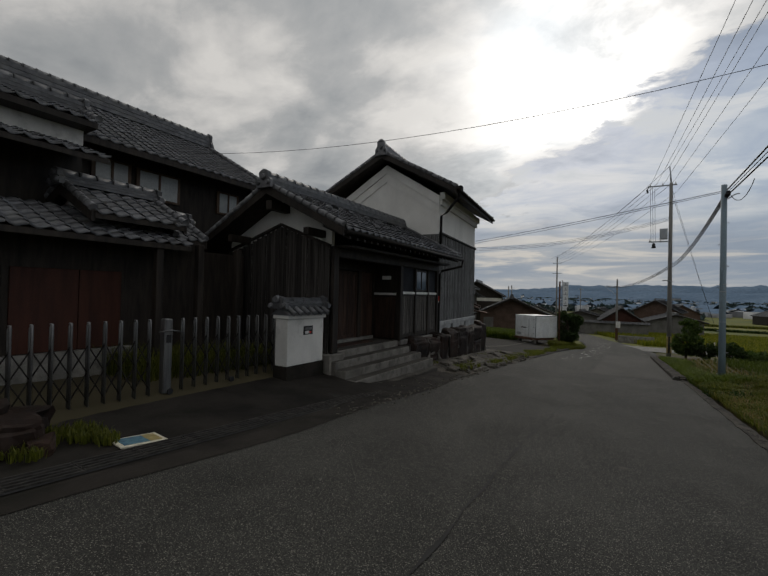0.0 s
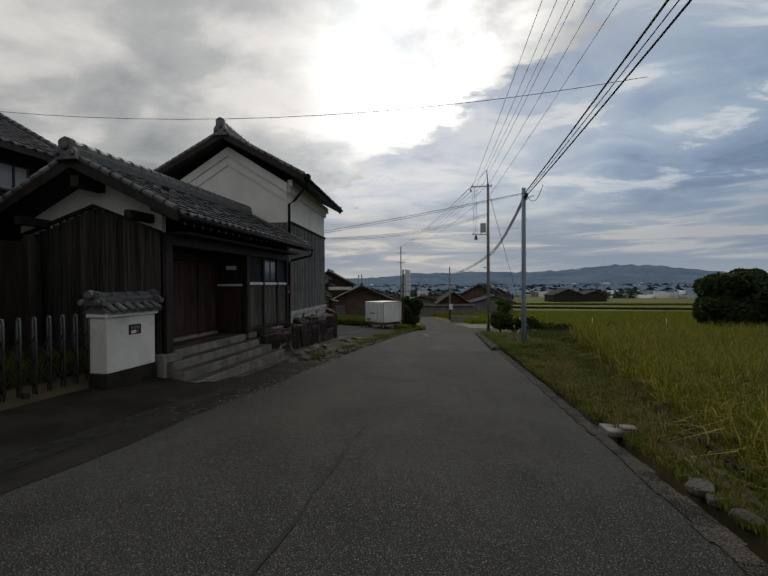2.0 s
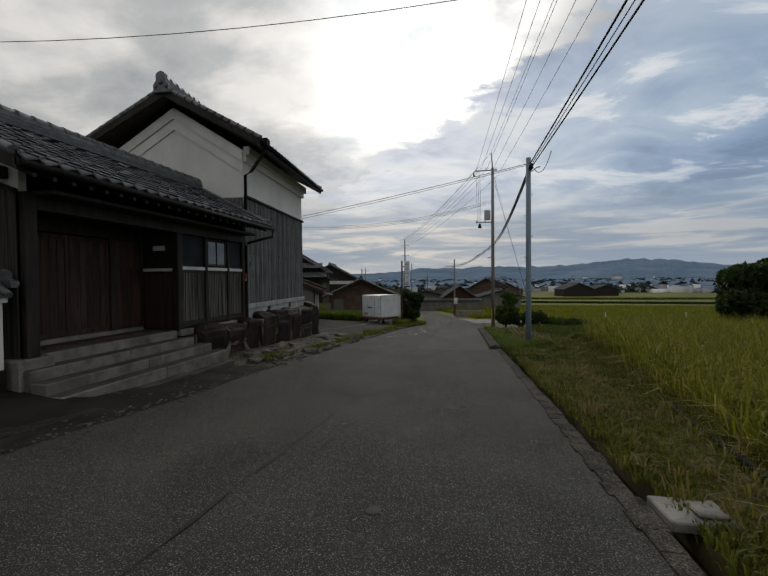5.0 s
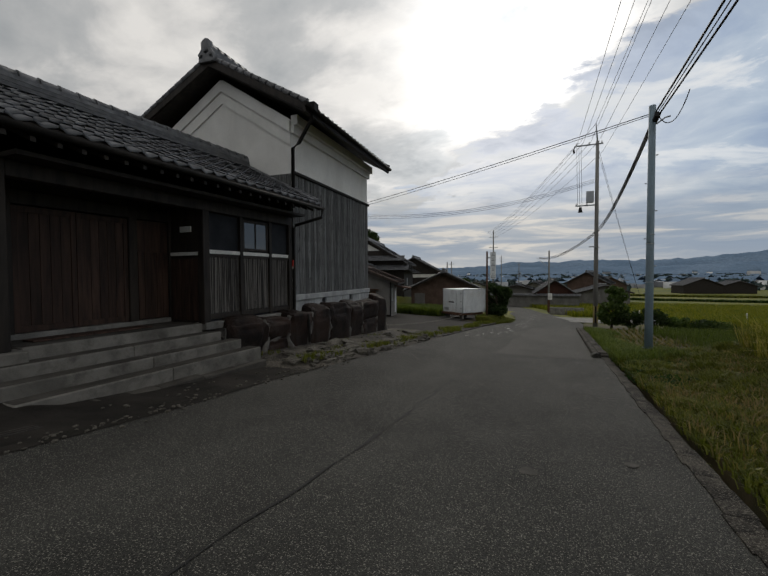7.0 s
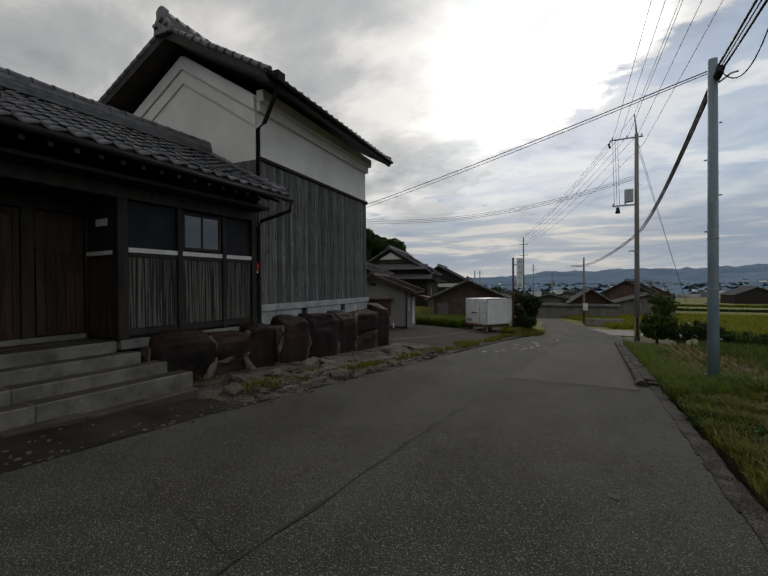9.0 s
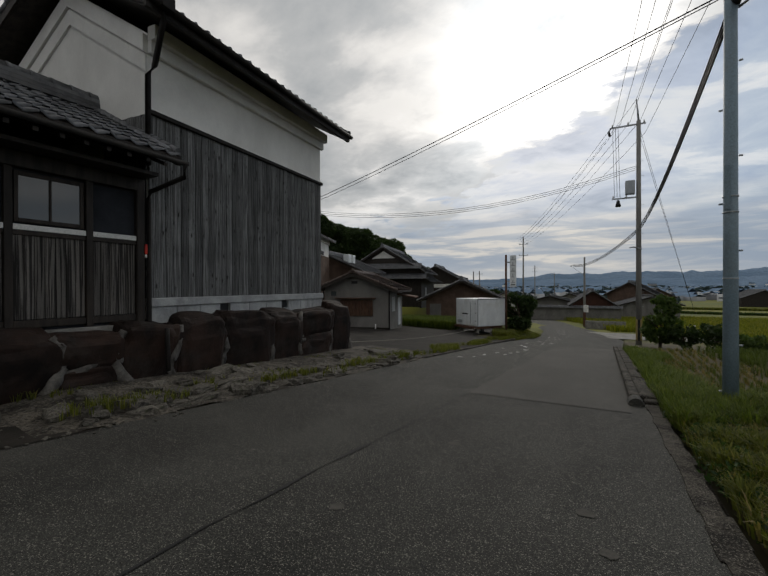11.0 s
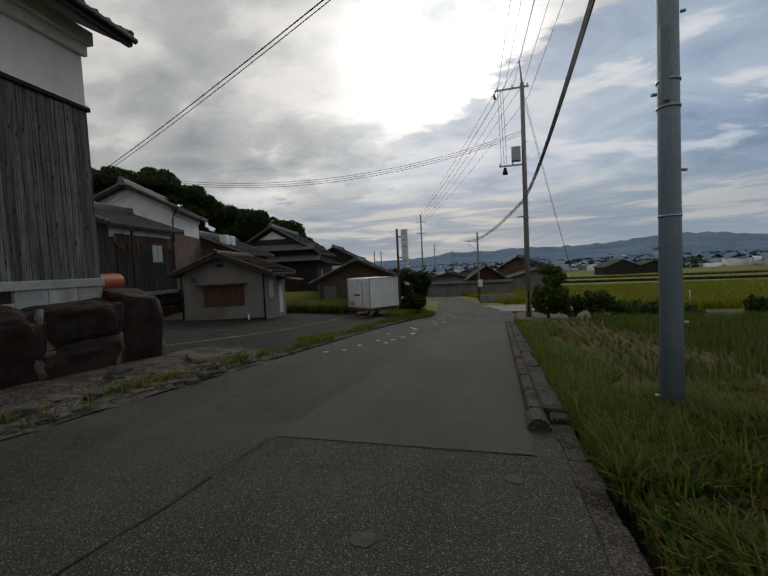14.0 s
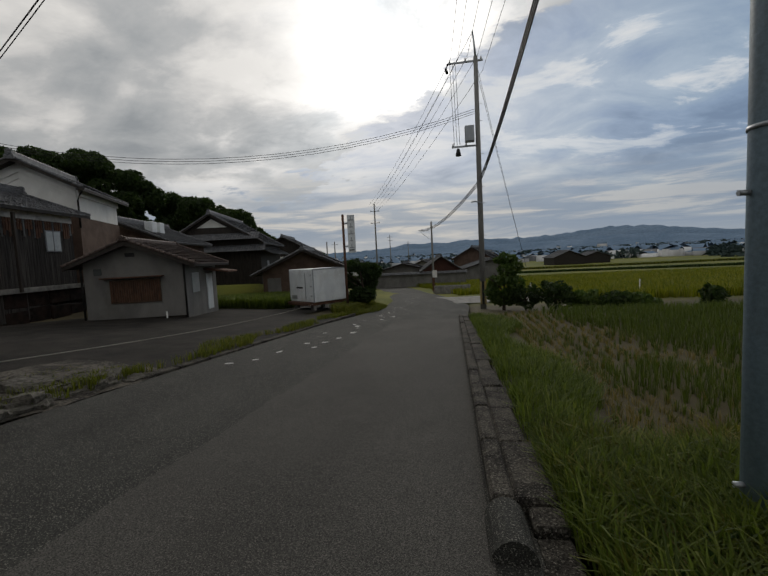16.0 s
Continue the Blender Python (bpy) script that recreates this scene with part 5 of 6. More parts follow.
def verge_top(x, y):
    z, xe = road_z(y), 2.9 + (y - 5.5) * 0.1333
    zr = np.interp(y, (-8, 5, 17.5, 19), (0.2, -0.36, -0.9, -1.3))
    t = np.clip((x - 2.17) / (xe - 2.17), 0, 1)
    return z * (1 - t) + zr * t + 0.01


blades("verge_grass", scatter(2.1, 4.6, -1, 19, 19000, lambda x, y: x < 2.85 + (y - 5.5) * 0.1333, verge_top), 4, 0.07, 0.1, 0.008, GRASS, 1, "short mown verge grass")
blades("verge_dry_grass", scatter(2.15, 4.4, 0, 17, 15000, lambda x, y: (x < 2.8 + (y - 5.5) * 0.1333) & (np.sin(x * 3 + y * 0.9) + 0.7 * rng.normal(size=x.size) > 0.0), verge_top), 3, 0.05, 0.1, 0.008, GRASS_DRY, 2, "dry straw-coloured grass in the verge")
# ripening rice in rows
X, Y = np.meshgrid(np.arange(2.9, 24, 0.27), np.arange(-6, 17.6, 0.19))
X, Y = X.ravel() + rng.normal(0, 0.03, X.size), Y.ravel() + rng.normal(0, 0.03, Y.size)
keep = (X > 3.12 + (Y - 5.5) * 0.1333) & ((X < 12) | (rng.random(X.size) < 0.5))
X, Y = X[keep], Y[keep]
rice_pts = np.stack([X, Y, np.full(X.size, -0.84)], -1)
blades("rice_crop", rice_pts, 14, 0.95, 0.24, 0.012, RICE, 5, "dense ripening yellow-green rice plants", 0.8, category="rice")
blades("rice_ears", rice_pts, 5, 0.98, 0.22, 0.013, RICE_EAR, 6, "drooping golden rice ears", 1.0, category="rice", droop=1.1)
# lower paddy: plants in rows, brown stubble towards the lane
PXs, PYs = np.meshgrid(np.arange(3.2, 26, 0.3), np.arange(19.6, 33.4, 0.16))
PXs, PYs = PXs.ravel() + rng.normal(0, 0.025, PXs.size), PYs.ravel() + rng.normal(0, 0.03, PYs.size)
vigour = np.clip((PXs - 4.2) / 2.4 + 0.5 * np.sin(PXs * 1.3 + PYs * 0.6) + 0.25 * np.sin(PYs * 1.9), 0, 1)
alive = rng.random(PXs.size) < 0.3 + 0.7 * vigour
low = np.stack([PXs, PYs, ground_z(PXs, PYs)], -1)
blades("paddy_plants", low[alive], 13, np.repeat(0.2 + 0.2 * vigour[alive], 13), 0.12, 0.007, RICE_GREEN, 7, "green paddy plants standing in rows", 0.5, category="paddy")
blades("straw_stubble", low[rng.random(PXs.size) < 0.75 * (1 - vigour)], 10, 0.2, 0.16, 0.007, GRASS_DRY, 9, "dry brown stubble between the paddy rows", 0.9)


def roadside_z(x, y):
    z = road_z(y)
    t = np.clip((x - 2.5) / 0.9, 0, 1)
    return np.maximum(ground_z(x, y), z * (1 - t) + (z - 0.6) * t) + 0.02


tall = scatter(1.98, 4.4, 17.6, 33, 5200, lambda x, y: x < 3.0 + 0.5 * np.sin(y * 0.9) + 0.8 * (y < 19.5), roadside_z)
blades("roadside_grass", tall, 9, np.repeat(rng.uniform(0.12, 0.36, len(tall)), 9), 0.2, 0.007, LUSH, 8, "tall green grass beside the kerb", 0.8)
# rough bank at the foot of the steel pole, hanging over the ditch
def bank_z(x, y):
    return np.maximum(verge_top(x, y), ground_z(x, y))


def clumpy(x, y):
    return 0.5 + 0.5 * np.sin(x * 5.1 + 2.0 * np.sin(y * 1.7)) * np.sin(y * 3.3 + 1.3 * np.sin(x * 2.9))


bank = scatter(2.05, 4.8, 4.0, 19.4, 17000, lambda x, y: rng.random(x.size) < np.clip((y - 2.0) / 12, 0, 1) * (0.35 + 0.65 * clumpy(x, y)), bank_z)
tuft = 0.08 + 0.2 * clumpy(bank[:, 0], bank[:, 1]) * np.clip((bank[:, 1] - 9) / 6, 0.15, 1)
blades("bank_weeds", bank, 8, np.repeat(tuft, 8), 0.2, 0.010, GRASS, 10, "rough weeds and grass on the bank", 0.9)
dry_bank = bank[rng.random(len(bank)) < 0.3 * (1 - clumpy(bank[:, 0], bank[:, 1]))]
blades("bank_dry_grass", dry_bank, 6, 0.2, 0.2, 0.008, GRASS_DRY, 18, "withered grass among the bank weeds", 1.0)
lush = scatter(2.0, 3.4, 16.3, 19.0, 1500, lambda x, y: rng.random(x.size) < 0.9, bank_z)
blades("lush_grass", lush, 10, np.repeat(rng.uniform(0.15, 0.34, len(lush)), 10), 0.2, 0.008, LUSH, 19, "lush bright green grass round the pole's foot", 0.8)
# weeds left of the lane
lw = scatter(-6.0, -4.1, 12, 45, 5200, lambda x, y: (np.abs(x + 4.5 + 0.3 * np.sin(y)) < 0.35 + 0.3 * np.sin(y * 1.3)) & (y > 12.5) & (rng.random(x.size) < 0.25 + 0.5 * (y > 20.5)), lambda x, y: np.maximum(ground_z(x, y), road_z(y)) + 0.06)
blades("lane_weeds", lw, 7, 0.2, 0.16, 0.008, GRASS, 11, "weeds along the edge of the lane")
island = scatter(-6.6, -3.2, 36.5, 45, 3200, lambda x, y: ((x + 4.6) / 1.5) ** 2 + ((y - 41) / 4.2) ** 2 < 1, lambda x, y: ground_z(x, y) + 0.1)
blades("island_grass", island, 8, 0.5, 0.2, 0.010, GRASS, 12, "tall grass round the sign post", 0.7)
lot_grass = scatter(-17, -9.5, 40, 50, 6000, lambda x, y: x > -17, lambda x, y: ground_z(x, y))
blades("lot_grass", lot_grass, 8, 0.95, 0.3, 0.016, LUSH, 13, "overgrown grass on the vacant lot", 0.7)
yard_grass = scatter(-9.2, -7.4, 4.0, 7.4, 700, lambda x, y: x > -10, lambda x, y: road_z(y) * 0.8)
blades("yard_weeds", yard_grass, 8, 0.7, 0.3, 0.008, GRASS, 14, "weeds growing behind the folding gate", 0.7)
corner = scatter(-5.6, -4.6, 1.2, 2.4, 420, lambda x, y: x < -4.9 + 0.2 * np.sin(y * 9), lambda x, y: road_z(y) + 0.01)
blades("corner_weeds", corner, 7, 0.12, 0.1, 0.008, GRASS, 15, "weeds round the garden boulders")
rub_grass = scatter(-5.9, -4.2, 12, 22, 1500, lambda x, y: np.sin(x * 4) + np.sin(y * 2.1) > 0.6, lambda x, y: road_z(y) + 0.12)
blades("bank_grass", rub_grass, 6, 0.14, 0.1, 0.006, GRASS, 16, "sparse weeds among the rubble")


def leaves(parent, blobs, per, size, mat, seed, name="crown"):
    """Many small leaves on the skin and inside of blobs (x, y, z, rx, ry, rz)."""
    r = np.random.default_rng(seed)
    vs = []
    for x, y, z, rx, ry, rz in blobs:
        k = int(per * (rx * ry * rz) ** 0.62) + 20
        d = r.normal(size=(k, 3))
        d /= np.linalg.norm(d, axis=1)[:, None]
        d *= (r.uniform(0.55, 1.08, k) ** 0.6)[:, None]
        c = d * np.array([rx, ry, rz]) + np.array([x, y, z])
        a = r.normal(size=(k, 3))
        a /= np.linalg.norm(a, axis=1)[:, None]
        b = np.cross(a, r.normal(size=(k, 3)))
        b /= np.linalg.norm(b, axis=1)[:, None]
        s = size * r.uniform(0.6, 1.3, k)[:, None]
        vs.append(np.stack([c - a * s, c - b * s * 0.45, c + a * s, c + b * s * 0.45], 1))
    v = np.concatenate(vs).reshape(-1, 3)
    return bulk(name, v, np.arange(len(v)).reshape(-1, 4), mat, parent)


def tree(name, x, y, h, w, label, mat=LEAF_DARK, seed=1, per=420, size=0.22, low=0.25, category="tree"):
    z = float(ground_z(x, y))
    t = thing(name, pose(x, y, z), label, category)
    r = random.Random(seed)
    bm = bmesh.new()
    tube(bm, [(0, 0, -0.3), (0.05 * w, 0.02, h * 0.35), (-0.04 * w, 0.05, h * 0.8)], 0.045 * h * 0.6, 7, 0.015 * h)
    for k in range(5):
        a = r.uniform(0, 6.28)
        z0 = h * r.uniform(0.25, 0.55)
        tube(bm, [(0, 0, z0), (math.cos(a) * w * 0.25, math.sin(a) * w * 0.25, z0 + h * 0.15), (math.cos(a) * w * 0.42, math.sin(a) * w * 0.42, z0 + h * 0.22)], 0.014 * h, 5, 0.005 * h)
    part("trunk", bm, BARK, t)
    blobs = []
    for k in range(22):
        a, q = r.uniform(0, 6.28), r.uniform(0, 1) ** 0.5
        zz = h * (low + (1 - low) * r.uniform(0.12, 0.9))
        mid_z, half = h * (low + 1) / 2, h * (1 - low) / 2
        rad = w * 0.42 * q * math.sqrt(max(0.03, 1 - ((zz - mid_z) / half) ** 2))
        s = w * r.uniform(0.12, 0.26) * (0.75 if zz > mid_z + half * 0.5 else 1.0)
        blobs.append((math.cos(a) * rad, math.sin(a) * rad, zz, s, s, s * 0.8))
    leaves(t, blobs, per, size, mat, seed)
    return t


weeds = thing("broad_weeds", pose(0, 0, 0), "dark broad-leaved weeds hanging over the ditch", "weeds", kind="stuff")
weed_rng = random.Random(31)
weed_blobs = []
for k in range(120):
    y = weed_rng.uniform(13.2, 18.2) if k % 3 else weed_rng.uniform(15.8, 17.8)
    x = 2.12 + abs(weed_rng.gauss(0, 0.35))
    r_ = weed_rng.uniform(0.08, 0.2)
    weed_blobs.append((x, y, float(bank_z(x, y)) + r_ * 0.3, r_ * 1.2, r_ * 1.2, r_ * 0.7))
leaves(weeds, weed_blobs, 900, 0.035, WEED, 32, "weed_leaves")

# bushes by the side lane and the verge
tree("shrub", 3.9, 37.6, 3.3, 1.8, "leafy green shrub beside the utility pole", LEAF, 21, 900, 0.14, 0.0, "shrub")
tree("shrub", 6.2, 36.5, 1.5, 1.6, "dark rounded shrub at the paddy's end", LEAF_DARK, 22, 600, 0.1, 0.05, "shrub")
for k, (x, y, h, w) in enumerate(((4.9, 37.0, 1.4, 1.4), (7.6, 36.6, 0.9, 1.5), (8.8, 36.4, 0.8, 1.6), (10.1, 36.2, 0.7, 1.4), (12.4, 35.4, 1.1, 1.0))):
    tree("shrub", x, y, h, w, "low straggling hedge shrub along the field path", LEAF if k % 2 else LEAF_DARK, 30 + k, 600, 0.1, 0.05, "shrub")
tree("shrub", -4.75, 42.2, 3.6, 2.5, "dense clipped dark evergreen beside the sign", LEAF_DARK, 41, 1500, 0.12, 0.1, "shrub")
tree("tree", 27.5, 45, 5.6, 9, "broad dark evergreen at the field's edge", LEAF_DARK, 42, 700, 0.28, 0.05)

# ---------------------------------------------------------------- poles and wires
P1, P2, P3 = (2.89, 18.05), (3.0, 39.3), (-1.05, 66.0)
pole = thing("steel_pole", pose(*P1, float(ground_z(*P1)) - 0.1), "grey-blue painted tubular steel pole in the grass", "utility pole")
b0 = float(ground_z(*P1)) - 0.1
H1 = 5.6 - b0
bm = bmesh.new()
tube(bm, [(0, 0, -0.5), (0, 0, 2.5), (0, 0, H1)], 0.108, 20, 0.085)
part("shaft", bm, POLE_BLUE, pole)
for z in (2.3, 3.35, 3.6):
    bm = bmesh.new()
    tube(bm, [(0, 0, z), (0, 0, z + 0.02)], 0.104, 20)
    part("band", bm, STEEL, pole)
boxpart("number_plate", pole, POLE_BLUE, -0.1, -0.02, -0.108, -0.085, 3.4, 4.1, 0.004)
for i, z in enumerate(np.arange(0.5, H1 - 0.6, 0.75)):
    bm = bmesh.new()
    s = 1 if i % 2 else -1
    tube(bm, [(0.1 * s, 0, z), (0.15 * s, 0, z)], 0.016, 6)
    part("step_bolt", bm, STEEL, pole)
bm = bmesh.new()
tube(bm, [(0.1, 0, H1 - 0.5), (0.3, 0.02, H1 - 0.35), (0.42, 0.03, H1 - 0.33)], 0.02, 6)
part("bracket", bm, STEEL, pole)
bm = bmesh.new()
tube(bm, [(0.06, -0.35, H1 - 0.35), (0.06, -0.2, H1 - 0.4), (0.06, 0.2, H1 - 0.4), (0.06, 0.35, H1 - 0.35)], 0.075, 10)
part("splice_case", bm, BLACK, pole, "black cable splice case")


def utility_pole(x, y, h, label, arms, seed=0, r=0.17, box=True):
    z = float(ground_z(x, y)) - 0.1
    t = thing("utility_pole", pose(x, y, z), label, "utility pole", "utility poles")
    bm = bmesh.new()
    tube(bm, [(0, 0, -0.3), (0, 0, h * 0.5), (0, 0, h)], r, 14, r * 0.68)
    part("shaft", bm, POLE_GREY, t)
    for za, half, side in arms:
        boxpart("crossarm", t, STEEL, side - half, side + half, 0.14, 0.22, za - 0.045, za + 0.045, 0.005)
        for k in range(3):
            xi = side - half * 0.9 + half * 0.9 * k
            bm = bmesh.new()
            tube(bm, [(xi, 0.18, za + 0.046), (xi, 0.18, za + 0.12), (xi, 0.18, za + 0.22)], 0.055, 8, 0.03)
            part("insulator", bm, WHITE_TRIM, t, "white porcelain insulator")
    return t


gz2 = float(ground_z(*P2)) - 0.1
up2 = utility_pole(*P2, 10.95 - gz2, "tall grey concrete utility pole with transformer and crossarms", [(10.8 - gz2, 0.95, -0.55), (6.25 - gz2, 0.8, -0.65)])
bm = bmesh.new()
tube(bm, [(0, 0, 10.9 - gz2), (-0.05, 0, 11.6 - gz2), (-0.12, 0, 12.3 - gz2)], 0.06, 8, 0.04)
part("top_extension", bm, STEEL, up2)
boxpart("switch_box", up2, STEEL, -0.72, -0.2, -0.3, 0.1, 6.4 - gz2, 7.25 - gz2, 0.03, "grey switch box")
bm = bmesh.new()
tube(bm, [(-1.1, 0.18, 5.75 - gz2), (-1.1, 0.18, 5.95 - gz2), (-1.1, 0.18, 6.15 - gz2)], 0.17, 10, 0.08)
part("hanging_fitting", bm, BLACK, up2)
bm = bmesh.new()
tube(bm, [(-1.55, 0.18, 10.3 - gz2), (-1.62, 0.18, 10.55 - gz2), (-1.5, 0.18, 10.8 - gz2)], 0.07, 8)
part("arrester", bm, BLACK, up2)
bm = bmesh.new()
tube(bm, [(0.15, -0.05, 3.0 - gz2), (-0.3, -0.3, 3.1 - gz2), (-0.5, -0.45, 3.05 - gz2)], 0.04, 7)
part("street_light_arm", bm, STEEL, up2)
for s in (-0.12, 0.0, 0.12):
    boxpart("stripe", up2, YELLOW if s else BLACK, s - 0.05, s + 0.05, -0.185 + abs(s) * 0.25, -0.165 + abs(s) * 0.25, 0.4, 1.7)
bm = bmesh.new()
for zz in np.arange(2.5, 13, 0.9):
    tube(bm, [(0.1, 0, zz), (0.28, 0, zz)], 0.012, 5)
part("step_bolts", bm, STEEL, up2)
gz3 = float(ground_z(*P3)) - 0.1
up3 = utility_pole(*P3, 4.3 - gz3, "slim grey utility pole beside the bend of the lane", [], r=0.15)
bm = bmesh.new()
tube(bm, [(-0.05, 0, 7.7), (-1.6, 0, 7.9)], 0.03, 5)
tube(bm, [(-0.05, 0, 6.6), (-1.6, 0, 7.85)], 0.025, 5)
part("bracket", bm, STEEL, up3)
boxpart("notice", up3, WHITE_TRIM, -0.1, 0.45, -0.2, -0.17, 2.0, 2.9, 0.01, "small white notice")
boxpart("stripe", up3, RUST, -0.16, 0.16, -0.17, -0.15, 0.3, 2.0)
for k, (x, y, top, arms) in enumerate(((-11.6, 85, 9.5, (8.2, 6.2)), (-25, 105, 4.3, (3.6,)), (-22.1, 90, 3.7, ()), (-17.5, 140, 7.0, (6.2, 5.2)), (-13.0, 150, 5.0, (4.4,)))):
    g = float(ground_z(x, y)) - 0.1
    utility_pole(x, y, top - g, "distant concrete utility pole down the lane", [(a - g, 0.8, 0) for a in arms], r=0.16)


def wire(a, b, sag, r=0.008, name="overhead_wire", label="thin black overhead wire"):
    a, b = Vector(a), Vector(b)
    bm = bmesh.new()
    pts = []
    for i in range(17):
        s = i / 16
        p = a.lerp(b, s)
        p.z -= sag * 4 * s * (1 - s)
        pts.append(p)
    tube(bm, pts, r, 5)
    ob = mesh_ob(name, bm, BLACK)
    return tagged(ob, label, "cable", "overhead cables")


# main lines overhead, from behind the walker to the tall pole and on
for k, (dx, dz) in enumerate(((-0.13, 12.3), (-1.35, 11.0), (-0.95, 11.0), (-0.45, 11.0), (0.1, 11.0), (0.35, 10.2))):
    wire((P2[0] + dx * 1.7 + 4.6, -25, dz + 2.4), (P2[0] + dx, P2[1], dz - 0.05), 0.5, 0.011)
    wire((P2[0] + dx, P2[1], dz - 0.05), (-11.6 + dx * 0.8, 85, 9.4 - 0.25 * k), 0.7, 0.012)
for k in range(3):
    wire((P2[0] - 1.1 - 0.15 * k, P2[1], 10.7), (P2[0] - 1.0 - 0.15 * k, P2[1], 6.3), 0.0, 0.012)
# heavy twisted cables by way of the steel pole
for k in range(3):
    wire((P1[0] + 1.5 + 0.3 * k, -14, 8.1 - 0.1 * k), (P1[0] + 0.08, P1[1], 5.42 - 0.1 * k), 0.25, (0.024, 0.012, 0.022)[k], label="thick black telephone cable")
    wire((P1[0] + 0.05, P1[1], 5.35 - 0.1 * k), (P2[0], P2[1] - 0.2, 4.35 - 0.12 * k), 0.45, 0.022, label="thick black telephone cable")
    wire((P2[0], P2[1], 4.3 - 0.1 * k), (P3[0] - 1.3, P3[1], 3.4 - 0.1 * k), 0.7, 0.022, label="thick black telephone cable")
wire((P1[0], P1[1], 5.4), (-20.0, 28.5, 4.4), 0.25, 0.012)
wire((P1[0], P1[1], 5.35), (-20.0, 28.5, 4.3), 0.3, 0.009)
wire((P1[0] + 0.1, P1[1], 5.4), (P1[0] + 0.55, P1[1] - 1.2, 5.45), 0.5, 0.012, label="loop of spare cable")
for k in range(3):
    wire((P2[0], P2[1], 8.2 - 0.12 * k), (-25.0, 31.5, 8.05 - 0.13 * k), 2.28, 0.012)
for k in range(2):
    wire((P2[0] + 0.1, P2[1], 10.3 - 0.4 * k), (9.5, 62, -2.5), 0.2, 0.011, label="thin bare steel stay wire")
wire((3.9, 9.1, 5.72), (-14.0, 7.6, 6.2), 0.7, 0.006)

# ---------------------------------------------------------------- left lot: stucco shed, trailer, sign
lv, lf = [], []
lys = np.arange(21.6, 50, 0.7)
for i, y in enumerate(lys):
    xr = -4.25 if y < 36 else -6.8
    for x in (-18.0, -13.0, -9.5, -7.0, xr):
        lv.append((x, y, float(road_z(y)) + 0.38 * min(1, max(0, (-x - 4.6) / 8)) * float(smooth(18, 26, y)) * (1 - float(smooth(55, 80, y))) + 0.05))
    if i:
        for j in range(4):
            a = (i - 1) * 5 + j
            lf.append((a, a + 5, a + 6, a + 1))
tagged(bulk("car_park", lv, lf, DARK_CONCRETE, label="dark weathered asphalt of the vacant lot", kind="structure"), category="pavement")
lot_kerb = thing("lot_kerb", pose(0, 0, 0), "low worn concrete kerb along the lane", "kerb")
for i in range(16):
    y0 = 21.8 + i * 0.98
    bm = bmesh.new()
    bx(bm, -4.22, -4.02, y0, y0 + 0.96, -0.1, 0.05 + rs.uniform(0, 0.02), 0.015)
    for v in bm.verts:
        v.co.z += float(road_z(v.co.y))
    part("kerb_block", bm, EDGING, lot_kerb)
wire((-6.6, 21.0, -1.15), (-7.2, 41.0, -2.4), 0.25, 0.011, "rope_line", "sagging pale rope across the lot").data.materials[0] = ROPE

shed = thing("stucco_shed", pose(-11.25, 33.0, -2.1, 0, 0, 16), "small grey stucco shed with a brown tiled roof", "shed")
bm = bmesh.new()
prism(bm, [(-4.4, -0.4), (0, -0.4), (0, 2.7), (-2.3, 3.62), (-4.4, 2.78)], "y", 0, 5.0)
part("wall", bm, STUCCO, shed)
gable_roof(shed, -2.3, 3.72, -5.0, 2.62, 0.7, 2.52, -0.45, 5.3, thick=0.1, mat=TILE_BROWN, high=0.1)
boxpart("window_hood", shed, RUST, -3.55, -0.85, -0.4, -0.004, 2.02, 2.08, 0.01, "rusty window hood")
sw = boxpart("window", shed, WINDOW_WOOD, -3.3, -1.05, -0.06, -0.003, 0.85, 1.95, 0.01)
for i in range(22):
    boxpart("slat", sw, RUST, -3.25 + i * 0.1, -3.2 + i * 0.1, -0.09, -0.062, 0.92, 1.88)
boxpart("air_vent", shed, BLACK, -2.52, -2.1, -0.02, -0.003, 3.0, 3.18)
boxpart("small_window", shed, GLASS, -3.95, -3.6, -0.03, -0.003, 2.2, 2.5, 0.005)
boxpart("side_window", shed, FROSTED, 0.003, 0.04, 1.0, 2.0, 1.1, 2.1, 0.005)
boxpart("side_door", shed, WHITE_PAINT, 0.003, 0.05, 3.2, 4.1, 0.0, 2.0, 0.005)
bm = bmesh.new()
prism(bm, [(0, 2.2), (1.3, 2.0), (1.3, 2.08), (0, 2.3)], "y", 2.9, 4.9)
part("porch_roof", bm, RUST, shed)
for x in (-4.47, 0.06):
    bm = bmesh.new()
    tube(bm, [(x, -0.06, 0.0), (x, -0.06, 2.6)], 0.05, 8)
    part("downpipe", bm, COPPER, shed)
bm = bmesh.new()
tube(bm, [(-0.85, -0.12, -0.3), (-0.85, -0.12, 0.35)], 0.04, 8)
part("standpipe", bm, WHITE_TRIM, shed)
boxpart("damp_base", shed, DARK_CONCRETE, -4.42, 0.01, -0.02, -0.001, -0.4, 0.12)

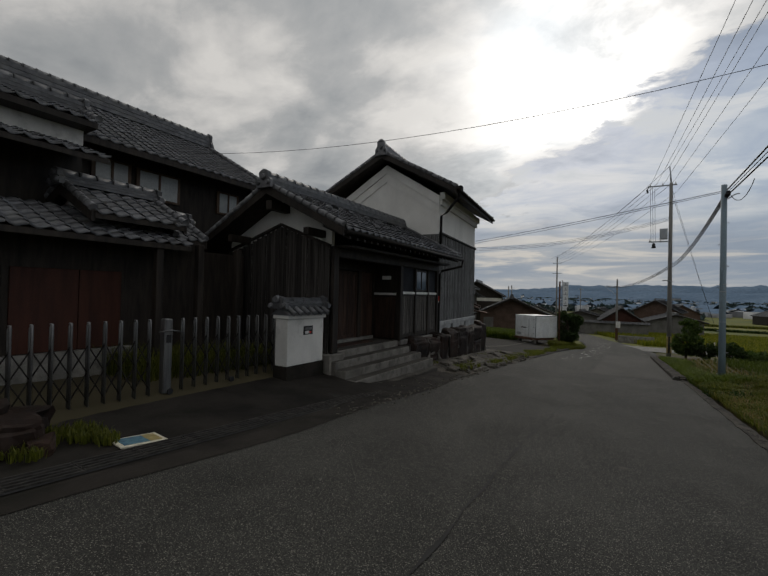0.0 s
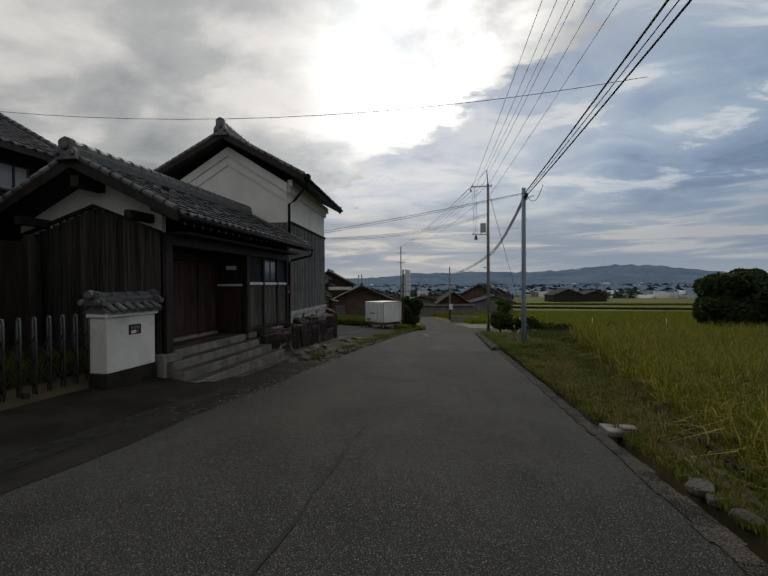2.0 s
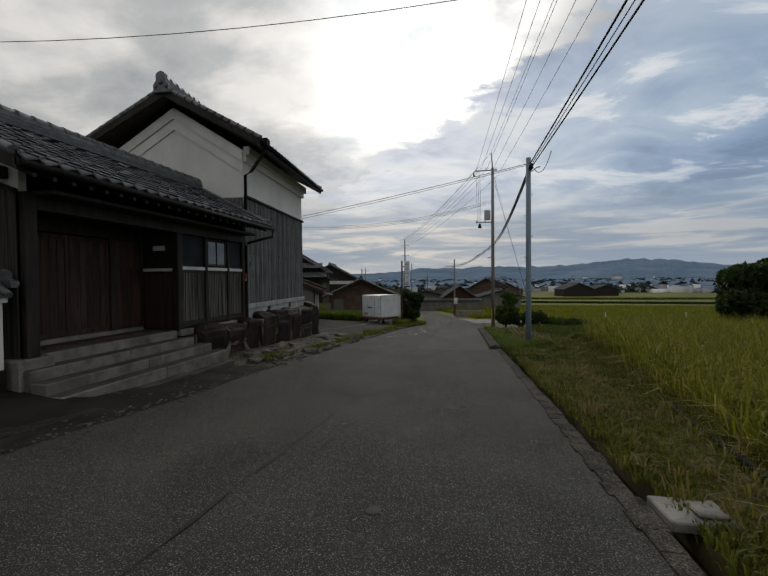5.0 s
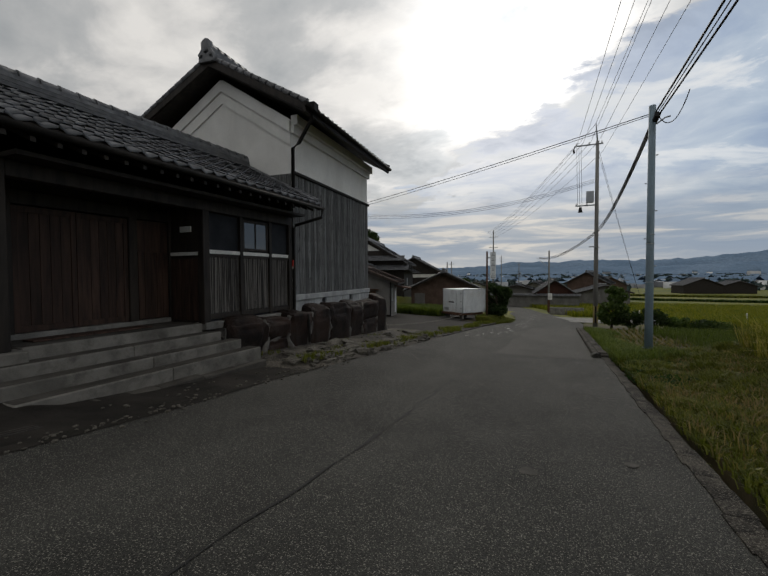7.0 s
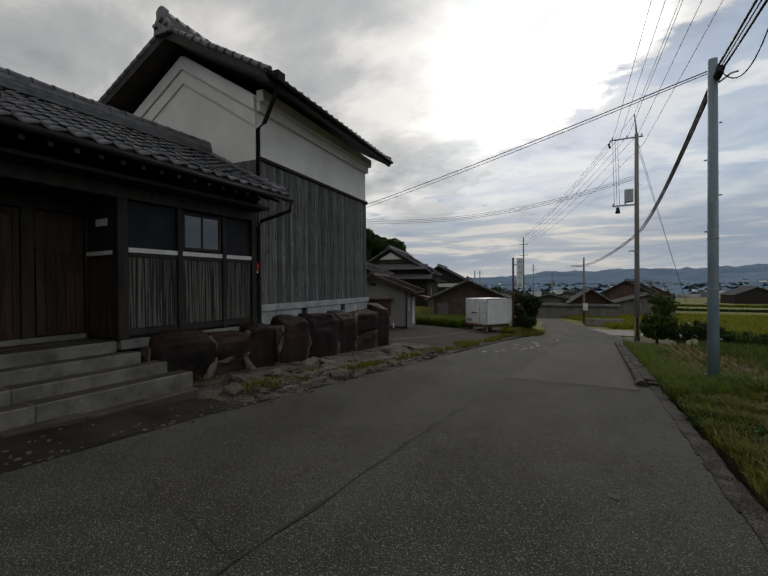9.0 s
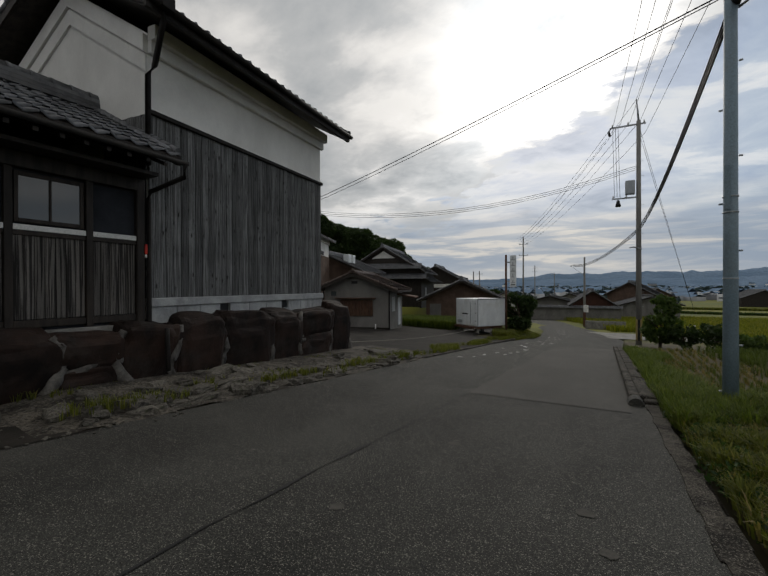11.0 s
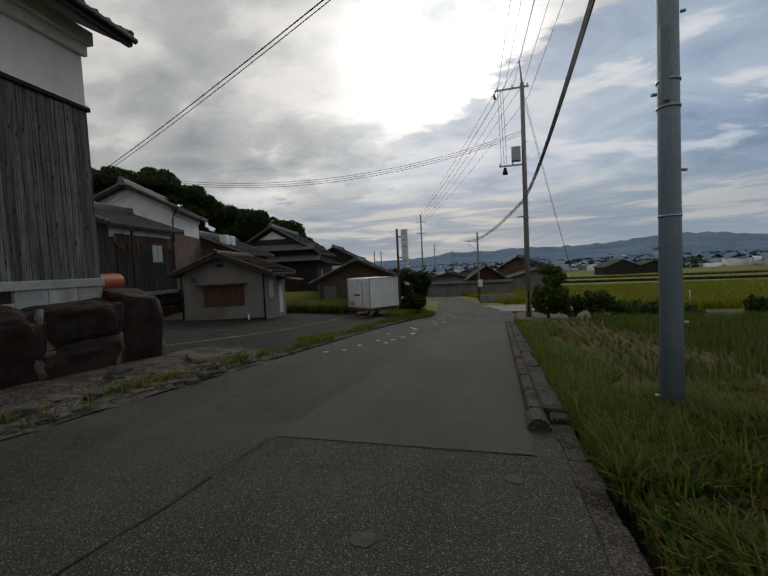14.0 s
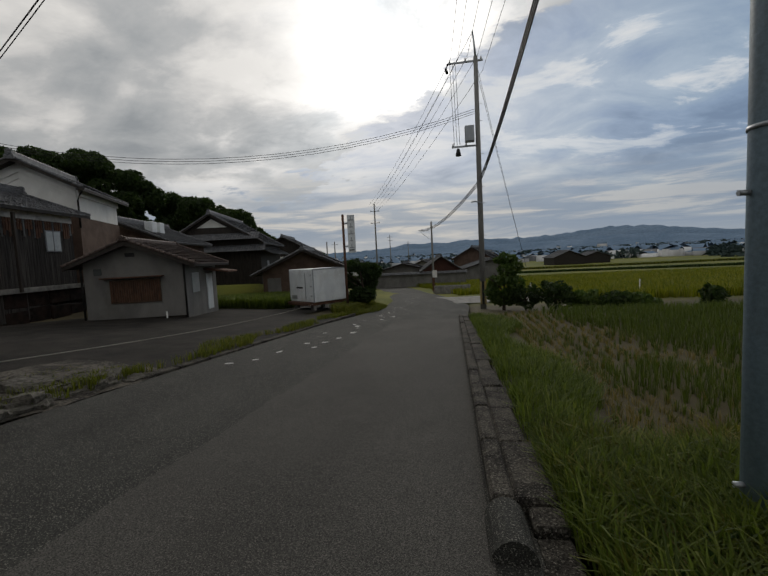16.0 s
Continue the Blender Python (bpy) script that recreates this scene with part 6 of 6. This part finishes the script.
TG = float(ground_z(-7, 41)) + 0.13
box = thing("box_trailer", pose(-7.1, 39.3, TG, 0, 0, 54), "white insulated box body standing on a low chassis", "trailer")
boxpart("box", box, WHITE_PAINT, 0, 2.6, 0, 2.7, 0.55, 2.62, 0.03)
door = boxpart("door", box, WHITE_PAINT, -0.045, -0.002, 0.12, 0.9, 0.6, 2.5, 0.01)
for zz in (0.9, 1.5, 2.2):
    boxpart("hinge", door, STEEL, -0.07, -0.046, 0.14, 0.26, zz, zz + 0.1)
boxpart("latch_bar", door, STEEL, -0.08, -0.046, 0.8, 0.83, 0.7, 2.4)
boxpart("nameplate", box, BLACK, -0.015, -0.002, 1.2, 1.9, 1.4, 1.5)
boxpart("lamp_bracket", box, STEEL, -0.03, -0.002, 1.9, 2.5, 0.72, 0.95)
for x0, y0 in ((-0.02, -0.02), (2.57, -0.02), (-0.02, 2.67)):
    boxpart("corner_rail", box, STEEL, x0, x0 + 0.05, y0, y0 + 0.05, 0.54, 2.63, 0.005)
boxpart("roof_rail", box, STEEL, -0.02, 2.62, -0.021, -0.002, 2.56, 2.64, 0.005)
boxpart("chassis", box, RUST, -0.3, 2.4, 0.1, 2.6, 0.36, 0.54, 0.01)
for x in (0.05, 2.1):
    for y in (0.2, 2.1):
        boxpart("leg", box, CONCRETE, x, x + 0.22, y, y + 0.3, -0.15, 0.36, 0.01)

SZ = float(ground_z(-5.1, 40))
sign = thing("sign_post", pose(-5.2, 40.0, SZ - 0.1), "tall rusty post with a narrow upright white sign", "sign")
bm = bmesh.new()
tube(bm, [(0, 0, 0), (0, 0, 3.1 - SZ)], 0.075, 10)
part("post", bm, RUST, sign)
boxpart("panel", sign, WHITE_PAINT, 0.28, 0.72, -0.06, 0.06, 0.75 - SZ, 3.05 - SZ, 0.01, "white sign panel with grey marks")
for k, (a, b) in enumerate(((0.33, 0.67), (0.38, 0.62), (0.33, 0.67), (0.4, 0.6), (0.35, 0.65))):
    z = 2.7 - k * 0.42 - SZ
    boxpart("sign_mark", sign, STEEL, a, b, -0.068, -0.062, z, z + 0.07)
    boxpart("sign_mark", sign, STEEL, 0.47, 0.53, -0.068, -0.062, z + 0.075, z + 0.25)
boxpart("sign_text_bar", sign, BLACK, 0.34, 0.66, -0.068, -0.062, 0.88 - SZ, 0.94 - SZ)
for z in (1.1, 2.5):
    boxpart("bracket", sign, STEEL, 0.06, 0.28, -0.03, 0.03, z - SZ, z + 0.1 - SZ)
BG = float(ground_z(1.6, 62)) + 0.02
tub = thing("trough", pose(1.2, 62.0, BG), "long low grey trough beside the apron", "trough")
for a in ((-2.0, 2.0, -0.5, -0.4), (-2.0, 2.0, 0.4, 0.5), (-2.0, -1.9, -0.39, 0.39), (1.9, 2.0, -0.39, 0.39)):
    boxpart("side", tub, CONCRETE, *a, 0, 0.9, 0.02)
boxpart("bottom", tub, CONCRETE, -1.89, 1.89, -0.39, 0.39, 0.0, 0.15)

# scattered worn paint and pale patches on the lane
for k in range(46):
    y = 23 + 32 * (k / 46) + rs.uniform(-0.5, 0.5)
    x = float(np.interp(y, (23, 33, 45, 55), (-2.9, -2.1, -1.7, -2.6))) + rs.uniform(-0.6, 0.6)
    bm = bmesh.new()
    n = rs.randint(5, 7)
    a, b = rs.uniform(0.05, 0.17), rs.uniform(0.08, 0.26)
    vs = [bm.verts.new((x + a * math.cos(6.283 * i / n) * rs.uniform(0.5, 1), y + b * math.sin(6.283 * i / n) * rs.uniform(0.5, 1), 0)) for i in range(n)]
    for v in vs:
        v.co.z = float(road_z(v.co.y)) + 0.026
    bm.faces.new(vs)
    tagged(mesh_ob("road_mark", bm, ROAD_PAINT), "worn fragment of white road paint", "road marking", "road marks", "structure")
for k, (x, y, r0) in enumerate(((0.45, 8.6, 0.13), (0.4, 15.6, 0.13), (-0.35, 14.1, 0.1), (1.0, 13.1, 0.11), (1.3, 16.6, 0.12), (0.0, 5.4, 0.09), (1.3, 9.2, 0.1), (-0.6, 12.2, 0.09), (1.15, 12.6, 0.09), (0.9, 11.2, 0.08))):
    bm = bmesh.new()
    r0 *= 0.62
    vs = [bm.verts.new((x + r0 * math.cos(6.283 * i / 17) * rs.uniform(0.88, 1.08), y + r0 * 1.2 * math.sin(6.283 * i / 17) * rs.uniform(0.7, 1.1), 0)) for i in range(17)]
    for v in vs:
        v.co.z = float(road_z(v.co.y)) + 0.0165
    bm.faces.new(vs)
    tagged(mesh_ob("road_patch", bm, SPOT), "small pale mortar spot on the asphalt", "road patch", "pale spots", "structure")

# ---------------------------------------------------------------- houses on the left
def house_block(name, x, y, turn, w, d, eave, rise, wall, label, roof=TILE, over=0.6, gz=None):
    """A plain gabled house: ridge along its depth d, gable of width w towards -y, front right corner at the pose."""
    z = float(ground_z(x, y)) if gz is None else gz
    t = thing(name, pose(x, y, z, 0, 0, turn), label, "house")
    bm = bmesh.new()
    prism(bm, [(-w, -1.5), (0, -1.5), (0, eave), (-w / 2, eave + rise), (-w, eave)], "y", 0, d)
    part("wall", bm, wall, t)
    dz = rise * over / (w / 2)
    gable_roof(t, -w / 2, eave + rise + 0.15, -w - over, eave - dz + 0.12, over, eave - dz + 0.12, -over, d + over, thick=0.14, mat=roof, high=0.3)
    return t


def add_window(t, x0, x1, y0, y1, z0, z1, pane=FROSTED):
    w = boxpart("window", t, ALU, x0, x1, y0, y1, z0, z1, 0.005)
    if x1 - x0 > y1 - y0:
        boxpart("pane", w, pane, x0 + 0.06, (x0 + x1) / 2 - 0.03, y0 - 0.012, y0 - 0.002, z0 + 0.06, z1 - 0.06)
        boxpart("pane", w, pane, (x0 + x1) / 2 + 0.03, x1 - 0.06, y0 - 0.012, y0 - 0.002, z0 + 0.06, z1 - 0.06)
    else:
        boxpart("pane", w, pane, x1 + 0.002, x1 + 0.012, y0 + 0.06, y1 - 0.06, z0 + 0.06, z1 - 0.06)


k2 = house_block("white_storehouse", -20.1, 36.3, 24, 5.4, 5.9, 5.58, 1.37, PLASTER, "big white plastered storehouse with a tiled gable roof", gz=-0.3)
boxpart("brown_wall", k2, BROWN_WALL, 0.002, 0.06, 0, 5.9, -1.4, 3.85)
boxpart("brown_wall", k2, BROWN_WALL, -5.35, 0.06, -0.06, -0.002, -1.4, 3.85)
for off, o in ((0.25, 0.08), (0.6, 0.04)):
    for sg in (-1, 1):
        bm = bmesh.new()
        prism(bm, [(-2.7, 6.93 - off), (-2.7 + sg * 2.7, 5.56 - off), (-2.7 + sg * 2.7, 5.3 - off), (-2.7, 6.67 - off)], "y", -o, -0.003)
        part("gable_band", bm, PLASTER, k2)
boxpart("cornice", k2, PLASTER, 0.003, 0.14, 0.0, 5.9, 5.05, 5.4, 0.02)
bm = bmesh.new()
tube(bm, [(0.66, -0.6, 5.4), (0.3, -0.3, 5.1), (0.08, -0.08, 4.8), (0.08, -0.08, 3.2)], 0.05, 7)
part("downpipe", bm, COPPER, k2)
lowh = house_block("timber_house", -17.6, 29.4, 10, 6.0, 4.9, 3.65, 1.1, BOARD_DARK, "low brown timber house with weathered boards", gz=-0.25)
boards(lowh, (0.03, 0.4), (0.03, 4.85), 0.0, 2.7, 28, BOARD_DARK, (1, 0))
boxpart("plaster_band", lowh, PLASTER_STAINED, 0.003, 0.03, 0.0, 4.9, 2.95, 3.5)
for i in range(34):
    z = rs.uniform(0.35, 0.85)
    boxpart("hanging_slat", lowh, RUST if i % 4 else BOARD, 0.07, 0.1, 0.2 + i * 0.138, 0.3 + i * 0.138, 3.1 - z, 3.12, label="weathered hanging slats" if i == 0 else "")
add_window(lowh, 0.055, 0.12, 3.0, 3.95, 1.62, 2.68)
boxpart("mullion", lowh, ALU, 0.122, 0.14, 3.45, 3.5, 1.66, 2.64)
boxpart("concrete_base", lowh, CONCRETE, 0.05, 0.25, 0.0, 5.0, -0.25, -0.02, 0.01)
boxpart("porch_post", lowh, TIMBER, 0.45, 0.57, 0.9, 1.02, -0.2, 3.3, 0.01)
mast = thing("television_aerial", pose(-19.2, 28.75, 4.4), "thin roof aerial with a small grey satellite dish", "aerial")
bm = bmesh.new()
tube(bm, [(0, 0, -0.5), (0, 0, 4.4)], 0.025, 6)
part("mast", bm, STEEL, mast)
for za, half in ((4.3, 0.6), (3.3, 0.5)):
    bm = bmesh.new()
    tube(bm, [(-half, -half * 0.6, za), (half, half * 0.6, za)], 0.015, 5)
    for q in range(7):
        c = -half + q * half / 3
        tube(bm, [(c - 0.15, c * 0.6 + 0.25, za), (c + 0.15, c * 0.6 - 0.25, za)], 0.008, 4)
    part("aerial_arm", bm, STEEL, mast)
bm = bmesh.new()
tube(bm, [(0.06, -0.1, 1.9), (0.1, -0.2, 1.92), (0.13, -0.26, 1.93)], 0.1, 12, 0.28)
part("dish", bm, STEEL, mast, "small grey satellite dish")
hd = thing("orange_tank", pose(-16.6, 28.2, 0.28, 0, 0, 96), "orange painted cylindrical tank beside the timber house", "tank")
bm = bmesh.new()
tube(bm, [(-0.65, 0, 0.1), (-0.58, 0, 0.1), (0.58, 0, 0.1), (0.65, 0, 0.1)], 0.42, 16)
part("shell", bm, ORANGE, hd)
for x in (-0.4, 0.4):
    boxpart("saddle", hd, CONCRETE, x - 0.1, x + 0.1, -0.35, 0.35, -0.7, -0.25, 0.01)
tw = thing("terrace_wall", pose(-16.9, 24.0, 0, 0, 0, 8), "dark overgrown terrace wall behind the lot", "retaining wall")
for i in range(10):
    for z0, z1 in ((-3.0, -1.2), (-1.18, -0.33)):
        bm = bmesh.new()
        bx(bm, -0.5 - 0.04 * (i % 3), 0.05 * (i % 2), i * 1.2, i * 1.2 + 1.18, z0, z1 - 0.05 * (i % 3), 0.05)
        part("wall_block", bm, STONE, tw)
gh = house_block("gabled_house", -19.8, 58.0, 14, 10.0, 12.0, 4.4, 3.0, TIMBER, "old dark farmhouse with white gable and tiled roof", gz=-1.6)
bm = bmesh.new()
prism(bm, [(-6.6, 6.05), (-3.4, 6.05), (-5.0, 7.0)], "y", -0.05, -0.003)
part("gable_plaster", bm, PLASTER, gh, "small white plaster gable")
slope(gh, (-10.2, -1.2, 4.6), (1, 0, 0), (0, 1.2, 0.75), 10.4, 1.4)
boxpart("timber_wall", gh, TIMBER, -10.0, 0.05, -0.08, -0.002, -1, 3.9)
boxpart("timber_wall", gh, TIMBER, 0.002, 0.08, -0.06, 12, -1, 3.9)
slope(gh, (-10.8, -1.3, 3.3), (1, 0, 0), (0, 1.3, 0.7), 11.6, 1.5)
slope(gh, (1.5, -1.0, 2.9), (0, 1, 0), (-1.4, 0, 0.7), 13, 1.6)
add_window(gh, 0.085, 0.1, 3, 4.2, 1.0, 2.2)
bh = house_block("brown_barn", -8.4, 52.0, 14, 7.6, 9.0, 2.2, 1.75, BROWN_WALL, "low barn with brown gable and pale tiled roof", gz=-2.75, over=0.9)
boxpart("pale_shutter", bh, STUCCO, -7.2, -6.0, -0.06, -0.003, 0.3, 1.6, 0.005)
fh = house_block("far_farmhouse", -20.0, 76.0, 12, 9.0, 9.0, 4.0, 2.4, TIMBER, "distant dark farmhouse behind the barn", gz=-2.4)
boxpart("white_band", fh, PLASTER, -9.0, 0.05, -0.05, -0.003, 2.9, 3.5)
lh2 = house_block("long_house", -20.3, 43.6, 14, 7.0, 8.0, 3.1, 1.5, BROWN_WALL, "house with a low tiled roof and two roof units", gz=-0.7)
for x in (0.2, 1.5):
    boxpart("roof_unit", lh2, WHITE_PAINT, -2.0, -1.4, 1.0 + x, 1.8 + x, 3.7, 4.75, 0.03)
rh = house_block("red_gabled_house", 2.4, 85.0, 6, 6.0, 9.0, 3.0, 2.0, RED_WOOD, "farmhouse with a red-brown gable and tiled roof", gz=-5.3)
for k, (x, y, w, d, e, r_, wall) in enumerate(((-3.2, 92, 9.5, 5, 2.6, 1.2, STUCCO), (9.5, 104, 8, 9, 4.6, 2.2, BROWN_WALL), (13, 98, 9, 6, 2.6, 1.3, STUCCO), (-14, 100, 8, 7, 3, 1.6, PLASTER_STAINED), (-28, 92, 9, 8, 4, 2.2, STUCCO), (24, 190, 12, 9, 4, 3, BROWN_WALL), (66, 230, 16, 10, 3.6, 3, TIMBER), (80, 236, 14, 9, 3.2, 2.2, TIMBER), (-2, 122, 9, 7, 3, 1.8, STUCCO), (-40, 120, 10, 8, 4, 2.2, PLASTER_STAINED))):
    house_block("distant_house", x, y, rs.uniform(-15, 25), w, d, e, r_, wall, "distant house with a grey tiled roof among the fields", gz=float(ground_z(x, y)) + 0.2)
lw2 = thing("boundary_wall", pose(-12.5, 84, float(ground_z(-8, 84))), "long low plastered boundary wall with tiled top", "wall")
boxpart("wall_body", lw2, STUCCO, 0, 16, 0, 0.3, -0.5, 2.2)
slope(lw2, (-0.2, -0.5, 2.15), (1, 0, 0), (0, 0.6, 0.35), 16.4, 0.75)

# terrace banks and paths across the far fields
for k, (y, x0, x1, c) in enumerate(((58, 6, 60, GRASS), (95, 16, 160, GRASS), (140, 10, 200, GRASS), (188, -10, 220, GRASS))):
    n = 1500 + 900 * k
    xs = rng.uniform(x0, x1, n)
    ys = y + rng.normal(0, 0.35 + 0.2 * k, n) + 5 * np.sin(xs * 0.03 + k)
    blades("field_bank", np.stack([xs, ys, ground_z(xs, ys)], -1), 5, 0.45 + 0.15 * k, 0.7, 0.05 + 0.04 * k, c if k % 2 else LEAF_DARK, 60 + k, "dark grassy bank between the rice fields")
strip("field_path", [(6 + 3 * math.sin(y * 0.1) + (y - 50) * 1.1, 8.5 + 3 * math.sin(y * 0.1) + (y - 50) * 1.1, y) for y in np.arange(50, 130, 3)], CONCRETE, 0.05, "narrow concrete path across the rice fields", category="path")
fx, fy = rng.uniform(-6, 60, 24000), 0
fy = 44 + 66 * rng.random(24000) ** 1.3
kk = (fx > road_mid(fy) + 4.5) & (fx < fy * 0.8) & ~((fx < 10.5) & (fy < 57))
far_rice = np.stack([fx[kk], fy[kk], ground_z(fx[kk], fy[kk])], -1)
blades("far_rice", far_rice, 5, 0.75, 0.8, 0.035, RICE, 70, "ripening rice in the fields beyond the lane", 0.5, category="rice")
for k in range(9):
    x = 7 + k * 2.6
    bm = bmesh.new()
    tube(bm, [(0, 0, -0.2), (0, 0, 1.1)], 0.03, 6)
    tube(bm, [(0, 0, 1.0), (0, 0, 1.18)], 0.05, 6)
    if k % 3 == 0:
        ob = mesh_ob("field_post", bm, WHITE_TRIM)
        ob.matrix_basis = pose(x, 47.0 + k * 0.3, float(ground_z(x, 47.0 + k * 0.3)))
        tagged(ob, "short white post beside the field path", "post", "field posts")
    else:
        bm.free()

# ---------------------------------------------------------------- woods, town and hills
woods = thing("wooded_hill", pose(0, 0, 0), "dark wooded hillside behind the houses", "woods", kind="stuff")
wr = random.Random(12)
blobs = []
W_AZ, W_EL = (-80, -62, -54, -45.6, -40, -35.7, -30.3, -26.2, -21, -17), (13.2, 12.8, 12.9, 13.4, 11.2, 9.2, 7.8, 4.6, 1.6, -0.4)
for k in range(900):
    az, dist = wr.uniform(-80, -18), wr.uniform(118, 165)
    r_ = wr.uniform(1.2, 3.2)
    el = float(np.interp(az, W_AZ, W_EL)) - 1.0 + 0.9 * noise.noise(Vector((az * 0.45, 2.0, 7.0)))
    el = el - (el + 3.5) * wr.random() ** 1.7
    x, y = 1.3 + dist * math.sin(radians(az)), 15 + dist * math.cos(radians(az))
    blobs.append((x, y, 0.3 + dist * math.tan(radians(el)), r_ * wr.uniform(0.8, 1.5), r_, r_ * wr.uniform(0.7, 1.2)))
leaves(woods, blobs, 150, 0.5, LEAF_DARK, 77)
for k, (x, y, h, w) in enumerate(((-66, 128, 15, 17), (-74, 118, 17, 13), (-58, 132, 10, 13), (-52, 138, 8, 11), (-88, 108, 16, 13), (-46, 142, 6, 10), (-24, 112, 6, 5), (-30, 118, 6, 6))):
    tree("tree", x, y, h, w, "tall broadleaf tree standing on the wooded hill", LEAF_DARK, 80 + k, 300, 0.55, 0.15)

town_v, town_f = [], []
roof_v, roof_f = [], []
tr = np.random.default_rng(8)
for k in range(2600):
    dist = 330 + 3000 * tr.random() ** 1.5
    az = radians(tr.uniform(-40, 50))
    x, y = dist * math.sin(az), dist * math.cos(az)
    z = float(ground_z(x, y)) - 0.5
    w, d, h = tr.uniform(6, 14), tr.uniform(6, 11), tr.uniform(2.6, 5.5) * (1 + dist / 3500)
    if dist > 1100 and tr.random() < 0.04:
        w, d, h = w * 1.8, d, h * 2.2
    a = tr.uniform(0, 3.14)
    ca, sa = math.cos(a), math.sin(a)
    c = [(x + ca * p * w / 2 - sa * q * d / 2, y + sa * p * w / 2 + ca * q * d / 2) for p, q in ((-1, -1), (1, -1), (1, 1), (-1, 1))]
    b = len(town_v)
    town_v += [(*p, z) for p in c] + [(*p, z + h) for p in c]
    town_f += [(b, b + 1, b + 5, b + 4), (b + 1, b + 2, b + 6, b + 5), (b + 2, b + 3, b + 7, b + 6), (b + 3, b, b + 4, b + 7), (b + 4, b + 5, b + 6, b + 7)]
    b = len(roof_v)
    m1 = ((c[0][0] + c[3][0]) / 2, (c[0][1] + c[3][1]) / 2, z + h * 1.45)
    m2 = ((c[1][0] + c[2][0]) / 2, (c[1][1] + c[2][1]) / 2, z + h * 1.45)
    roof_v += [(*p, z + h) for p in c] + [m1, m2]
    roof_f += [(b, b + 1, b + 5, b + 4), (b + 2, b + 3, b + 4, b + 5)]
town = thing("distant_town", pose(0, 0, 0), "hazy town of small houses spread over the plain", "town", kind="stuff")
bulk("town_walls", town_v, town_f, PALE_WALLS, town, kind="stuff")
bulk("town_roofs", roof_v, roof_f, HAZE_BLUE, town, kind="stuff")
clump = []
for k in range(420):
    dist = 260 + 1800 * wr.random() ** 1.4
    az = radians(wr.uniform(-38, 50))
    x, y = dist * math.sin(az), dist * math.cos(az)
    s = wr.uniform(2, 5) * (1 + dist / 1500)
    clump.append((x, y, float(ground_z(x, y)) + s * 0.4, s * 1.8, s, s * 0.7))
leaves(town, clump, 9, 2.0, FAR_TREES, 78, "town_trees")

AZ = (-80, -40, -14, -9, -6.5, 0, 2, 6, 10, 14, 17, 20.5, 24, 28, 32, 45, 80)
ELE = (0.6, 0.8, 0.9, 1.15, 1.6, 1.55, 1.75, 1.65, 1.6, 1.75, 2.1, 2.3, 2.1, 1.45, 1.0, 0.7, 0.6)
for layer, (dist, fac, wob) in enumerate(((4300, 1.0, 0.09), (3500, 0.55, 0.12))):
    v, f = [], []
    n = 500
    for i in range(n + 1):
        az = -80 + 160 * i / n
        e = float(np.interp(az, AZ, ELE)) * fac + wob * noise.noise(Vector((az * 0.6, layer * 9.0, 0))) + wob * 0.5 * noise.noise(Vector((az * 1.9, layer * 5.0, 3)))
        for k, (t, dd) in enumerate(((0.0, -500), (0.35, -330), (0.7, -150), (1.0, 0), (0.3, 250))):
            dk = dist + dd
            top = math.tan(radians(max(0.15, e))) * dist
            zz = -12 + (top + 12) * t * (1 + 0.1 * noise.noise(Vector((az * 1.2, k * 3.0, layer))))
            v.append((dk * math.sin(radians(az)), dk * math.cos(radians(az)), zz))
        if i:
            for k in range(4):
                a = (i - 1) * 5 + k
                f.append((a, a + 5, a + 6, a + 1))
    # the hills' blue-grey is painted-in haze
    tagged(bulk("backdrop", v, f, HAZE_BLUE, label="long hills on the horizon, tinted blue-grey for haze", kind="structure", smooth=True), category="hills")
